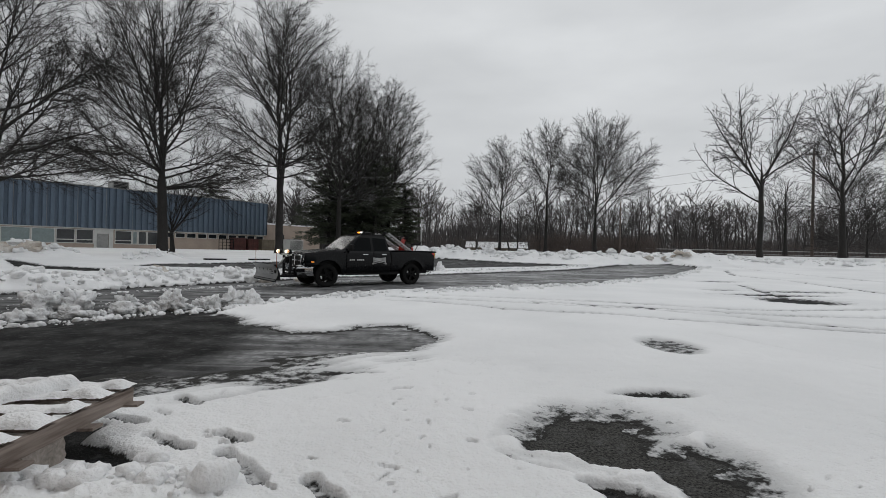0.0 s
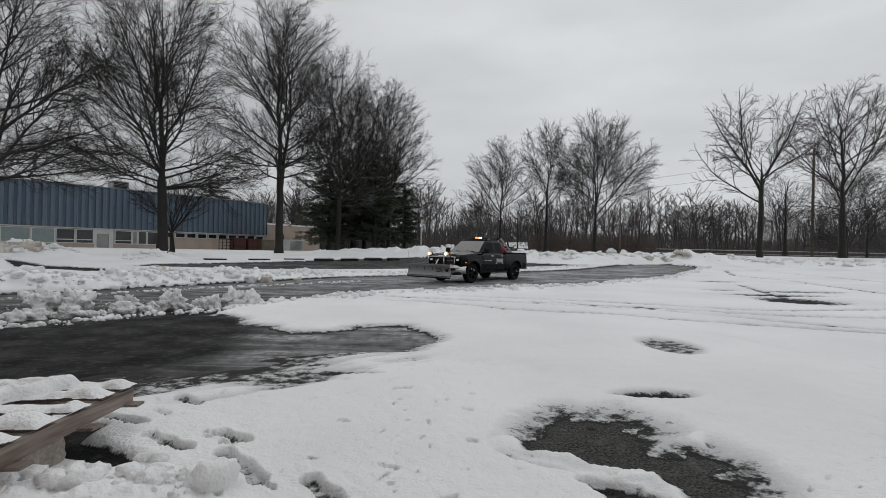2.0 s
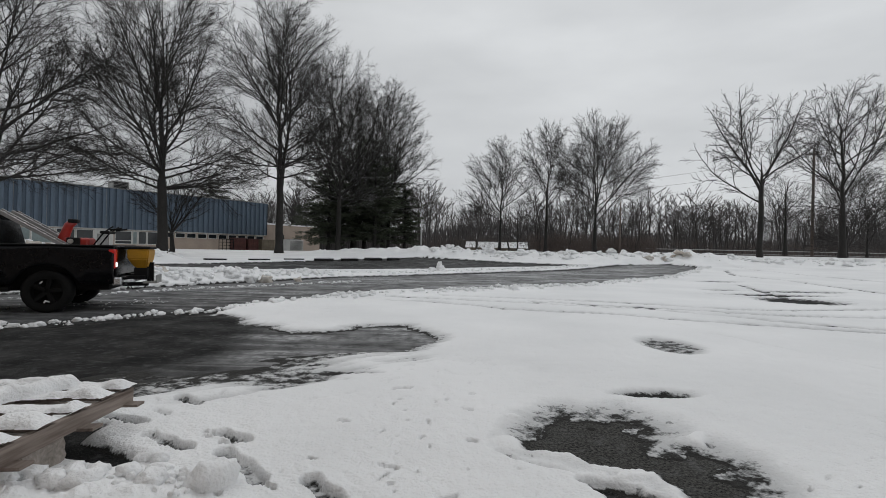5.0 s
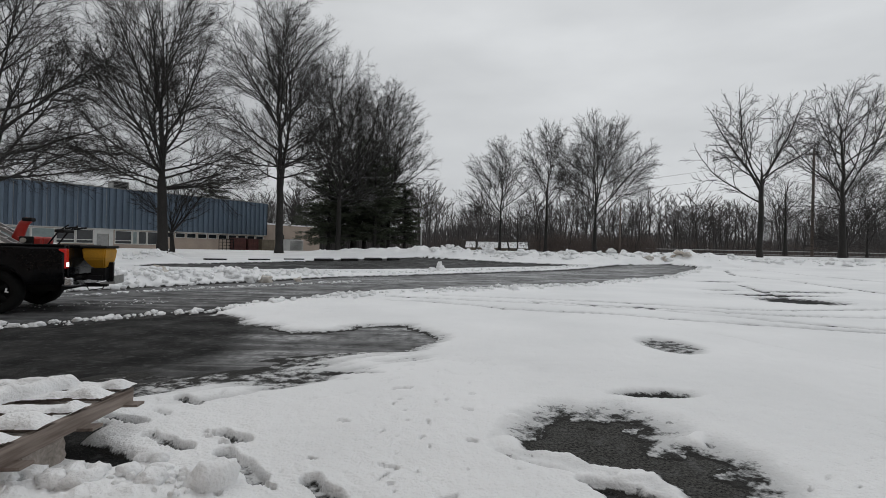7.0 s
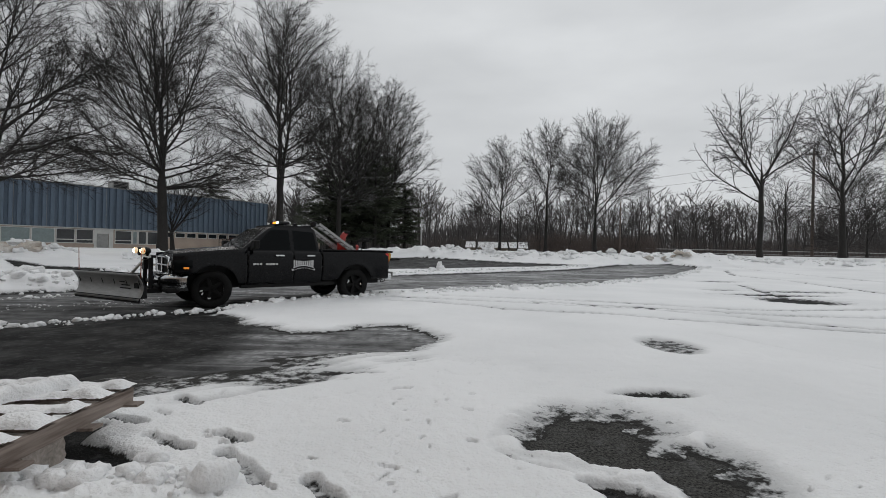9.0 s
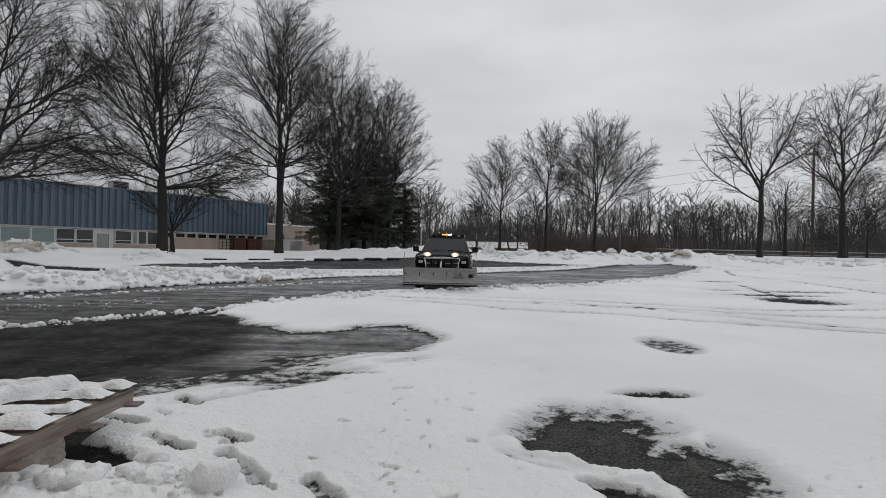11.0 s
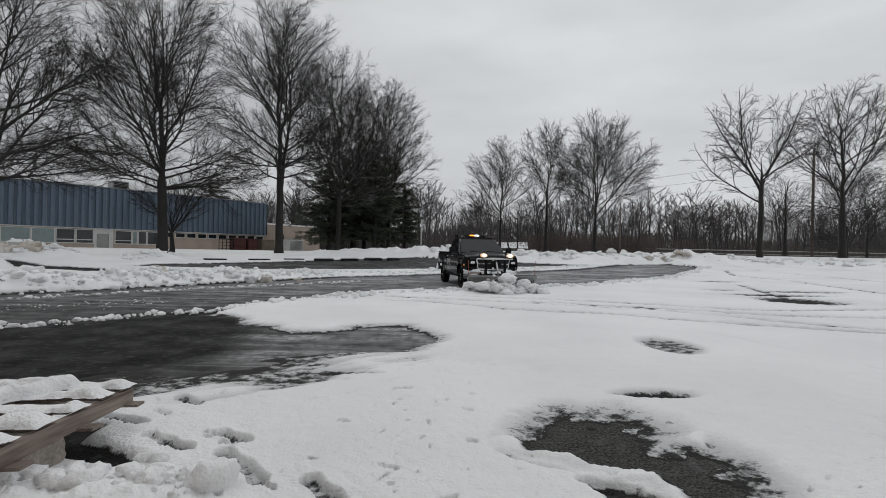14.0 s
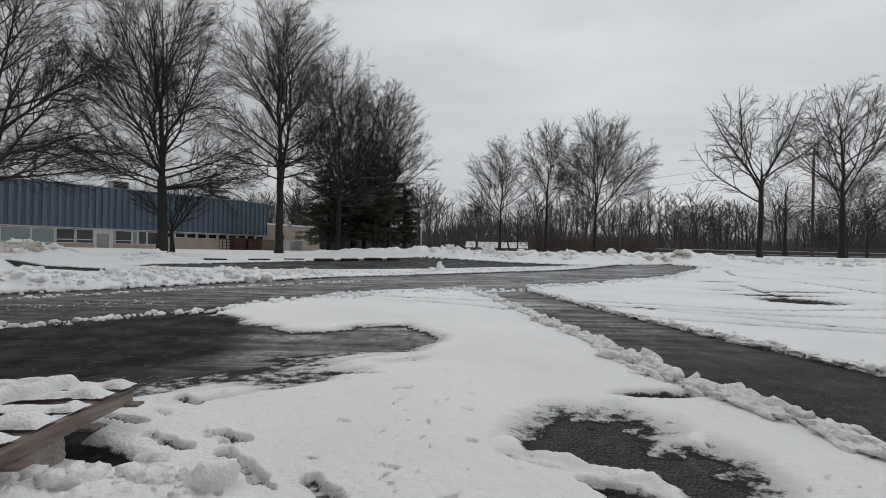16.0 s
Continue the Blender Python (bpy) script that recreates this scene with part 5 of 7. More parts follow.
    for px in np.arange(X0, L - 0.5, 3.0):
        bm = bmesh.new()
        e = min(px + 2.99, L)
        pts, x = [], px
        while x < e - 0.01:
            pts += [(x, -0.10), (min(x + 0.26, e), -0.10), (min(x + 0.32, e), -0.34), (min(x + 0.66, e), -0.34), (min(x + 0.72, e), -0.10)]
            x += 0.747
        lo = [bm.verts.new((p[0], p[1], z0)) for p in pts]
        hi = [bm.verts.new((p[0], p[1], z1)) for p in pts]
        for i in range(len(pts) - 1):
            if pts[i + 1][0] > pts[i][0] - 1e-6:
                bm.faces.new((lo[i], lo[i + 1], hi[i + 1], hi[i]))
        part("siding_panel", bm, BLUE_SIDING, ob)
    part("end_siding", boxes((L, L + 0.1, -0.1, 18, z0, z1)), BLUE_SIDING, ob)
    part("backing", boxes((X0, L, -0.09, 0.3, z0, z1), (L - 0.3, L, 0.3, 18, z0, z1), (X0, X0 + 0.3, 0.3, 18, -0.5, z1), (X0, L, 18, 18.3, -0.5, z1)), GREY_STEEL, ob)
    part("eaves_trim", boxes((X0, L + 0.1, -0.27, 0.3, z1, z1 + 0.12)), GREY_STEEL, ob, "grey metal eaves trim")
    part("roof", boxes((X0, L, 0.3, 18, z1 - 0.3, z1 - 0.1)), ROOF, ob)
    part("base_trim", boxes((X0, L, -0.12, -0.092, z0 - 0.12, z0)), WHITE_PAINT, ob)
    unit = part("roof_unit", boxes((11.6, 13.6, 3.5, 5.5, z1 - 0.1, z1 + 1.5), bevel=0.04), GREY_STEEL, ob, "grey rooftop ventilation unit")
    part("louvre", boxes(*[(11.8, 13.4, 3.44, 3.5, z1 + 0.2 + 0.2 * i, z1 + 0.32 + 0.2 * i) for i in range(6)]), DARK_GRILLE, unit)
    bm = bmesh.new()
    tube(bm, [(L - 1.2, 0.6, z1), (L - 1.2, 0.6, z1 + 1.9)], 0.07, 8)
    part("vent_pipe", bm, GREY_STEEL, ob)
    # lower annex
    an = thing("annex_building", Matrix.Translation((bx, by, 0.7)) @ Matrix.Rotation(turn, 4, 'Z'), "low beige annex with a flat snowy roof", "building")
    AL = 11.5
    part("wall", boxes((0.12, 3.1, 0.8, 1.1, -1, 4.5), (3.1, 4.0, 0.8, 1.1, 2.9, 4.5), (3.1, 4.0, 0.8, 1.1, -1, 1.9), (4.0, 6.2, 0.8, 1.1, -1, 4.5), (6.2, 7.2, 0.8, 1.1, 2.9, 4.5), (7.2, AL, 0.8, 1.1, -1, 4.5),
                       (AL - 0.3, AL, 1.1, 10, -1, 4.5), (0.12, AL, 10, 10.3, -1, 4.5)), BEIGE_BRICK, an, "beige masonry wall")
    part("window", boxes((3.1, 4.0, 0.92, 0.98, 1.9, 2.9)), WINDOW, an)
    part("door", boxes((6.2, 7.2, 0.92, 0.98, -0.4, 2.9)), TAN_STEEL, an, "brown steel door")
    part("roof", boxes((0.0, AL + 0.1, 0.7, 10.3, 4.5, 4.75), bevel=0.03), SNOW, an, "flat roof under a layer of snow")
    # yard things before the annex
    m = Matrix.Translation((bx, by, 0.62)) @ Matrix.Rotation(turn, 4, 'Z')
    ac = thing("air_conditioner", m @ pose(1.9, -4.2, 0), "large grey air conditioning unit with louvred sides", "appliance")
    part("housing", boxes((0, 2.6, 0, 2.0, 0.15, 2.1), bevel=0.05), WHITE_PAINT, ac)
    part("base", boxes((-0.1, 2.7, -0.1, 2.1, -0.3, 0.15)), CONCRETE, ac)
    for i in range(13):
        part("louvre", boxes((0.14 + 0.185 * i, 0.19 + 0.185 * i, -0.035, 0.003, 0.3, 1.95)), DARK_GRILLE, ac)
    part("fan_guard", boxes((0.5, 2.1, 0.4, 1.6, 2.1, 2.18), bevel=0.03), DARK_GRILLE, ac)
    for k, (x, w, h, mt, lb) in enumerate(((-7.2, 1.9, 2.0, RUST, "dull red steel container"), (-4.9, 1.7, 1.95, RUST, "dull red steel container"), (-2.6, 2.2, 1.9, TAN_STEEL, "tan steel utility cabinet"))):
        b = thing("steel_container" if k < 2 else "utility_cabinet", m @ pose(x, -3.4, -0.05), lb, "container", "yard containers")
        part("body", boxes((0, w, 0, 1.4, 0.1, h), bevel=0.03), mt, b)
        part("lid", boxes((-0.06, w + 0.06, -0.06, 1.46, h, h + 0.1), bevel=0.02), mt, b)
        for i in range(3):
            part("rib", boxes((0.15 + i * (w - 0.4) / 2, 0.25 + i * (w - 0.4) / 2, -0.05, 0.003, 0.2, h - 0.1)), mt, b)
        part("skid", boxes((0.05, w - 0.05, 0.1, 0.25, -0.3, 0.1), (0.05, w - 0.05, 1.15, 1.3, -0.3, 0.1)), BLACK_STEEL, b)
    fence = thing("fence", m @ pose(-9.6, -3.6, 0), "short dark rail fence beside the containers", "fence")
    for i in range(5):
        part("post", boxes((i * 0.55, i * 0.55 + 0.07, 0, 0.07, -0.4, 1.9)), BLACK_STEEL, fence)
    for i in range(4):
        part("rail", boxes((0, 2.25, 0.02, 0.05, 0.4 + 0.45 * i, 0.47 + 0.45 * i)), BLACK_STEEL, fence)


build_hall()


def build_yard():
    # wheel stops half under snow
    pts = [(-20.4, 34.6), (-17.5, 35.5), (-14.5, 36.5), (-12.2, 37.9), (-10, 38.8), (-8, 39.7), (-6.2, 41.2), (-4.5, 42)]
    pts = [(a * 0.905, b * 0.905) for a, b in pts]
    for (x, y), (x2, y2) in zip(pts, pts[1:] + [(-2.6, 40.2)]):
        a = math.degrees(math.atan2(y2 - y, x2 - x))
        s = thing("wheel_stop", pose(x, y, float(ground_z(x, y)) + 0.05, 0, 0, a), "concrete wheel stop capped with snow, coloured dark for the shade", "kerb", "wheel stops")
        bm = bmesh.new()
        prism(bm, [(-0.1, -0.05), (0.1, -0.05), (0.07, 0.15), (-0.07, 0.15)], 'x', -0.72, 0.72)
        # the near-black block colour stands in for shade under the snow cap
        part("block", bm, ASPHALT, s)
        bm = bmesh.new()
        tube(bm, [(-0.75, 0.02, 0.165), (-0.4, 0.03, 0.18), (0.4, 0.02, 0.185), (0.75, 0.02, 0.165)], [0.04, 0.075, 0.075, 0.04], 8)
        part("snow_cap", bm, SNOW, s)
    # poles
    def pole(name, x, y, h, r, label, mat, base):
        ob = thing(name, pose(x, y, base), label, "pole")
        bm = bmesh.new()
        tube(bm, [(0, 0, -0.4), (0, 0, h * 0.5), (0.03, 0, h)], [r, r * 0.88, r * 0.75], 10)
        part("shaft", bm, mat, ob)
        return ob
    up = pole("utility_pole", 47.97, 60, 14.2, 0.19, "tall dark wooden utility pole", POLE_WOOD, 1.5)
    part("crossarm", boxes((-1.1, 1.1, -0.06, 0.06, 13.3, 13.45)), POLE_WOOD, up)
    for x in (-0.9, 0.0, 0.9):
        bm = bmesh.new()
        tube(bm, [(x, 0, 13.45), (x, 0, 13.7)], [0.05, 0.03], 8)
        part("insulator", bm, GREY_STEEL, up)
    pole("wooden_post", 17.6, 46, 5.8, 0.085, "thin dark wooden post in the snow", POLE_WOOD, 0.8)
    lp = pole("light_pole", -2.48, 52, 3.7, 0.10, "pale grey steel lot post", GREY_STEEL, 1.0)
    part("cap", boxes((-0.12, 0.12, -0.12, 0.12, 3.7, 3.78), bevel=0.02), GREY_STEEL, lp)
    # overhead wires, sagging
    far = [(-20, 160, 17), (14, 120, 16.2), (47.97, 60, 15.0), (80, 10, 15)]
    for k, dz in enumerate((0.0, -1.5, -3.2)):
        w = thing("overhead_wire", pose(0, 0, 0), "thin dark overhead wire", "wire", "overhead wires")
        bm = bmesh.new()
        pts = []
        for (x, y, z), (x2, y2, z2) in zip(far, far[1:]):
            for i in range(12):
                f = i / 12
                pts.append((x + (x2 - x) * f + 0.5 * k, y + (y2 - y) * f, z + (z2 - z) * f + dz - 3.0 * f * (1 - f)))
        tube(bm, pts, 0.018, 4)
        part("cable", bm, WIRE, w)
    # guard rail / fence by the far road
    fe = thing("rail_fence", pose(0, 0, 0), "low weathered rail fence along the far road", "fence")
    a, b = Vector((22, 84, 1.35)), Vector((100, 84, 1.35))
    for i in range(27):
        p = a.lerp(b, i / 26)
        part("post", boxes((p.x - 0.06, p.x + 0.06, p.y - 0.06, p.y + 0.06, p.z - 0.4, p.z + 1.25)), POLE_WOOD, fe)
    for z in (0.45, 1.1):
        part("rail", boxes((a.x, b.x, a.y - 0.1, a.y - 0.07, a.z + z, a.z + z + 0.13)), GREY_STEEL, fe)
    # shed beyond the field
    sh = thing("shed", pose(11.6, 100, 1.0, 0, 0, -8), "low distant shed under a snowy roof", "building")
    part("wall", boxes((-6.2, 6.2, -2, 2, -0.5, 1.2)), TAN_STEEL, sh)
    bm = bmesh.new()
    prism(bm, [(-2.6, 1.2), (2.6, 1.2), (0, 2.5)], 'x', -6.6, 6.6)
    part("roof", bm, SNOW, sh, "snow-covered pitched roof")


build_yard()


def build_pallet():
    """Old pallets by the lot, loaded with snow."""
    ob = thing("wooden_pallet", pose(-2.24, 2.85, 0.335, -2, 0, 5.7), "weathered wooden pallet loaded with soft snow", "pallet")
    for x in (-0.035, -0.55, -1.06):
        part("stringer", boxes((x, x + 0.04, -0.64, 0.62, -0.105, 0.0), bevel=0.004), WOOD, ob)
    for i, y in enumerate((-0.58, -0.30, -0.03, 0.26, 0.50)):
        part("deck_board", boxes((-1.08, -0.03 + (0.02 if i % 2 else 0.0), y, y + 0.11, 0.002, 0.022), bevel=0.003), WOOD, ob)
    for i, y in enumerate((-0.56, 0.0, 0.49)):
        part("bottom_board", boxes((-1.08, 0.10, y, y + 0.1, -0.112, -0.093), bevel=0.003), WOOD, ob)
    rng = random.Random(9)
    heap = thing("pallet_snow", pose(-2.24, 2.85, 0.358, -2, 0, 5.7), "thick soft snow lying on the pallet boards", "snow")
    nx, ny = 110, 130
    X, Y = np.meshgrid(np.linspace(-1.14, 0.03, nx), np.linspace(-0.66, 0.66, ny))
    wx, wy = X + 0.03 * fbm(X * 6, Y * 6, 301, 3), Y + 0.035 * fbm(X * 4, Y * 4, 305, 3)
    prof = np.zeros_like(X)
    for y in (-0.58, -0.30, -0.03, 0.26, 0.50):
        half = 0.086 + 0.035 * fbm(X * 3 + y * 9, Y * 0 + y, 309, 2)
        prof = np.maximum(prof, np.clip(1 - ((wy - y - 0.055) / half) ** 2, 0, 1))
    thick = prof ** 0.45 * (0.05 + 0.03 * fbm(X * 3, Y * 3, 311, 3)) * sstep(0.035, -0.09, wx + 0.05 * fbm(Y * 5, Y * 0, 315, 2)) * (0.25 + 0.75 * sstep(-0.22, 0.02, fbm(X * 2.6, Y * 2.2, 317, 3)))
    # snow slid across the boards in a slanting ridge, with soft knobs
    for line, wide, high in (([(-0.42, 0.56), (-0.50, 0.40), (-0.58, 0.22), (-0.66, 0.02)], 0.075, 0.10), ([(-0.74, 0.56), (-0.45, 0.56)], 0.055, 0.075), ([(-0.34, 0.30), (-0.10, 0.36)], 0.05, 0.04)):
        d = line_dist(wx, wy, line) / wide
        thick = np.maximum(thick, high * np.sqrt(np.clip(1 - d * d, 0, 1)) * (0.85 + 0.3 * fbm(X * 9, Y * 9, 321, 3)))
    top = np.stack([X, Y, thick + 0.007 * fbm(X * 18, Y * 18, 331, 4)], -1).reshape(-1, 3)
    i = (np.arange(ny - 1)[:, None] * nx + np.arange(nx - 1)[None, :]).ravel()
    quads = np.stack([i, i + 1, i + 1 + nx, i + nx], -1)
    lies = thick.ravel() > 0.003
    part("snow_layer", fast_mesh("snow_layer", top, quads[lies[quads].any(1)]), SNOW, heap)
    blk = thing("concrete_block", pose(-2.42, 2.62, 0.0, 0, 0, 6), "broken concrete block under the pallet", "block")
    bm = bmesh.new()
    box(bm, -0.3, 0.15, -0.12, 0.2, -0.02, 0.215, bevel=0.01)
    bmesh.ops.subdivide_edges(bm, edges=bm.edges[:], cuts=5, use_grid_fill=True)
    for v in bm.verts:
        v.co += Vector((noise.noise(v.co * 9), noise.noise(v.co * 9 + Vector((5, 0, 0))), noise.noise(v.co * 9 + Vector((0, 5, 0))))) * 0.03 + v.co.normalized() * 0.02 * noise.noise(v.co * 25)
    part("block", bm, CONCRETE, blk)
    copy_thing(blk, pose(-2.95, 3.25, 0.0, 0, 0, 80))


build_pallet()


def build_shade_wall():
    """A plain wall added unseen behind the viewer, to shade the near snow."""
    bm = bmesh.new()
    box(bm, -34, 2.4, -2.0, -1.6, -0.3, 9.0)
    box(bm, 2.0, 2.4, -14, -2.0, -0.3, 9.0)
    tagged(part("unseen_shade_wall", bm, BEIGE_BRICK), "plain unseen wall added behind the viewer to shade the near snow", "wall", kind="structure")


build_shade_wall()


# ---- the plough truck ----
ARCH_F, ARCH_R, ARCH_RAD, TYRE = 3.57, 0.0, 0.53, 0.42


def side_y(x, z):
    """Half width of the body at a place on its side."""
    y = 0.90 + 0.10 * math.sin(math.pi * min(1, max(0, (z - 0.30) / 1.25)) ** 0.9)
    if x > 4.0:
        y -= 0.45 * (x - 4.0) ** 1.6
    if x < -0.8:
        y -= 0.12 * (-0.8 - x) ** 1.5
    for c in (ARCH_F, ARCH_R):
        d = math.hypot(x - c, z - TYRE)
        if d < ARCH_RAD + 0.16:
            y += 0.035 * max(0, 1 - (d - ARCH_RAD) / 0.16)
    return y


def side_skin(x0, x1, top, bottom=0.52, rows=9):
    """A bowed body panel with real thickness, cut round the wheel arches (left side)."""
    xs = np.linspace(x0, x1, max(6, int((x1 - x0) / 0.045)))
    outer = []
    for x in xs:
        zb = bottom if x < 4.02 else max(bottom, 0.77)
        for c in (ARCH_F, ARCH_R):
            if abs(x - c) < ARCH_RAD:
                zb = max(zb, TYRE + math.sqrt(ARCH_RAD ** 2 - (x - c) ** 2))
        zt = top(x)
        for j in range(rows):
            z = zb + (zt - zb) * j / (rows - 1)
            outer.append((x, side_y(x, z) - (0.02 if j == rows - 1 else 0), z))
    o = np.array(outer)
    inner = o - np.array([0, 0.045, 0])
    n, nx = len(o), len(xs)
    f = []
    for i in range(nx - 1):
        for j in range(rows - 1):
            a, b, c, d = i * rows + j, (i + 1) * rows + j, (i + 1) * rows + j + 1, i * rows + j + 1
            f += [(d, c, b, a), (a + n, b + n, c + n, d + n)]
        a, b = i * rows, (i + 1) * rows
        f += [(a, b, b + n, a + n), (a + rows - 1 + n, b + rows - 1 + n, b + rows - 1, a + rows - 1)]
    for j in range(rows - 1):
        a = j
        f.append((a + n, a + 1 + n, a + 1, a))
        a = (nx - 1) * rows + j
        f.append((a, a + 1, a + 1 + n, a + n))
    return np.concatenate([o, inner]), np.array(f)


def both_sides(name, v, f, mat, parent, label=""):
    part(name, fast_mesh(name, v, f), mat, parent, label)
    w = v * np.array([1, -1, 1])
    part(name, fast_mesh(name, w, f[:, ::-1]), mat, parent, label)


def mirrored(name, bm, mat, parent, label=""):
    """The part and its mirror image on the other side."""
    other = bm.copy()
    for v in other.verts:
        v.co.y = -v.co.y
    bmesh.ops.reverse_faces(other, faces=other.faces[:])
    return part(name, bm, mat, parent, label), part(name, other, mat, parent, label)


def bed_top(x):
    return 1.338 - 0.008 * x


def build_wheel(parent, x, y):
    """Tyre with shoulders and tread, five-spoke dark rim."""
    w = new("wheel")
    w.parent = parent
    w.matrix_basis = pose(x, y, TYRE)
    s = 1 if y > 0 else -1
    n = 40
    prof = [(0.265, 0.115), (0.30, 0.132), (0.36, 0.138), (0.40, 0.125), (0.418, 0.10), (0.42, 0.0), (0.418, -0.10), (0.40, -0.125), (0.36, -0.138), (0.30, -0.132), (0.265, -0.115)]
    v = []
    for r, yy in prof:
        for i in range(n):
            a = 2 * math.pi * i / n
            rr = r - (0.008 if (i % 2 and r > 0.395) else 0)
            v.append((rr * math.cos(a), yy, rr * math.sin(a)))
    part("tyre", grid_mesh("tyre", v, n, len(prof), wrap=True), RUBBER, w, "black all-terrain tyre")
    bm = bmesh.new()
    rings = []
    for r, yy in ((0.268, 0.118), (0.255, 0.118), (0.245, 0.05), (0.24, -0.11)):
        rings.append([bm.verts.new((r * math.cos(2 * math.pi * i / n), s * yy, r * math.sin(2 * math.pi * i / n))) for i in range(n)])
    for a, b in zip(rings, rings[1:]):
        for i in range(n):
            bm.faces.new((a[i], a[(i + 1) % n], b[(i + 1) % n], b[i]))
    for k in range(5):
        a = 2 * math.pi * k / 5
        box(bm, 0.03, 0.252, -0.035, 0.035, -0.04, 0.04, bevel=0.012, m=Matrix.Rotation(a, 4, 'Y') @ pose(0, s * 0.075, 0))
    box(bm, -0.07, 0.07, s * 0.06 - 0.03, s * 0.06 + 0.03, -0.07, 0.07, bevel=0.03)
    part("rim", bm, RIM, w, "dark five-spoke wheel rim")
    bm = bmesh.new()
    bmesh.ops.create_cone(bm, segments=28, radius1=0.238, radius2=0.238, depth=0.03, cap_ends=True, matrix=Matrix.Translation((0, -s * 0.02, 0)) @ Matrix.Rotation(radians(90), 4, 'X'))
    part("brake_disc", bm, TRIM, w)
    bm = bmesh.new()
    for k in range(5):
        a = 2 * math.pi * (k + 0.5) / 5
        box(bm, -0.008, 0.008, s * 0.09 - 0.008, s * 0.09 + 0.01, -0.008, 0.008, m=Matrix.Translation((0.055 * math.cos(a), 0, 0.055 * math.sin(a))))
    part("lug_nut", bm, CHROME, w)
    rng = random.Random(int(x * 10 + y * 100))
    for k in range(3):
        a = rng.uniform(0, 6.28)
        bm = bmesh.new()
        box(bm, -0.03, 0.03, s * 0.105 - 0.01, s * 0.105 + 0.015, -0.012, 0.012, bevel=0.006, m=Matrix.Translation((0.2 * math.cos(a), 0, 0.2 * math.sin(a))) @ Matrix.Rotation(rng.random() * 6, 4, 'Y'))
        part("packed_snow", bm, SNOW, w)
    return w


def build_truck():
    t = thing("plough_truck", pose(0, 0, 0), "black four-door pickup truck with a steel snow plough and yellow spreader", "truck")
    belt = lambda x: 1.285
    hood_side = lambda x: 1.285 + 0.045 * max(0.0, 1 - (x - 2.855) / 1.5) - 0.085 * max(0, (x - 2.95) / 1.43) ** 1.4
    both_sides("bed_side", *side_skin(-1.10, 0.965, bed_top, 0.56), PAINT, t)
    both_sides("rear_door", *side_skin(0.985, 1.735, belt, 0.50), PAINT, t)
    both_sides("front_door", *side_skin(1.745, 2.845, belt, 0.50), PAINT, t)
    both_sides("fender", *side_skin(2.855, 4.36, hood_side, 0.50), PAINT, t)
    mirrored("rocker_panel", boxes((0.60, 2.98, 0.80, 0.93, 0.42, 0.52), bevel=0.02), TRIM, t)
    # chassis and bed
    part("chassis", boxes((-0.95, 4.1, -0.66, 0.66, 0.42, 0.80), (2.2, 4.25, -0.84, 0.84, 0.78, 1.10), (1.0, 2.3, -0.86, 0.86, 0.52, 1.1)), TRIM, t)
    part("bed_floor", boxes((-1.02, 0.95, -0.86, 0.86, 0.80, 0.86), (0.90, 0.96, -0.9, 0.9, 0.56, 1.33), (-0.5, 0.5, 0.62, 0.88, 0.84, 1.08), (-0.5, 0.5, -0.88, -0.62, 0.84, 1.08)), TRIM, t, "black bed liner")
    mirrored("bed_rail", boxes((-1.09, 0.95, 0.83, 0.96, 1.325, 1.355), bevel=0.012), TRIM, t, "black plastic bed rail cap")
    # hood
    nx, ny = 26, 31
    v = []
    for j in range(ny):
        y = -0.94 + 1.88 * j / (ny - 1)
        for i in range(nx):
            x = 2.93 + 1.45 * i / (nx - 1)
            q = abs(y) / 0.94
            z = 1.297 + 0.050 * max(0.0, 1 - (x - 2.93) / 1.45) - 0.085 * max(0, (x - 2.95) / 1.43) ** 1.4 - 0.07 * q ** 7 + 0.035 * (1 - float(sstep(0.42, 0.60, q))) - 0.16 * max(0, (x - 4.20) / 0.18) ** 2.2
            v.append((x - 0.10 * q ** 3 * max(0, (x - 3.6)), y, z))
    part("hood", grid_mesh("hood", v, nx, ny), PAINT, t, "glossy black bonnet with raised centre")
    part("grille_panel", boxes((4.26, 4.34, -0.84, 0.84, 0.72, 1.13), bevel=0.02), PAINT, t)
    # grille: chrome surround and cross bars over a dark mesh
    g = part("grille", boxes((4.33, 4.36, -0.58, 0.58, 0.76, 1.10)), DARK_GRILLE, t, "black grille")
    bm = bmesh.new()
    tube(bm, [(4.375, -0.60, 1.11), (4.385, -0.3, 1.135), (4.39, 0, 1.14), (4.385, 0.3, 1.135), (4.375, 0.60, 1.11), (4.37, 0.55, 0.78), (4.375, 0, 0.74), (4.37, -0.55, 0.78), (4.375, -0.60, 1.11)], 0.032, 8)
    part("grille_surround", bm, CHROME, g, "chrome grille surround")
    part("grille_bar", boxes((4.365, 4.395, -0.57, 0.57, 0.93, 0.965), (4.365, 4.40, -0.035, 0.035, 0.77, 1.12), bevel=0.01), CHROME, g, "chrome cross bars")
    # head lamps wrap round the corner of the fender
    def corner_shell(s, x0, x1, y_in, z0, z1, lift):
        path = [(x, side_y(x, 0.95) + lift) for x in np.linspace(x0, min(x1, 4.33), 8)]
        if y_in is not None:
            path += [(4.365 + lift, y) for y in np.linspace(0.88, y_in, 5)]
        zs = [z0, z0 + 0.015, (z0 + z1) / 2, z1 - 0.015, z1]
        v = [(px - (0.02 if j in (0, 4) else 0), s * (py - (0.02 if j in (0, 4) else 0)), z) for j, z in enumerate(zs) for px, py in path]
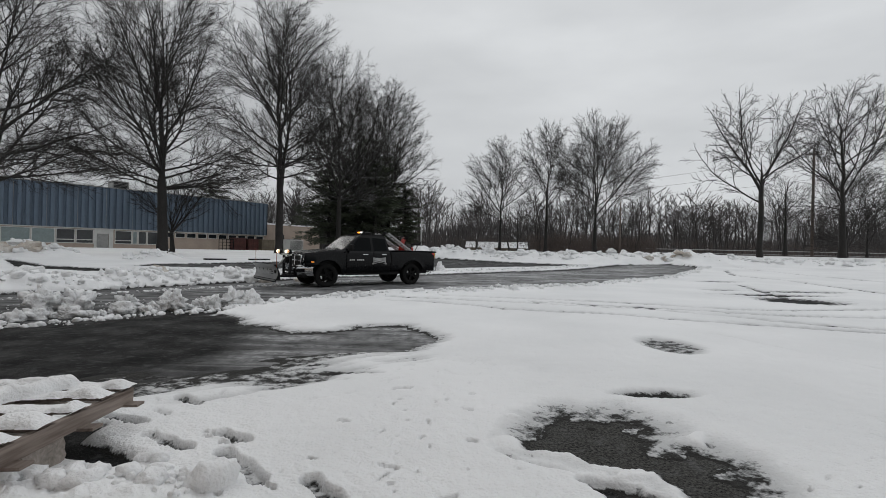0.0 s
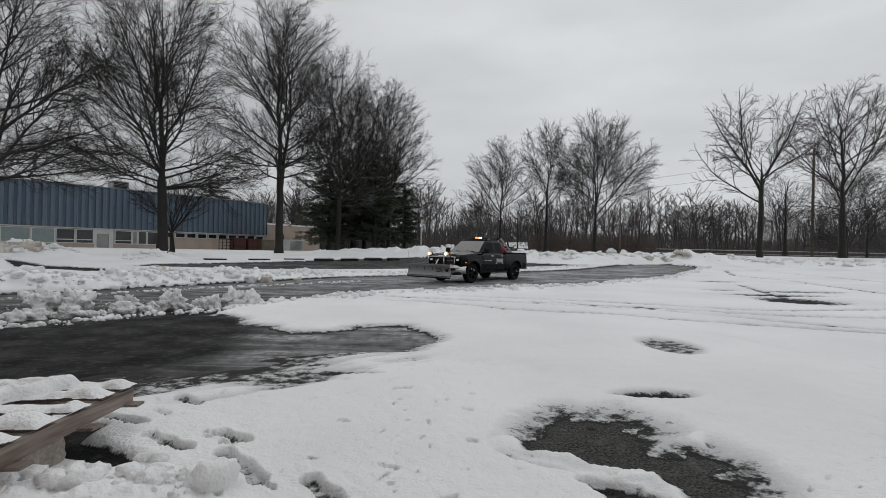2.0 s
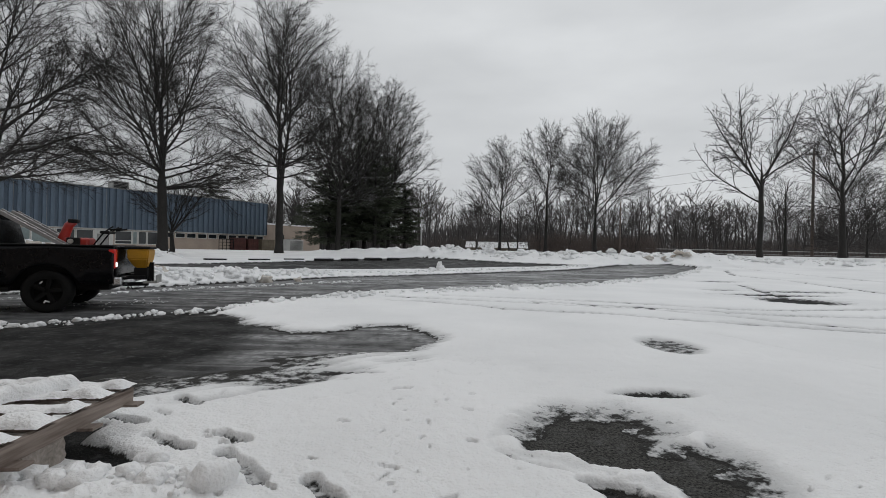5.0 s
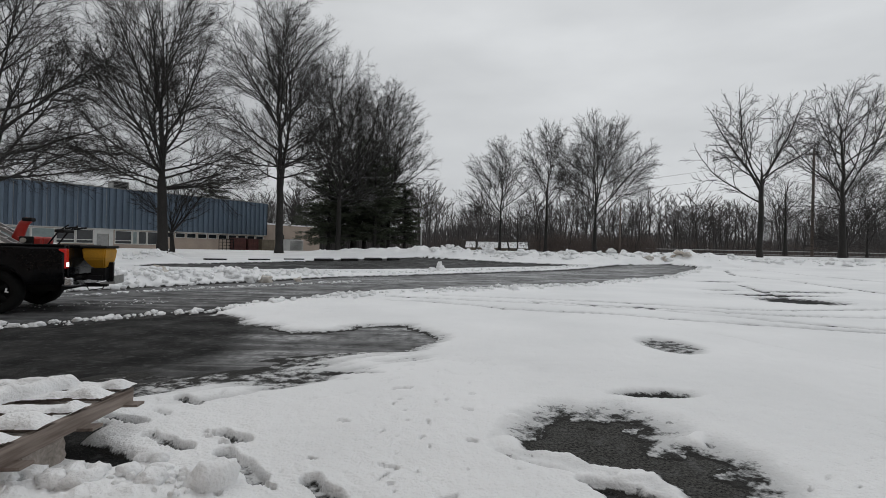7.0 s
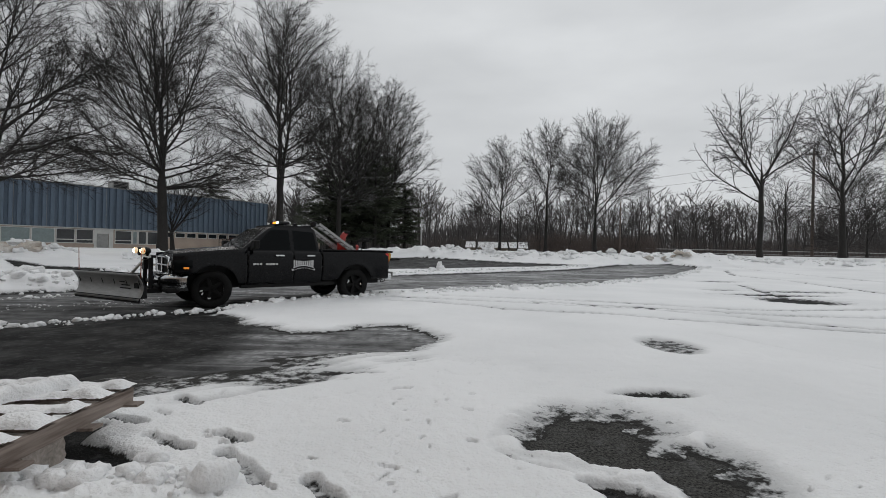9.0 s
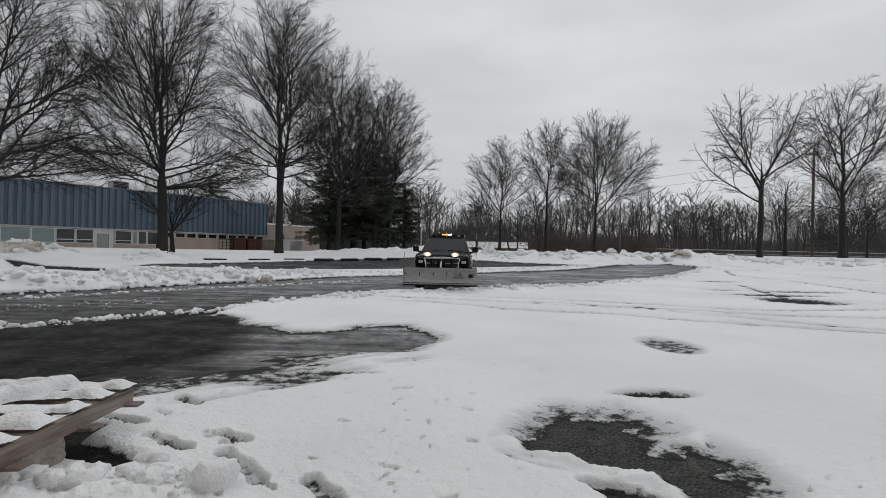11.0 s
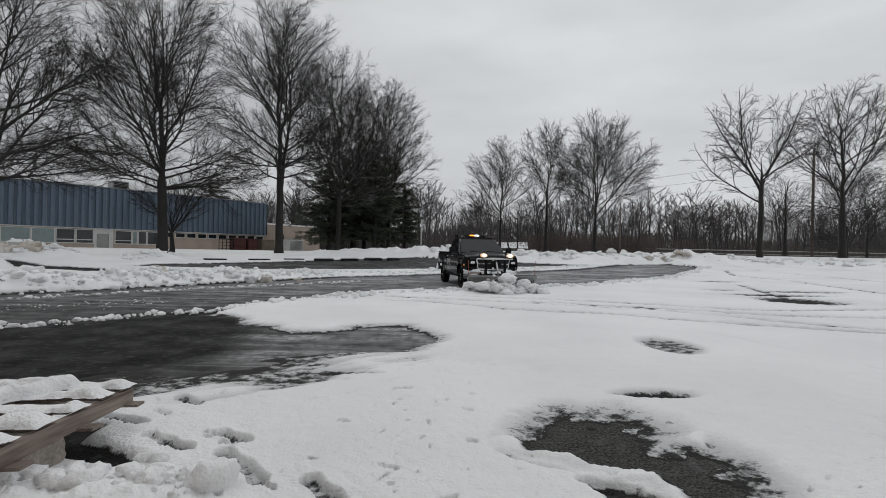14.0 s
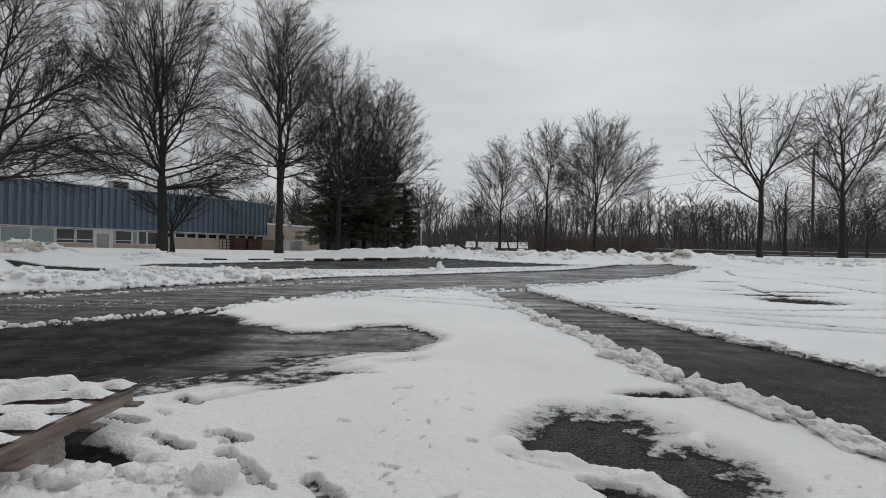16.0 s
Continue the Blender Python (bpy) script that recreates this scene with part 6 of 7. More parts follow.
        return grid_mesh("shell", v, len(path), 5)
    for s in (1, -1):
        h = part("headlight", corner_shell(s, 4.0, 4.34, 0.62, 0.84, 1.07, 0.006), GLASS, t, "dark wraparound headlight")
        part("reflector", boxes((4.34, 4.385, min(s * 0.66, s * 0.82), max(s * 0.66, s * 0.82), 0.94, 1.04), bevel=0.015), CHROME, h)
        part("turn_signal", corner_shell(s, 4.07, 4.17, None, 0.865, 0.93, 0.012), AMBER_LENS, h, "lit amber turn signal")
    # bumpers
    bm = bmesh.new()
    n = 17
    ring = []
    for k in range(n):
        y = -1.0 + 2.0 * k / (n - 1)
        x = 4.54 - 0.46 * abs(y) ** 3.4
        ring.append([bm.verts.new((x + dx, y * (1.0 if abs(y) < 0.99 else 1.0), z)) for dx, z in ((-0.12, 0.40), (-0.01, 0.42), (0.03, 0.52), (0.03, 0.66), (0.0, 0.76), (-0.14, 0.775))])
    for a, b in zip(ring, ring[1:]):
        for i in range(5):
            f = bm.faces.new((a[i], a[i + 1], b[i + 1], b[i]))
            f.smooth = True
    bmesh.ops.recalc_face_normals(bm, faces=bm.faces[:])
    fb = part("front_bumper", bm, CHROME, t, "chrome front bumper")
    part("air_dam", boxes((4.2, 4.46, -0.85, 0.85, 0.36, 0.47), bevel=0.03), TRIM, t)
    part("bumper_insert", boxes((4.50, 4.535, -0.52, 0.52, 0.53, 0.66), bevel=0.015), TRIM, fb)
    rb = part("rear_bumper", boxes((-1.24, -1.06, -0.94, -0.36, 0.52, 0.70), (-1.22, -1.06, -0.36, 0.36, 0.50, 0.64), (-1.24, -1.06, 0.36, 0.94, 0.52, 0.70), bevel=0.03), CHROME, t, "chrome rear bumper")
    part("tailgate", boxes((-1.115, -1.06, -0.80, 0.80, 0.72, 1.345), bevel=0.02), PAINT, t)
    for s in (1, -1):
        tl = part("tail_light", boxes((-1.125, -0.99, min(s * 0.80, s * 0.955), max(s * 0.80, s * 0.955), 0.88, 1.27), bevel=0.02), RED_LENS, t, "red tail light")
        part("reversing_light", boxes((-1.135, -1.11, min(s * 0.82, s * 0.925), max(s * 0.82, s * 0.925), 0.91, 1.0), bevel=0.01), WHITE_LENS, tl)
    # greenhouse
    def ring_at(z):
        f = (z - 1.22) / (1.93 - 1.22)
        xf, xr, w = 3.10 - 0.90 * min(f, 0.93) - (0.14 if f > 0.93 else 0), 0.975 + 0.10 * f + (0.06 if f > 0.93 else 0), 0.945 - 0.235 * min(f, 0.93) - (0.05 if f > 0.93 else 0)
        r = 0.08
        pts = []
        for cx, cy, a0 in ((xf - r, w - r, 0), (xr + r, w - r, 90), (xr + r, -w + r, 180), (xf - r, -w + r, 270)):
            for k in range(5):
                a = radians(a0 + 22.5 * k)
                pts.append((cx + r * math.cos(a), cy + r * math.sin(a), z))
        return pts
    zs = [1.20, 1.36, 1.52, 1.68, 1.84, 1.895, 1.935]
    v = [p for z in zs for p in ring_at(z)]
    me_v = np.array(v)
    f = []
    for i in range(len(zs) - 1):
        for j in range(20):
            f.append((i * 20 + j, i * 20 + (j + 1) % 20, (i + 1) * 20 + (j + 1) % 20, (i + 1) * 20 + j))
    me = fast_mesh("cab", me_v, np.array(f))
    part("cab", me, PAINT, t)
    nxr, nyr = 12, 13
    top = np.array(ring_at(1.935))
    x0, x1, w = top[:, 0].min() + 0.0, top[:, 0].max(), top[:, 1].max()
    v = [(x0 + (x1 - x0) * i / (nxr - 1), -w + 2 * w * j / (nyr - 1), 1.933 + 0.035 * (1 - (2 * j / (nyr - 1) - 1) ** 2) * math.sin(math.pi * (0.08 + 0.84 * i / (nxr - 1)))) for j in range(nyr) for i in range(nxr)]
    part("roof", grid_mesh("roof", v, nxr, nyr), PAINT, t)

    def pane(name, quad, lift, label):
        """A slab of dark glass over a quad."""
        q = [Vector(p) for p in quad]
        nrm = (q[1] - q[0]).cross(q[3] - q[0]).normalized() * lift
        bm = bmesh.new()
        lo, hi = [bm.verts.new(p - nrm * 0.3) for p in q], [bm.verts.new(p + nrm) for p in q]
        k = len(q)
        bm.faces.new(hi), bm.faces.new(lo[::-1])
        for i in range(k):
            bm.faces.new((lo[i], lo[(i + 1) % k], hi[(i + 1) % k], hi[i]))
        bmesh.ops.recalc_face_normals(bm, faces=bm.faces[:])
        return part(name, bm, SCREEN if name == "windshield" else GLASS, t, label)

    def on_side(x, z, s):
        f = (z - 1.22) / 0.71
        return (x, s * (0.945 - 0.235 * f), z)
    for s in (1, -1):
        o = 1 if s > 0 else -1
        fr = [on_side(2.74, 1.315, s), on_side(1.80, 1.315, s), on_side(1.80, 1.81, s), on_side(2.25, 1.81, s)]
        rr = [on_side(1.70, 1.315, s), on_side(1.10, 1.315, s), on_side(1.15, 1.78, s), on_side(1.70, 1.81, s)]
        for nm, q in (("door_window", fr), ("rear_window", rr)):
            pane(nm, q if s < 0 else q[::-1], 0.008 * -1 if False else 0.008, "dark tinted side window")

    def on_front(y, z):
        return (3.10 - 0.90 * (z - 1.22) / 0.71, y, z)
    pane("windshield", [on_front(0.82, 1.345), on_front(0.68, 1.84), on_front(-0.68, 1.84), on_front(-0.82, 1.345)], 0.008, "dark windshield reflecting the sky")
    for y0 in (0.55, -0.05):
        bm = bmesh.new()
        tube(bm, [(2.97, y0 + 0.1, 1.365), (2.945, y0 - 0.2, 1.385), (2.92, y0 - 0.42, 1.405)], 0.012, 6)
        part("wiper", bm, TRIM, t)
    part("cowl", boxes((2.86, 3.02, -0.86, 0.86, 1.22, 1.345), bevel=0.02), TRIM, t)
    for s in (1, -1):
        bm = bmesh.new()
        box(bm, 2.66, 2.80, min(s * 1.02, s * 1.24), max(s * 1.02, s * 1.24), 1.33, 1.54, bevel=0.035)
        box(bm, 2.70, 2.78, min(s * 0.90, s * 1.05), max(s * 0.90, s * 1.05), 1.30, 1.37, bevel=0.015)
        part("side_mirror", bm, TRIM, t, "black side mirror")
        for x in (2.10, 1.30):
            part("door_handle", boxes((x - 0.11, x + 0.11, min(s * 0.985, s * 1.025), max(s * 0.985, s * 1.025), 1.165, 1.205), bevel=0.012), CHROME, t, "chrome door handle")
        # model lettering and door emblem as plain shapes
        for k in range(8):
            if k == 3:
                continue
            x = 2.70 - 0.075 * k if s > 0 else 2.18 + 0.075 * k
            y = side_y(x, 0.98)
            part("letter_bar", boxes((x - 0.03, x + 0.03, min(s * (y - 0.003), s * (y + 0.006)), max(s * (y - 0.003), s * (y + 0.006)), 0.955, 1.0)), WHITE_VINYL, t)
        em = bmesh.new()
        for k in range(11):
            u = (k - 5) / 5
            x = 1.49 - s * 0.0 + u * 0.245
            h = 0.062 + 0.028 * u * u
            zc = 0.985 + 0.005 * (1 - u * u)
            y = side_y(x, zc)
            box(em, x - 0.0165, x + 0.0165, min(s * (y - 0.004), s * (y + 0.006)), max(s * (y - 0.004), s * (y + 0.006)), zc - h, zc + h)
            zr = 0.885 + 0.05 * (1 - u * u)
            y = side_y(x, zr)
            box(em, x - 0.0245, x + 0.0245, min(s * (y - 0.004), s * (y + 0.005)), max(s * (y - 0.004), s * (y + 0.005)), zr - 0.006, zr + 0.014)
            box(em, x - 0.0245, x + 0.0245, min(s * (y - 0.004), s * (y + 0.005)), max(s * (y - 0.004), s * (y + 0.005)), zr - 0.06, zr - 0.048)
        for u in (-1, 1):
            x = 1.49 + u * 0.285
            y = side_y(x, 0.86)
            box(em, x - 0.022, x + 0.022, min(s * (y - 0.004), s * (y + 0.006)), max(s * (y - 0.004), s * (y + 0.006)), 0.815, 0.86)
        part("door_emblem", em, WHITE_VINYL, t, "white arched emblem on the rear door")
    # light bar on the roof
    lb = part("light_bar", boxes((1.60, 1.84, -0.42, 0.42, 1.975, 2.0), bevel=0.008), BLACK_STEEL, t, "low warning light bar")
    part("white_flasher", boxes((1.62, 1.83, 0.02, 0.17, 2.0, 2.05), bevel=0.012), FLASH_WHITE, lb)
    part("amber_flasher", boxes((1.62, 1.83, -0.20, -0.03, 2.0, 2.05), bevel=0.012), FLASH_AMBER, lb)
    part("clear_lens", boxes((1.62, 1.83, 0.19, 0.40, 2.0, 2.05), bevel=0.012), SCREEN, lb)
    part("clear_lens", boxes((1.62, 1.83, -0.40, -0.22, 2.0, 2.05), bevel=0.012), SCREEN, lb)
    part("antenna_bracket", boxes((1.02, 1.10, -0.55, 0.55, 1.93, 1.97)), BLACK_STEEL, t)
    mirrored("work_light", boxes((1.0, 1.1, 0.52, 0.66, 1.96, 2.06), bevel=0.02), BLACK_STEEL, t)
    # spreader on the tailgate
    sp = part("salt_spreader", boxes((-1.64, -1.52, -0.05, 0.05, 0.55, 0.98), (-1.52, -1.06, -0.30, -0.22, 0.62, 0.70), (-1.52, -1.06, 0.22, 0.30, 0.62, 0.70), (-1.56, -1.30, -0.24, 0.24, 0.60, 0.86), (-1.54, -1.06, -0.06, 0.06, 0.45, 0.53), bevel=0.008), BLACK_STEEL, t, "salt spreader with yellow hopper")
    bm = bmesh.new()
    lo = [bm.verts.new(p) for p in ((-1.54, -0.22, 0.86), (-1.32, -0.22, 0.86), (-1.32, 0.22, 0.86), (-1.54, 0.22, 0.86))]
    mid = [bm.verts.new(p) for p in ((-1.59, -0.30, 1.06), (-1.20, -0.30, 1.06), (-1.20, 0.38, 1.06), (-1.59, 0.38, 1.06))]
    hi = [bm.verts.new(p) for p in ((-1.61, -0.32, 1.28), (-1.18, -0.32, 1.28), (-1.18, 0.40, 1.28), (-1.61, 0.40, 1.28))]
    for a, b in ((lo, mid), (mid, hi)):
        for i in range(4):
            bm.faces.new((a[i], a[(i + 1) % 4], b[(i + 1) % 4], b[i]))
    bm.faces.new(lo[::-1]), bm.faces.new(hi)
    bmesh.ops.bevel(bm, geom=bm.edges[:], offset=0.025, segments=2, affect='EDGES')
    part("hopper", bm, YELLOW, sp, "yellow plastic hopper")
    part("lid", boxes((-1.64, -1.15, -0.35, 0.43, 1.28, 1.34), bevel=0.025), TRIM, sp, "black hopper lid")
    part("deflector", boxes((-1.74, -1.48, -0.28, 0.28, 0.52, 0.56), (-1.75, -1.73, -0.28, 0.28, 0.52, 0.70)), GREY_STEEL, sp)
    bm = bmesh.new()
    tube(bm, [(-1.2, 0.35, 0.6), (-1.3, 0.3, 0.40), (-1.5, 0.2, 0.42), (-1.6, 0.1, 0.6)], 0.012, 6)
    part("cable", bm, TRIM, sp)
    # plough mount: tower, push frame and lamps
    mount = part("plow_mount", boxes((4.62, 4.70, 0.30, 0.38, 0.35, 1.16), (4.62, 4.70, -0.38, -0.30, 0.35, 1.16), (4.60, 4.70, -0.56, 0.56, 1.10, 1.16), (4.45, 4.72, -0.40, 0.40, 0.34, 0.44), (4.50, 4.66, -0.36, 0.36, 0.55, 0.62), bevel=0.01), BLACK_STEEL, t, "black steel plough mount")
    bm = bmesh.new()
    tube(bm, [(4.64, 0.02, 1.06), (4.80, 0.0, 0.98), (5.05, -0.02, 0.62)], [0.035, 0.03, 0.03], 8)
    part("lift_ram", bm, ALU, mount, "bright hydraulic lift ram")
    part("pump_box", boxes((4.60, 4.76, -0.14, 0.14, 0.84, 1.06), bevel=0.02), BLACK_STEEL, mount)
    part("top_bar", boxes((4.70, 4.735, -0.60, 0.60, 1.105, 1.155), bevel=0.008), ALU, mount, "pale light-bar of the plough")
    for s in (1, -1):
        bm = bmesh.new()
        bmesh.ops.create_uvsphere(bm, u_segments=18, v_segments=10, radius=1.0, matrix=Matrix.Translation((4.77, s * 0.47, 1.25)) @ Matrix.Diagonal((0.09, 0.145, 0.08, 1)))
        box(bm, 4.72, 4.78, s * 0.47 - 0.02, s * 0.47 + 0.02, 1.14, 1.19)
        for f in bm.faces:
            f.smooth = True
        lamp = part("plow_light", bm, BLACK_STEEL, t, "auxiliary plough headlight")
        bm = bmesh.new()
        bmesh.ops.create_uvsphere(bm, u_segments=18, v_segments=10, radius=1.0, matrix=Matrix.Translation((4.795, s * 0.47, 1.25)) @ Matrix.Diagonal((0.082, 0.135, 0.072, 1)))
        for f in bm.faces:
            f.smooth = True
        part("lens", bm, LIT_LENS, lamp, "oval lamp reflector with a glow of its own for glare")
        bm = bmesh.new()
        bmesh.ops.create_uvsphere(bm, u_segments=12, v_segments=8, radius=0.062, matrix=Matrix.Translation((4.855, s * 0.46, 1.25)) @ Matrix.Diagonal((0.5, 1, 0.8, 1)))
        part("bulb", bm, HEAD_LAMP, lamp, "lit lamp")
        part("amber_marker", boxes((4.76, 4.835, s * 0.47 + s * 0.115 - 0.012, s * 0.47 + s * 0.115 + 0.012, 1.225, 1.275), bevel=0.006), AMBER_LENS, lamp)
    # blade, hung on its own pivot
    bl = new("plow_blade")
    bl.parent = t
    bl["label"] = "curved grey steel plough blade"
    W, n, m = 1.19, 25, 9
    v = []
    for side in (0, 1):
        for j in range(m):
            a = j / (m - 1)
            bow = 0.20 * (a - 0.45) ** 2 * 2.4 - 0.02
            z = 0.06 + 0.68 * a
            for i in range(n):
                y = -W + 2 * W * i / (n - 1)
                v.append((0.30 + bow - (0.012 if side else 0), y, z))
    v = np.array(v)
    q = m * n
    f = []
    for j in range(m - 1):
        for i in range(n - 1):
            a = j * n + i
            f += [(a, a + 1, a + 1 + n, a + n), (a + n + q, a + 1 + n + q, a + 1 + q, a + q)]
    for j in range(m - 1):
        f += [(j * n + n, j * n + n + q, j * n + q, j * n), (j * n + n - 1, j * n + n - 1 + q, j * n + 2 * n - 1 + q, j * n + 2 * n - 1)]
    for i in range(n - 1):
        f += [(i + q, i + 1 + q, i + 1, i), (q - n + i, q - n + i + 1, 2 * q - n + i + 1, 2 * q - n + i)]
    part("moldboard", fast_mesh("moldboard", v, np.array(f)), STEEL, bl, "curved scratched grey steel moldboard")
    part("back_sheet", fast_mesh("back_sheet", v * np.array([1, 0.995, 0.99]) - np.array([0.016, 0, -0.004]), np.array(f)), BLACK_STEEL, bl, "black painted back of the moldboard")
    part("cutting_edge", boxes((0.33, 0.352, -W - 0.01, W + 0.01, 0.0, 0.13), bevel=0.003), BLACK_STEEL, bl)
    for y in (-1.1, -0.66, -0.22, 0.22, 0.66, 1.1):
        bm = bmesh.new()
        prism(bm, [(0.15, 0.10), (0.29, 0.10), (0.27, 0.36), (0.36, 0.72), (0.28, 0.72), (0.17, 0.36)], 'y', y - 0.012, y + 0.012)
        part("rib", bm, BLACK_STEEL, bl)
    part("back_beam", boxes((0.12, 0.24, -0.95, 0.95, 0.10, 0.20), (0.18, 0.25, -1.1, 1.1, 0.36, 0.42), bevel=0.01), BLACK_STEEL, bl)
    bm = bmesh.new()
    tube(bm, [(-0.55, 0.34, 0.16), (0.12, 0.10, 0.18)], 0.04, 8)
    tube(bm, [(-0.55, -0.34, 0.16), (0.12, -0.10, 0.18)], 0.04, 8)
    tube(bm, [(-0.25, 0.3, 0.22), (0.18, 0.7, 0.22)], 0.03, 8)
    tube(bm, [(-0.25, -0.3, 0.22), (0.18, -0.7, 0.22)], 0.03, 8)
    part("push_frame", bm, BLACK_STEEL, bl)
    part("top_lip", boxes((0.33, 0.385, -W, W, 0.735, 0.755), bevel=0.005), BLACK_STEEL, bl)
    for k, z in enumerate((0.33, 0.41, 0.49)):
        y0 = 0.42 + 0.05 * (k % 2)
        bx = 0.30 + 0.48 * ((z - 0.06) / 0.68 - 0.45) ** 2 - 0.02
        part("decal_bar", boxes((bx - 0.005, bx + 0.012, y0, y0 + 0.36 - 0.08 * k, z, z + 0.03)), TRIM, bl)
    part("decal_mark", boxes((0.268, 0.300, 0.92, 1.06, 0.36, 0.56)), TRIM, bl)
    for ob in bl.children:
        ob.data.transform(Matrix.Diagonal((1, 1, 0.79, 1)))
    for s in (1, -1):
        bm = bmesh.new()
        tube(bm, [(0.30, s * (W - 0.05), 0.45), (0.31, s * (W - 0.03), 1.08)], [0.010, 0.006], 6)
        part("marker_rod", bm, ORANGE, bl, "thin orange marker rod")
    wheels = [build_wheel(t, ARCH_F, 0.835), build_wheel(t, ARCH_F, -0.835), build_wheel(t, ARCH_R, 0.835), build_wheel(t, ARCH_R, -0.835)]
    return t, bl, wheels


def build_cargo():
    """Snow blower and loading ramps that ride in the bed."""
    sb = thing("snow_blower", pose(0, 0, 0), "red walk-behind snow blower standing in the truck bed", "snow blower")
    bm = bmesh.new()
    tube(bm, [(0.0, 0.15, 1.05), (0.0, 0.15, 1.48), (-0.09, 0.15, 1.76), (-0.18, 0.15, 1.85)], [0.10, 0.10, 0.085, 0.075], 10)
    part("chute", bm, RED, sb, "red discharge chute")
    part("chute_cap", boxes((-0.26, -0.09, 0.06, 0.24, 1.81, 1.89), bevel=0.02), TRIM, sb)
    part("auger_housing", boxes((0.02, 0.45, -0.30, 0.42, 0.87, 1.30), bevel=0.05), RED, sb)
    part("engine", boxes((-0.50, -0.05, -0.15, 0.35, 1.10, 1.50), bevel=0.05), RED, sb)
    part("engine_cover", boxes((-0.36, -0.12, 0.35, 0.40, 1.30, 1.50), bevel=0.02), TRIM, sb)
    bm = bmesh.new()
    bmesh.ops.create_cone(bm, segments=14, radius1=0.05, radius2=0.05, depth=0.04, cap_ends=True, matrix=Matrix.Translation((-0.2, 0.41, 1.42)) @ Matrix.Rotation(radians(90), 4, 'X'))
    part("starter", bm, ALU, sb)
    for y in (-0.12, 0.32):
        bm = bmesh.new()
        tube(bm, [(-0.45, y, 1.15), (-0.75, y, 1.62), (-0.92, y, 1.76)], 0.016, 8)
        part("handlebar", bm, BLACK_STEEL, sb)
        bm = bmesh.new()
        tube(bm, [(-0.86, y, 1.68), (-1.08, y, 1.72)], 0.02, 8)
        part("grip", bm, TRIM, sb)
    part("control_panel", boxes((-0.86, -0.68, -0.14, 0.34, 1.60, 1.66), bevel=0.015), TRIM, sb)
    for y in (-0.22, 0.40):
        bm = bmesh.new()
        bmesh.ops.create_cone(bm, segments=18, radius1=0.17, radius2=0.17, depth=0.12, cap_ends=True, matrix=Matrix.Translation((-0.3, y, 1.03)) @ Matrix.Rotation(radians(90), 4, 'X'))
        part("wheel", bm, RUBBER, sb)
    rp = thing("loading_ramp", pose(0, 0, 0), "aluminium loading ramp leaning on the cab", "ramp", "loading ramps")
    for dy in (0.0, 0.26):
        bm = bmesh.new()
        box(bm, -0.75, 0.75, -0.02, 0.02, -0.035, 0.035, bevel=0.006, m=pose(0.30, 0.42 + dy, 1.62, 0, -32, 0))
        part("side_rail", bm, DULL_ALU, rp)
    for k in range(8):
        bm = bmesh.new()
        box(bm, -0.02, 0.02, 0.02, 0.24, -0.012, 0.012, m=pose(0.30, 0.42, 1.62, 0, -32, 0) @ pose(-0.68 + 0.19 * k, 0, 0))
        part("rung", bm, DULL_ALU, rp)
    rp2 = copy_thing(rp, pose(0.02, -0.75, 0))
    return sb, rp, rp2


TRUCK, BLADE, WHEELS = build_truck()
CARGO = build_cargo()


# ---- movement ----
# seconds, place of the rear axle on the ground, heading
TRUCK_KEYS = [(0.0, -1.83, 19.21, 217.8), (0.4, 0.53, 21.47, 223.9), (0.7, 1.95, 22.8, 227.5), (1.0, 2.72, 23.45, 229.7), (1.5, 2.94, 23.55, 230.6), (2.1, 2.83, 23.52, 230.2), (2.5, 2.01, 22.87, 231.5),
              (3.0, 0.22, 20.66, 237.1), (3.5, -1.82, 16.61, 241.0), (4.0, -4.17, 13.10, 226.6), (4.2, -5.03, 11.94, 219.9), (4.6, -6.9, 10.6, 209), (5.1, -8.3, 9.85, 201), (5.6, -8.77, 9.6, 198.6),
              (7.0, -8.77, 9.61, 198.6), (7.5, -8.24, 9.90, 197.3), (7.8, -7.32, 10.25, 198.5), (8.0, -6.60, 10.65, 201.0), (8.2, -5.89, 11.08, 205.5), (8.5, -4.60, 11.80, 211.5), (9.0, -3.03, 13.30, 221.6),
              (9.2, -2.47, 13.87, 225.6), (9.8, -1.1, 16.0, 240), (10.5, -0.05, 18.7, 258), (11.0, 0.28, 20.3, 266), (11.5, 0.36, 21.9, 270.5), (12.0, 0.32, 23.68, 273), (12.5, 0.28, 24.27, 273.9),
              (13.0, 0.28, 24.33, 273.9), (13.5, 0.37, 23.33, 276.5), (14.0, 0.94, 20.58, 281), (14.3, 1.44, 17.98, 282.5), (14.5, 1.89, 15.93, 282.4), (14.7, 2.35, 13.72, 282.3), (14.9, 2.80, 11.62, 282.2),
              (15.1, 3.20, 9.48, 281.8), (15.3, 3.54, 7.44, 281), (15.5, 3.82, 5.4, 280.2), (15.6, 3.98, 4.38, 280), (15.8, 4.32, 2.4, 280), (16.0, 4.66, 0.4, 280)]
# seconds, height and swing of the blade
BLADE_KEYS = [(0.0, 0.24, 0), (2.4, 0.24, 0), (2.9, 0.02, 0), (3.1, 0.02, -4), (3.5, 0.02, -25), (4.3, 0.02, -25), (6.6, 0.02, -25), (6.9, 0.24, -20), (8.3, 0.24, 12), (8.7, 0.22, 22), (9.3, 0.22, 20),
              (10.6, 0.24, 4), (13.2, 0.24, 0), (13.5, 0.02, 0), (14.2, 0.02, 0), (14.8, 0.02, -6), (16.0, 0.02, -6)]
BLADE_X = 5.10


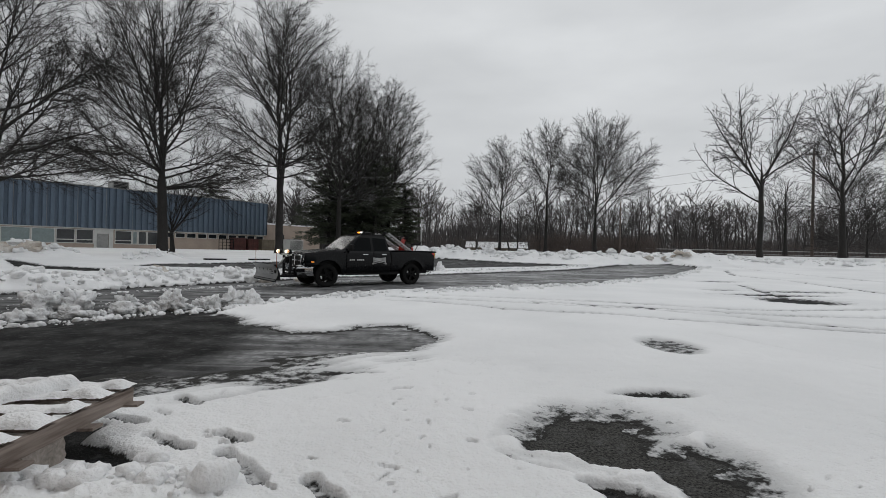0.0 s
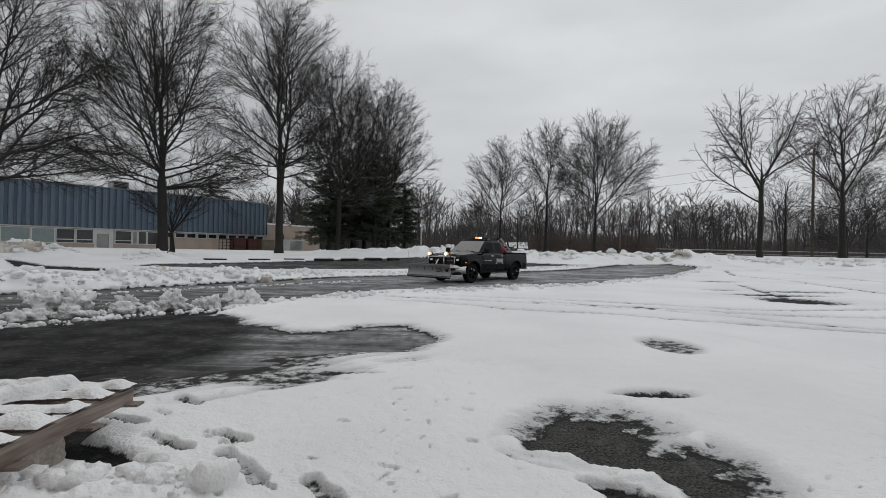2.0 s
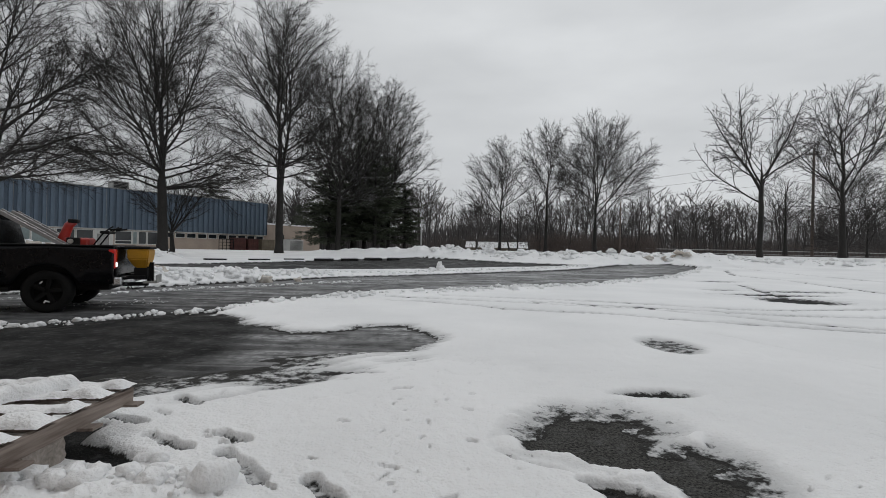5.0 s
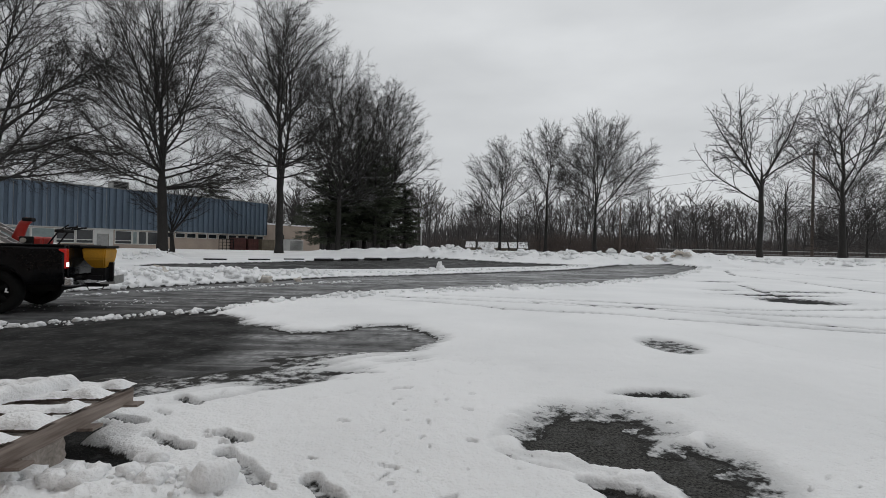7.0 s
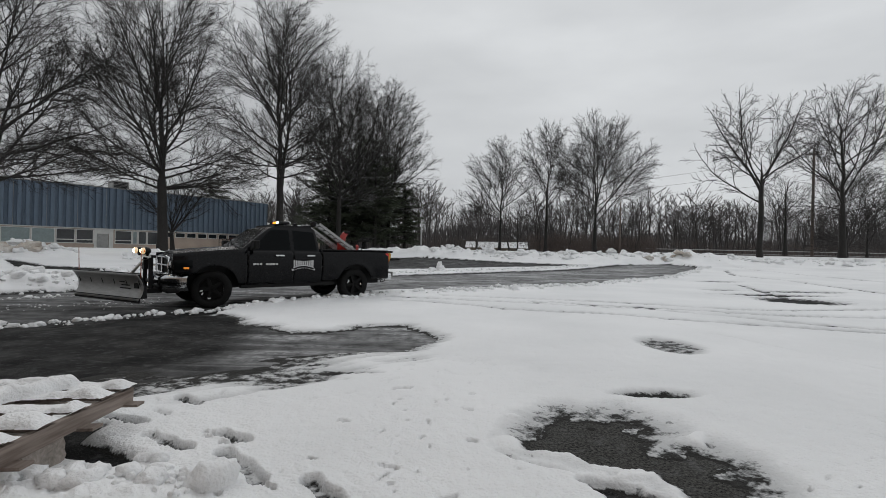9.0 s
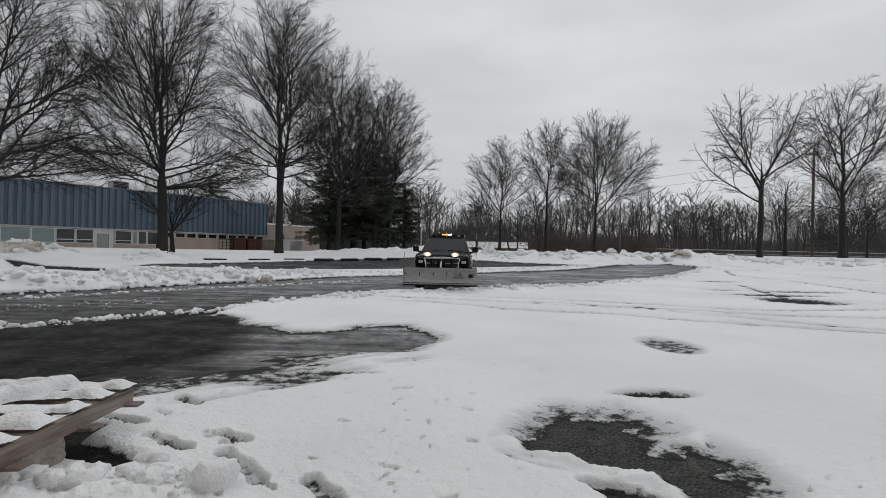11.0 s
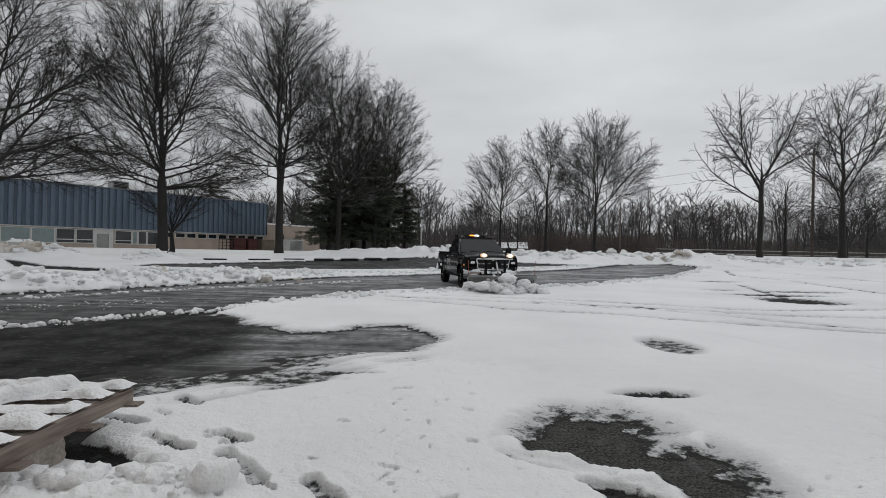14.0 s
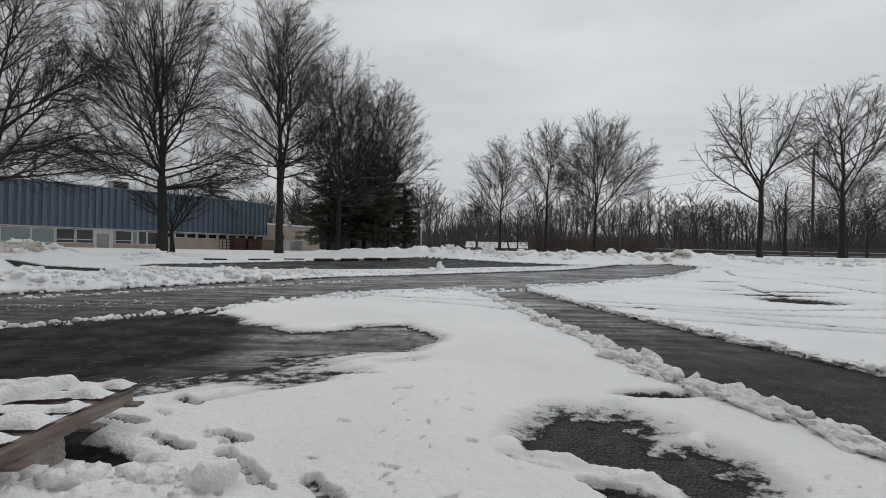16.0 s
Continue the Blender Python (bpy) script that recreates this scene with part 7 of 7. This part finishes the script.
def glide(keys, t):
    """Smooth monotone run through keyed rows."""
    T = np.array([k[0] for k in keys])
    V = np.array([k[1:] for k in keys], float)
    h = np.diff(T)[:, None]
    d = np.diff(V, axis=0) / h
    m = np.zeros_like(V)
    m[1:-1] = np.where(d[:-1] * d[1:] > 0, 2 * d[:-1] * d[1:] / np.where(np.abs(d[:-1] + d[1:]) < 1e-9, 1, d[:-1] + d[1:]), 0)
    m[0], m[-1] = d[0], d[-1]
    i = int(np.clip(np.searchsorted(T, t, 'right') - 1, 0, len(T) - 2))
    u = (t - T[i]) / h[i, 0]
    return (V[i] * (1 + 2 * u) * (1 - u) ** 2 + m[i] * h[i] * u * (1 - u) ** 2 + V[i + 1] * u * u * (3 - 2 * u) + m[i + 1] * h[i] * u * u * (u - 1))


POSES = {}


def truck_pose(t):
    k = round(t, 4)
    if k not in POSES:
        x, y, a = glide(TRUCK_KEYS, t)
        POSES[k] = pose(x, y, 0.0, 0, 0, a)
    return POSES[k]


def blade_pose(t):
    z, a = glide(BLADE_KEYS, t)
    return pose(BLADE_X, 0, z, 0, 0, a)


FACES = {}


def face_of_blade(t, ahead=0.38):
    k = (round(t, 4), ahead)
    if k not in FACES:
        FACES[k] = truck_pose(t) @ blade_pose(t) @ Matrix.Translation((ahead, 0, 0))
    return FACES[k]


LANE_DIR = Vector((0.212, -0.977))
LANE_SIDE = Vector((0.977, 0.212))


def lane_piece(quad, seed, edge=0):
    """A clod of the snow sheet: its top continues the sheet, its underside is rough and bellied."""
    n = 7
    c = sum((Vector(p) for p in quad), Vector((0, 0))) / 4
    uv = np.array([(i / (n - 1), j / (n - 1)) for j in range(n) for i in range(n)])
    q = np.array(quad)
    u, w = uv[:, 0:1], uv[:, 1:2]
    T = (q[0] * (1 - u) + q[1] * u) * (1 - w) + (q[3] * (1 - u) + q[2] * u) * w
    z = np.maximum(snow_depth(T[:, 0], T[:, 1], False), 0.012) + 0.001
    if edge:
        # the outer edge dips under the sheet beside it
        z = z - 0.007 * sstep(0.6, 0.0, uv[:, 0] if edge < 0 else 1 - uv[:, 0])
    e = (np.minimum(uv, 1 - uv).min(1) * 2) ** 0.6
    belly = 0.004 - e * (0.10 + 0.07 * fbm(T[:, 0] * 4, T[:, 1] * 4, seed, 2)) - 0.05 * e * vnoise(T[:, 0] * 13, T[:, 1] * 13, seed)
    top = np.column_stack([T[:, 0] - c.x, T[:, 1] - c.y, z])
    low = np.column_stack([(T[:, 0] - c.x) * 0.985, (T[:, 1] - c.y) * 0.985, belly])
    k = n * n
    f = []
    for j in range(n - 1):
        for i in range(n - 1):
            a = j * n + i
            f += [(a, a + 1, a + 1 + n, a + n), (a + k + n, a + k + 1 + n, a + k + 1, a + k)]
    rim = list(range(n)) + [n * j + n - 1 for j in range(1, n)] + [k - 2 - i for i in range(n - 1)] + [n * (n - 2 - j) for j in range(n - 2)]
    m = len(rim)
    v = np.concatenate([top, low, top[rim], low[rim]])
    for i in range(m):
        h = (i + 1) % m
        f.append((2 * k + i + m, 2 * k + h + m, 2 * k + h, 2 * k + i))
    me = fast_mesh("snow_slab", v, np.array(f), True)
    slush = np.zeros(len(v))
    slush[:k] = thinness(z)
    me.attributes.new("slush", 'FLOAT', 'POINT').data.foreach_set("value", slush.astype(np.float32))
    return c, me


def lane_edges(s):
    """Left and right edge of the ploughed lane at a distance along it."""
    left = [(0.3, 17.2), (0.94, 15.9), (1.44, 13.44), (1.86, 10.98), (2.2, 8.3), (2.36, 6.85), (2.47, 6.0), (2.6, 4.99), (2.8, 4.3), (3.05, 3.7), (4.2, -1.5)]
    right = [(3.0, 18.6), (3.15, 16), (3.55, 13.2), (4.03, 10.6), (4.45, 8.7), (4.85, 7.06), (5.27, 5.46), (5.75, 3.2), (6.75, -1.5)]

    def meet(line):
        q = [(Vector(p).dot(LANE_DIR), Vector(p)) for p in line]
        for (a, p), (b, r) in zip(q, q[1:]):
            if a <= s <= b:
                return p.lerp(r, (s - a) / (b - a))
        return q[0][1] if s < q[0][0] else q[-1][1]
    return meet(left), meet(right)


def build_lane():
    """The snow that the plough takes off the lane, piece by piece."""
    made = []
    s0, s1, rows = -16.7, 1.9, 33
    fr = [-0.05, 0.05, 0.13, 0.28, 0.43, 0.57, 0.72, 0.87, 0.95, 1.05]
    cols = len(fr) - 1
    cuts = np.linspace(s0, s1, rows + 1)
    for j in range(rows):
        (l0, r0), (l1, r1) = lane_edges(cuts[j]), lane_edges(cuts[j + 1])
        for i in range(cols):
            f0, f1 = fr[i], fr[i + 1]
            q = [l0 + (r0 - l0) * f0, l0 + (r0 - l0) * f1, l1 + (r1 - l1) * f1, l1 + (r1 - l1) * f0]
            mid = sum(q, Vector((0, 0))) / 4
            if float(poly_sd(np.array([mid.x]), np.array([mid.y]), ROAD)[0]) < 0.0:
                continue
            c, me = lane_piece(q, j * 31 + i, -1 if i == 0 else (1 if i == cols - 1 else 0))
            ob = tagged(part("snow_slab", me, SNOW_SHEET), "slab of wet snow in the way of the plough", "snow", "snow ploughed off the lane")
            made.append((ob, Vector((c.x, c.y, 0.0)), (j + 0.5) / rows, (f0 + f1) / 2))
    return made


def build_chunks(line, count, spread, lo, hi, seed, label, group, tall=()):
    rng = random.Random(seed)
    made = []
    for k, (x, y, s, _) in enumerate(along(line, count, spread, lo, hi, 1.0, rng, 1.6)):
        v, f = lump((s * rng.uniform(0.9, 1.3), s * rng.uniform(0.8, 1.1), s * rng.uniform(0.7, 1.0)), seed + k, 3, 0.85, 0.4)
        ob = tagged(part("snow_chunk", fast_mesh("snow_chunk", v, f), SNOW_LOOSE), label, "snow", group)
        made.append((ob, Vector((x, y, s * 0.45)), s))
    for k, (x, y, h) in enumerate(tall):
        v, f = lump((h * 0.54, h * 0.44, h * 0.52), seed + 500 + k, 4, 0.9, 0.4)
        ob = tagged(part("snow_chunk", fast_mesh("snow_chunk", v, f), SNOW_LOOSE), label, "snow", group)
        made.append((ob, Vector((x, y, h * 0.42)), h * 0.5))
    return made


def clump_mesh(seed, fine=3):
    """A ragged clump in one skin: a core bulging out into smaller knobs."""
    rng = random.Random(seed + 40)
    v, f = lump((1, 1, 1), seed + 40, fine, 0.0)
    u = v / np.linalg.norm(v, axis=1)[:, None]
    far = 0.70 + 0.0 * u[:, 0]
    for k in range(9):
        a, e, r = rng.uniform(0, 6.28), rng.uniform(-0.9, 1.2), rng.uniform(0.3, 0.55)
        c = np.array([math.cos(a) * math.cos(e), math.sin(a) * math.cos(e), 0.75 * math.sin(e)]) * rng.uniform(0.35, 0.65)
        along_ray = u @ c
        disc = r * r - (c @ c - along_ray ** 2)
        far = np.maximum(far, np.where(disc > 0, along_ray + np.sqrt(np.maximum(disc, 0)), 0))
    far = far * (1 + 0.24 * np.array([noise.noise(Vector(p) * 3.0 + Vector((seed, 0, 0))) + 0.55 * noise.noise(Vector(p) * 8.0 + Vector((0, seed, 0))) + 0.3 * noise.noise(Vector(p) * 17.0) for p in u]))
    me = fast_mesh("snow_lump", u * far[:, None] * np.array([1.0, 0.9, 0.85]), f)
    me.materials.append(SNOW_LOOSE)
    return me


def buried_lumps(count, lo, hi, seed, label):
    """Hard lumps inside the snow of the lane, which the blade turns out."""
    rng = random.Random(seed)
    made = []
    for k in range(count):
        r = lo + (hi - lo) * rng.random() ** 1.8
        q = rng.randrange(10) + (20 if lo > 0.1 else 0)
        if q not in LUMP_MESHES:
            LUMP_MESHES[q] = clump_mesh(q, 3 if lo > 0.1 else 2)
        me = LUMP_MESHES[q]
        ob = tagged(part("snow_lump", me, None), label, "snow", "snow lumps turned up by the plough")
        ob.scale = (r * rng.uniform(0.9, 1.25), r, r * rng.uniform(0.75, 1.0))
        made.append((ob, r))
    return made


def build_ridges(left, right):
    """Stretches of crumbly snow that the blade leaves along the lane's edges."""
    rng = random.Random(77)
    made = []
    for k in range(left + right):
        big = 1.0 if k < left else 0.72
        v, f = lump((0.27, 0.13 * big, 0.10 * big * rng.uniform(0.7, 1.25)), 2000 + k, 4, 0.75, 0.25)
        ob = tagged(part("snow_ridge", fast_mesh("snow_ridge", v, f), SNOW_LOOSE), "crumbly ridge of snow thrown up beside the ploughed lane", "snow", "snow ridges along the lane")
        made.append((ob, k < left, ((k if k < left else k - left) + 0.5) / (left if k < left else right)))
    return made


LUMP_MESHES = {}
WINDROW = [(-9.5, 6.3), (-7.5, 8.0), (-6.6, 9.1), (-5.6, 9.9), (-4.3, 10.85)]
SPIRES = [(-7.66, 8.85, 0.53), (-7.3, 9.23, 0.47), (-6.55, 9.62, 0.4), (-5.63, 9.67, 0.4), (-5.09, 10.04, 0.3), (-4.74, 10.5, 0.42), (-4.4, 10.55, 0.36)]
LANE_PIECES = build_lane()
LEFT_CHUNKS = build_chunks(WINDROW, 92, 0.15, 0.04, 0.19, 900, "rough chunk of ploughed snow in the road", "snow chunks in the windrow", SPIRES)
SHED_LUMPS = buried_lumps(170, 0.03, 0.10, 71, "lump of wet snow turned up by the plough")
RIDGE_PIECES = build_ridges(70, 40)
HEAP_LUMPS = buried_lumps(78, 0.21, 0.27, 73, "lump of wet snow pushed by the plough") + buried_lumps(48, 0.055, 0.11, 75, "small lump of wet snow pushed by the plough")
CROSS_CHUNKS = build_chunks([(0.2, 15.2), (1.4, 15.6), (3.0, 16.9)], 64, 0.22, 0.06, 0.16, 1200, "chunk of snow from the roadside berm", "snow pushed by the plough")


def reach_time(p, t0, t1, half=1.25):
    """When the blade's face comes to a place, or None."""
    for k in range(int((t1 - t0) * 60)):
        t = t0 + k / 60
        q = face_of_blade(t, 0.45).inverted() @ Vector((p.x, p.y, 0))
        if -0.6 < q.x < 0.02 and abs(q.y) < half:
            return t
    return None


def ride(ob, start, t_in, t_out, slot, spin, rest=None):
    """Lies still, is caught by the blade, rides before it, and is dropped or carried off."""
    still = Matrix.Translation(start)
    rows = [(0.0, still), (max(0.03, t_in), still)]

    def carried(t):
        m = face_of_blade(t)
        p = m @ Vector(slot)
        q = Matrix.Identity(3).to_quaternion().slerp(spin.to_quaternion(), min(1.0, (t - t_in) / 0.39))
        head = Matrix.Rotation(m.to_euler().z - face_of_blade(t_in).to_euler().z, 4, 'Z')
        return Matrix.Translation((p.x, p.y, max(slot[2], 0.02))) @ head @ q.to_matrix().to_4x4()
    t = t_in + 0.13
    while t < t_out:
        rows.append((t, carried(t)))
        t += 0.13
    last = rest if rest is not None else carried(t_out)
    rows.append((t_out if rest is None else t_out + 0.12, last))
    if rows[-1][0] < 15.99:
        rows.append((16.0, last))
    rows = [r for r in rows if r[0] <= 16.0]
    if rows[-1][0] < 15.999:
        rows.append((16.0, rows[-1][1]))
    # turns from row to row stay small
    walk(ob, rows)


def motions():
    times = [k / 15 for k in range(241)]
    walk(TRUCK, [(t, truck_pose(t)) for t in times])
    for ob in CARGO:
        off = ob.matrix_basis.copy()
        walk(ob, [(t, truck_pose(t) @ off) for t in times])
    walk(BLADE, [(t, blade_pose(t)) for t in times])
    # wheels roll with the way covered; the front ones steer
    steps = [k / 30 for k in range(481)]
    roll, turns, prev = 0.0, [], None
    for t in steps:
        m = truck_pose(t)
        if prev is not None:
            d = (m.translation - prev.translation).dot(prev.to_3x3() @ Vector((1, 0, 0)))
            roll += d / TYRE
        turns.append(roll)
        prev = m
    for w, (x, y) in zip(WHEELS, ((ARCH_F, 0.835), (ARCH_F, -0.835), (ARCH_R, 0.835), (ARCH_R, -0.835))):
        rows = []
        for t, a in zip(steps, turns):
            steer = 0.0
            if x > 1:
                p, q = glide(TRUCK_KEYS, max(0, t - 0.2)), glide(TRUCK_KEYS, min(16, t + 0.2))
                ds = math.hypot(q[0] - p[0], q[1] - p[1])
                ahead = (q[0] - p[0]) * math.cos(radians(p[2])) + (q[1] - p[1]) * math.sin(radians(p[2]))
                if ds > 0.15:
                    steer = max(-0.45, min(0.45, math.atan(3.57 * radians(q[2] - p[2]) / (ds if ahead > 0 else -ds))))
            rows.append((t, Matrix.Translation((x, y, TYRE)) @ Matrix.Rotation(steer, 4, 'Z') @ Matrix.Rotation(a, 4, 'Y')))
        walk(w, rows)
    # snow in the left windrow goes before the angled blade and leaves to the side
    rng = random.Random(3)
    for ob, p, s in LEFT_CHUNKS:
        t = reach_time(p, 3.2, 5.2, 1.5)
        if t is None:
            t = 4.3
        slot = (rng.uniform(0.1, 0.75), rng.uniform(-1.25, 1.0), s * 0.5 + rng.uniform(0, 0.48) * (1 - s))
        ride(ob, p, t, 5.6, slot, Matrix.Rotation(rng.uniform(-1.2, 1.2), 4, 'X') @ Matrix.Rotation(rng.uniform(-1, 1), 4, 'Y'))
    # snow on the lane
    caught = []
    for ob, p, s in CROSS_CHUNKS:
        t = reach_time(p, 13.5, 15.0, 1.5)
        caught.append((t if t else 14.0, ob, p, s, None))
    for ob, p, fj, fi in LANE_PIECES:
        t = reach_time(p, 13.5, 16.0, 1.7)
        caught.append((t if t else 15.97, ob, p, None, (fj, fi)))
    caught.sort(key=lambda c: c[0])
    total = len(caught)
    for k, (t, ob, p, s, where) in enumerate(caught):
        grown = 0.62 + 0.38 * math.sqrt(k / total)
        w = rng.uniform(-1.2, 1.2)
        z = rng.random() ** 1.3 * 0.62 * grown
        u = 0.04 + rng.random() * (0.9 - 1.1 * z) * grown
        spin = Matrix.Rotation(rng.uniform(2.0, 3.6), 4, 'X') @ Matrix.Rotation(rng.uniform(-0.8, 0.8), 4, 'Y')
        t = min(t, 15.85)
        if where is None:
            u = 0.12 + 0.8 * rng.random() * grown
            z = 0.05 + 0.46 * (1 - (u - 0.1) / 0.9) * rng.uniform(0.75, 1.0) * grown
            w = rng.uniform(-0.95, 1.3)
        else:
            z = rng.uniform(0.0, 0.16) * grown
            u = rng.uniform(0.15, 0.32)
            w = rng.uniform(-0.6, 0.95)
            spin = Matrix.Rotation(rng.uniform(-0.5, 0.5), 4, 'X') @ Matrix.Rotation(rng.uniform(-0.4, 0.4), 4, 'Y')
        ride(ob, p, t, 16.0, (u, w, max(0.05, z)), spin)
    # hard lumps: some stay in the heap, the rest are shed along both edges
    for k, (ob, r) in enumerate(HEAP_LUMPS):
        sl = -16.0 + 11.0 * ((k * 0.382) % 1.0)
        l, rgt = lane_edges(sl)
        q = l.lerp(rgt, 0.15 + 0.7 * ((k * 0.618) % 1.0))
        p = Vector((q.x, q.y, 0.04 - r))
        t = reach_time(p, 13.5, 16.0, 1.7) or 15.6
        i, j = k % 6, (k // 6) % 13
        w = -1.02 + 2.25 * (j + 0.5 * (i % 2)) / 12.5 + rng.gauss(0, 0.03)
        u = 0.10 + 0.16 * i + rng.gauss(0, 0.02)
        z = (0.40 * max(0.0, 1 - (i / 5.2) ** 1.7) + 0.03) * (1 - 0.35 * abs((w - 0.2) / 1.3) ** 3) + rng.gauss(0, 0.025)
        if r < 0.12:
            z += 0.20
        ride(ob, p, min(t, 15.8), 16.0, (u, w, max(0.0, z)), Matrix.Rotation(rng.uniform(-1.2, 1.2), 4, 'X'))
    for ob, left, f in RIDGE_PIECES:
        end = -15.6 + 17.0 * f
        l, rgt = lane_edges(max(end - 0.9, -16.5))
        q = l.lerp(rgt, 0.12 if left else 0.88)
        p = Vector((q.x, q.y, -0.16))
        t = reach_time(p, 13.5, 16.0, 1.7) or 15.5
        t_out = t
        while t_out < 15.86 and face_of_blade(t_out).translation.xy.dot(LANE_DIR) < end:
            t_out += 1 / 60
        l, rgt = lane_edges(end)
        e = l - LANE_SIDE * (0.05 + abs(rng.gauss(0, 0.10))) if left else rgt + LANE_SIDE * (0.04 + rng.gauss(0, 0.03))
        turn = math.atan2(LANE_DIR.y, LANE_DIR.x) + rng.gauss(0, 0.12)
        drop = Matrix.Translation((e.x, e.y, 0.045 if left else 0.04)) @ Matrix.Rotation(turn, 4, 'Z')
        t = min(t, 15.6)
        ride(ob, p, t, max(t_out, t + 0.05), (0.1, 1.2 if left else -1.2, 0.05), Matrix.Rotation(0.2, 4, 'X'), drop)
    for k, (ob, r) in enumerate(SHED_LUMPS):
        left = k % 10 < 7
        end = -15.8 + 14.0 * rng.random() ** (1.0 if k % 2 else 0.4)
        if k == 0:
            end, ob.scale, r = -5.0, (0.18, 0.16, 0.17), 0.16
        elif k < 7:
            left, end = True, -4.45 + rng.uniform(-0.4, 0.5)
        sl = end - rng.uniform(0.8, 2.0)
        l, rgt = lane_edges(max(sl, -16.5))
        q = l.lerp(rgt, rng.uniform(0.05, 0.3) if left else rng.uniform(0.7, 0.95))
        p = Vector((q.x, q.y, 0.06 - r))
        t = reach_time(p, 13.5, 16.0, 1.7) or 15.5
        t_out = t
        while t_out < 15.9 and face_of_blade(t_out).translation.xy.dot(LANE_DIR) < end:
            t_out += 1 / 60
        l, rgt = lane_edges(end)
        spread = abs(rng.gauss(0, 0.10)) * (1.6 if r < 0.07 else 1.0)
        e = l - LANE_SIDE * (spread - 0.07) if left else rgt + LANE_SIDE * (spread * 0.9 - 0.05)
        high = r * 0.45 + 0.04 * sstep(0.05, -0.05, spread - 0.07) + 0.07 * max(0.0, float(sstep(-0.02, 0.06, spread - 0.05)))
        drop = Matrix.Translation((e.x, e.y, high)) @ Matrix.Rotation(rng.uniform(-1.4, 1.4), 4, 'X') @ Matrix.Rotation(rng.uniform(-0.6, 0.6), 4, 'Y')
        t = min(t, 15.6)
        ride(ob, p, t, max(t_out, t + 0.05), (rng.uniform(0.05, 0.3), (1.2 if not left else -1.2) * -1 * -1, 0.1), Matrix.Rotation(0.8, 4, 'X'), drop)


motions()
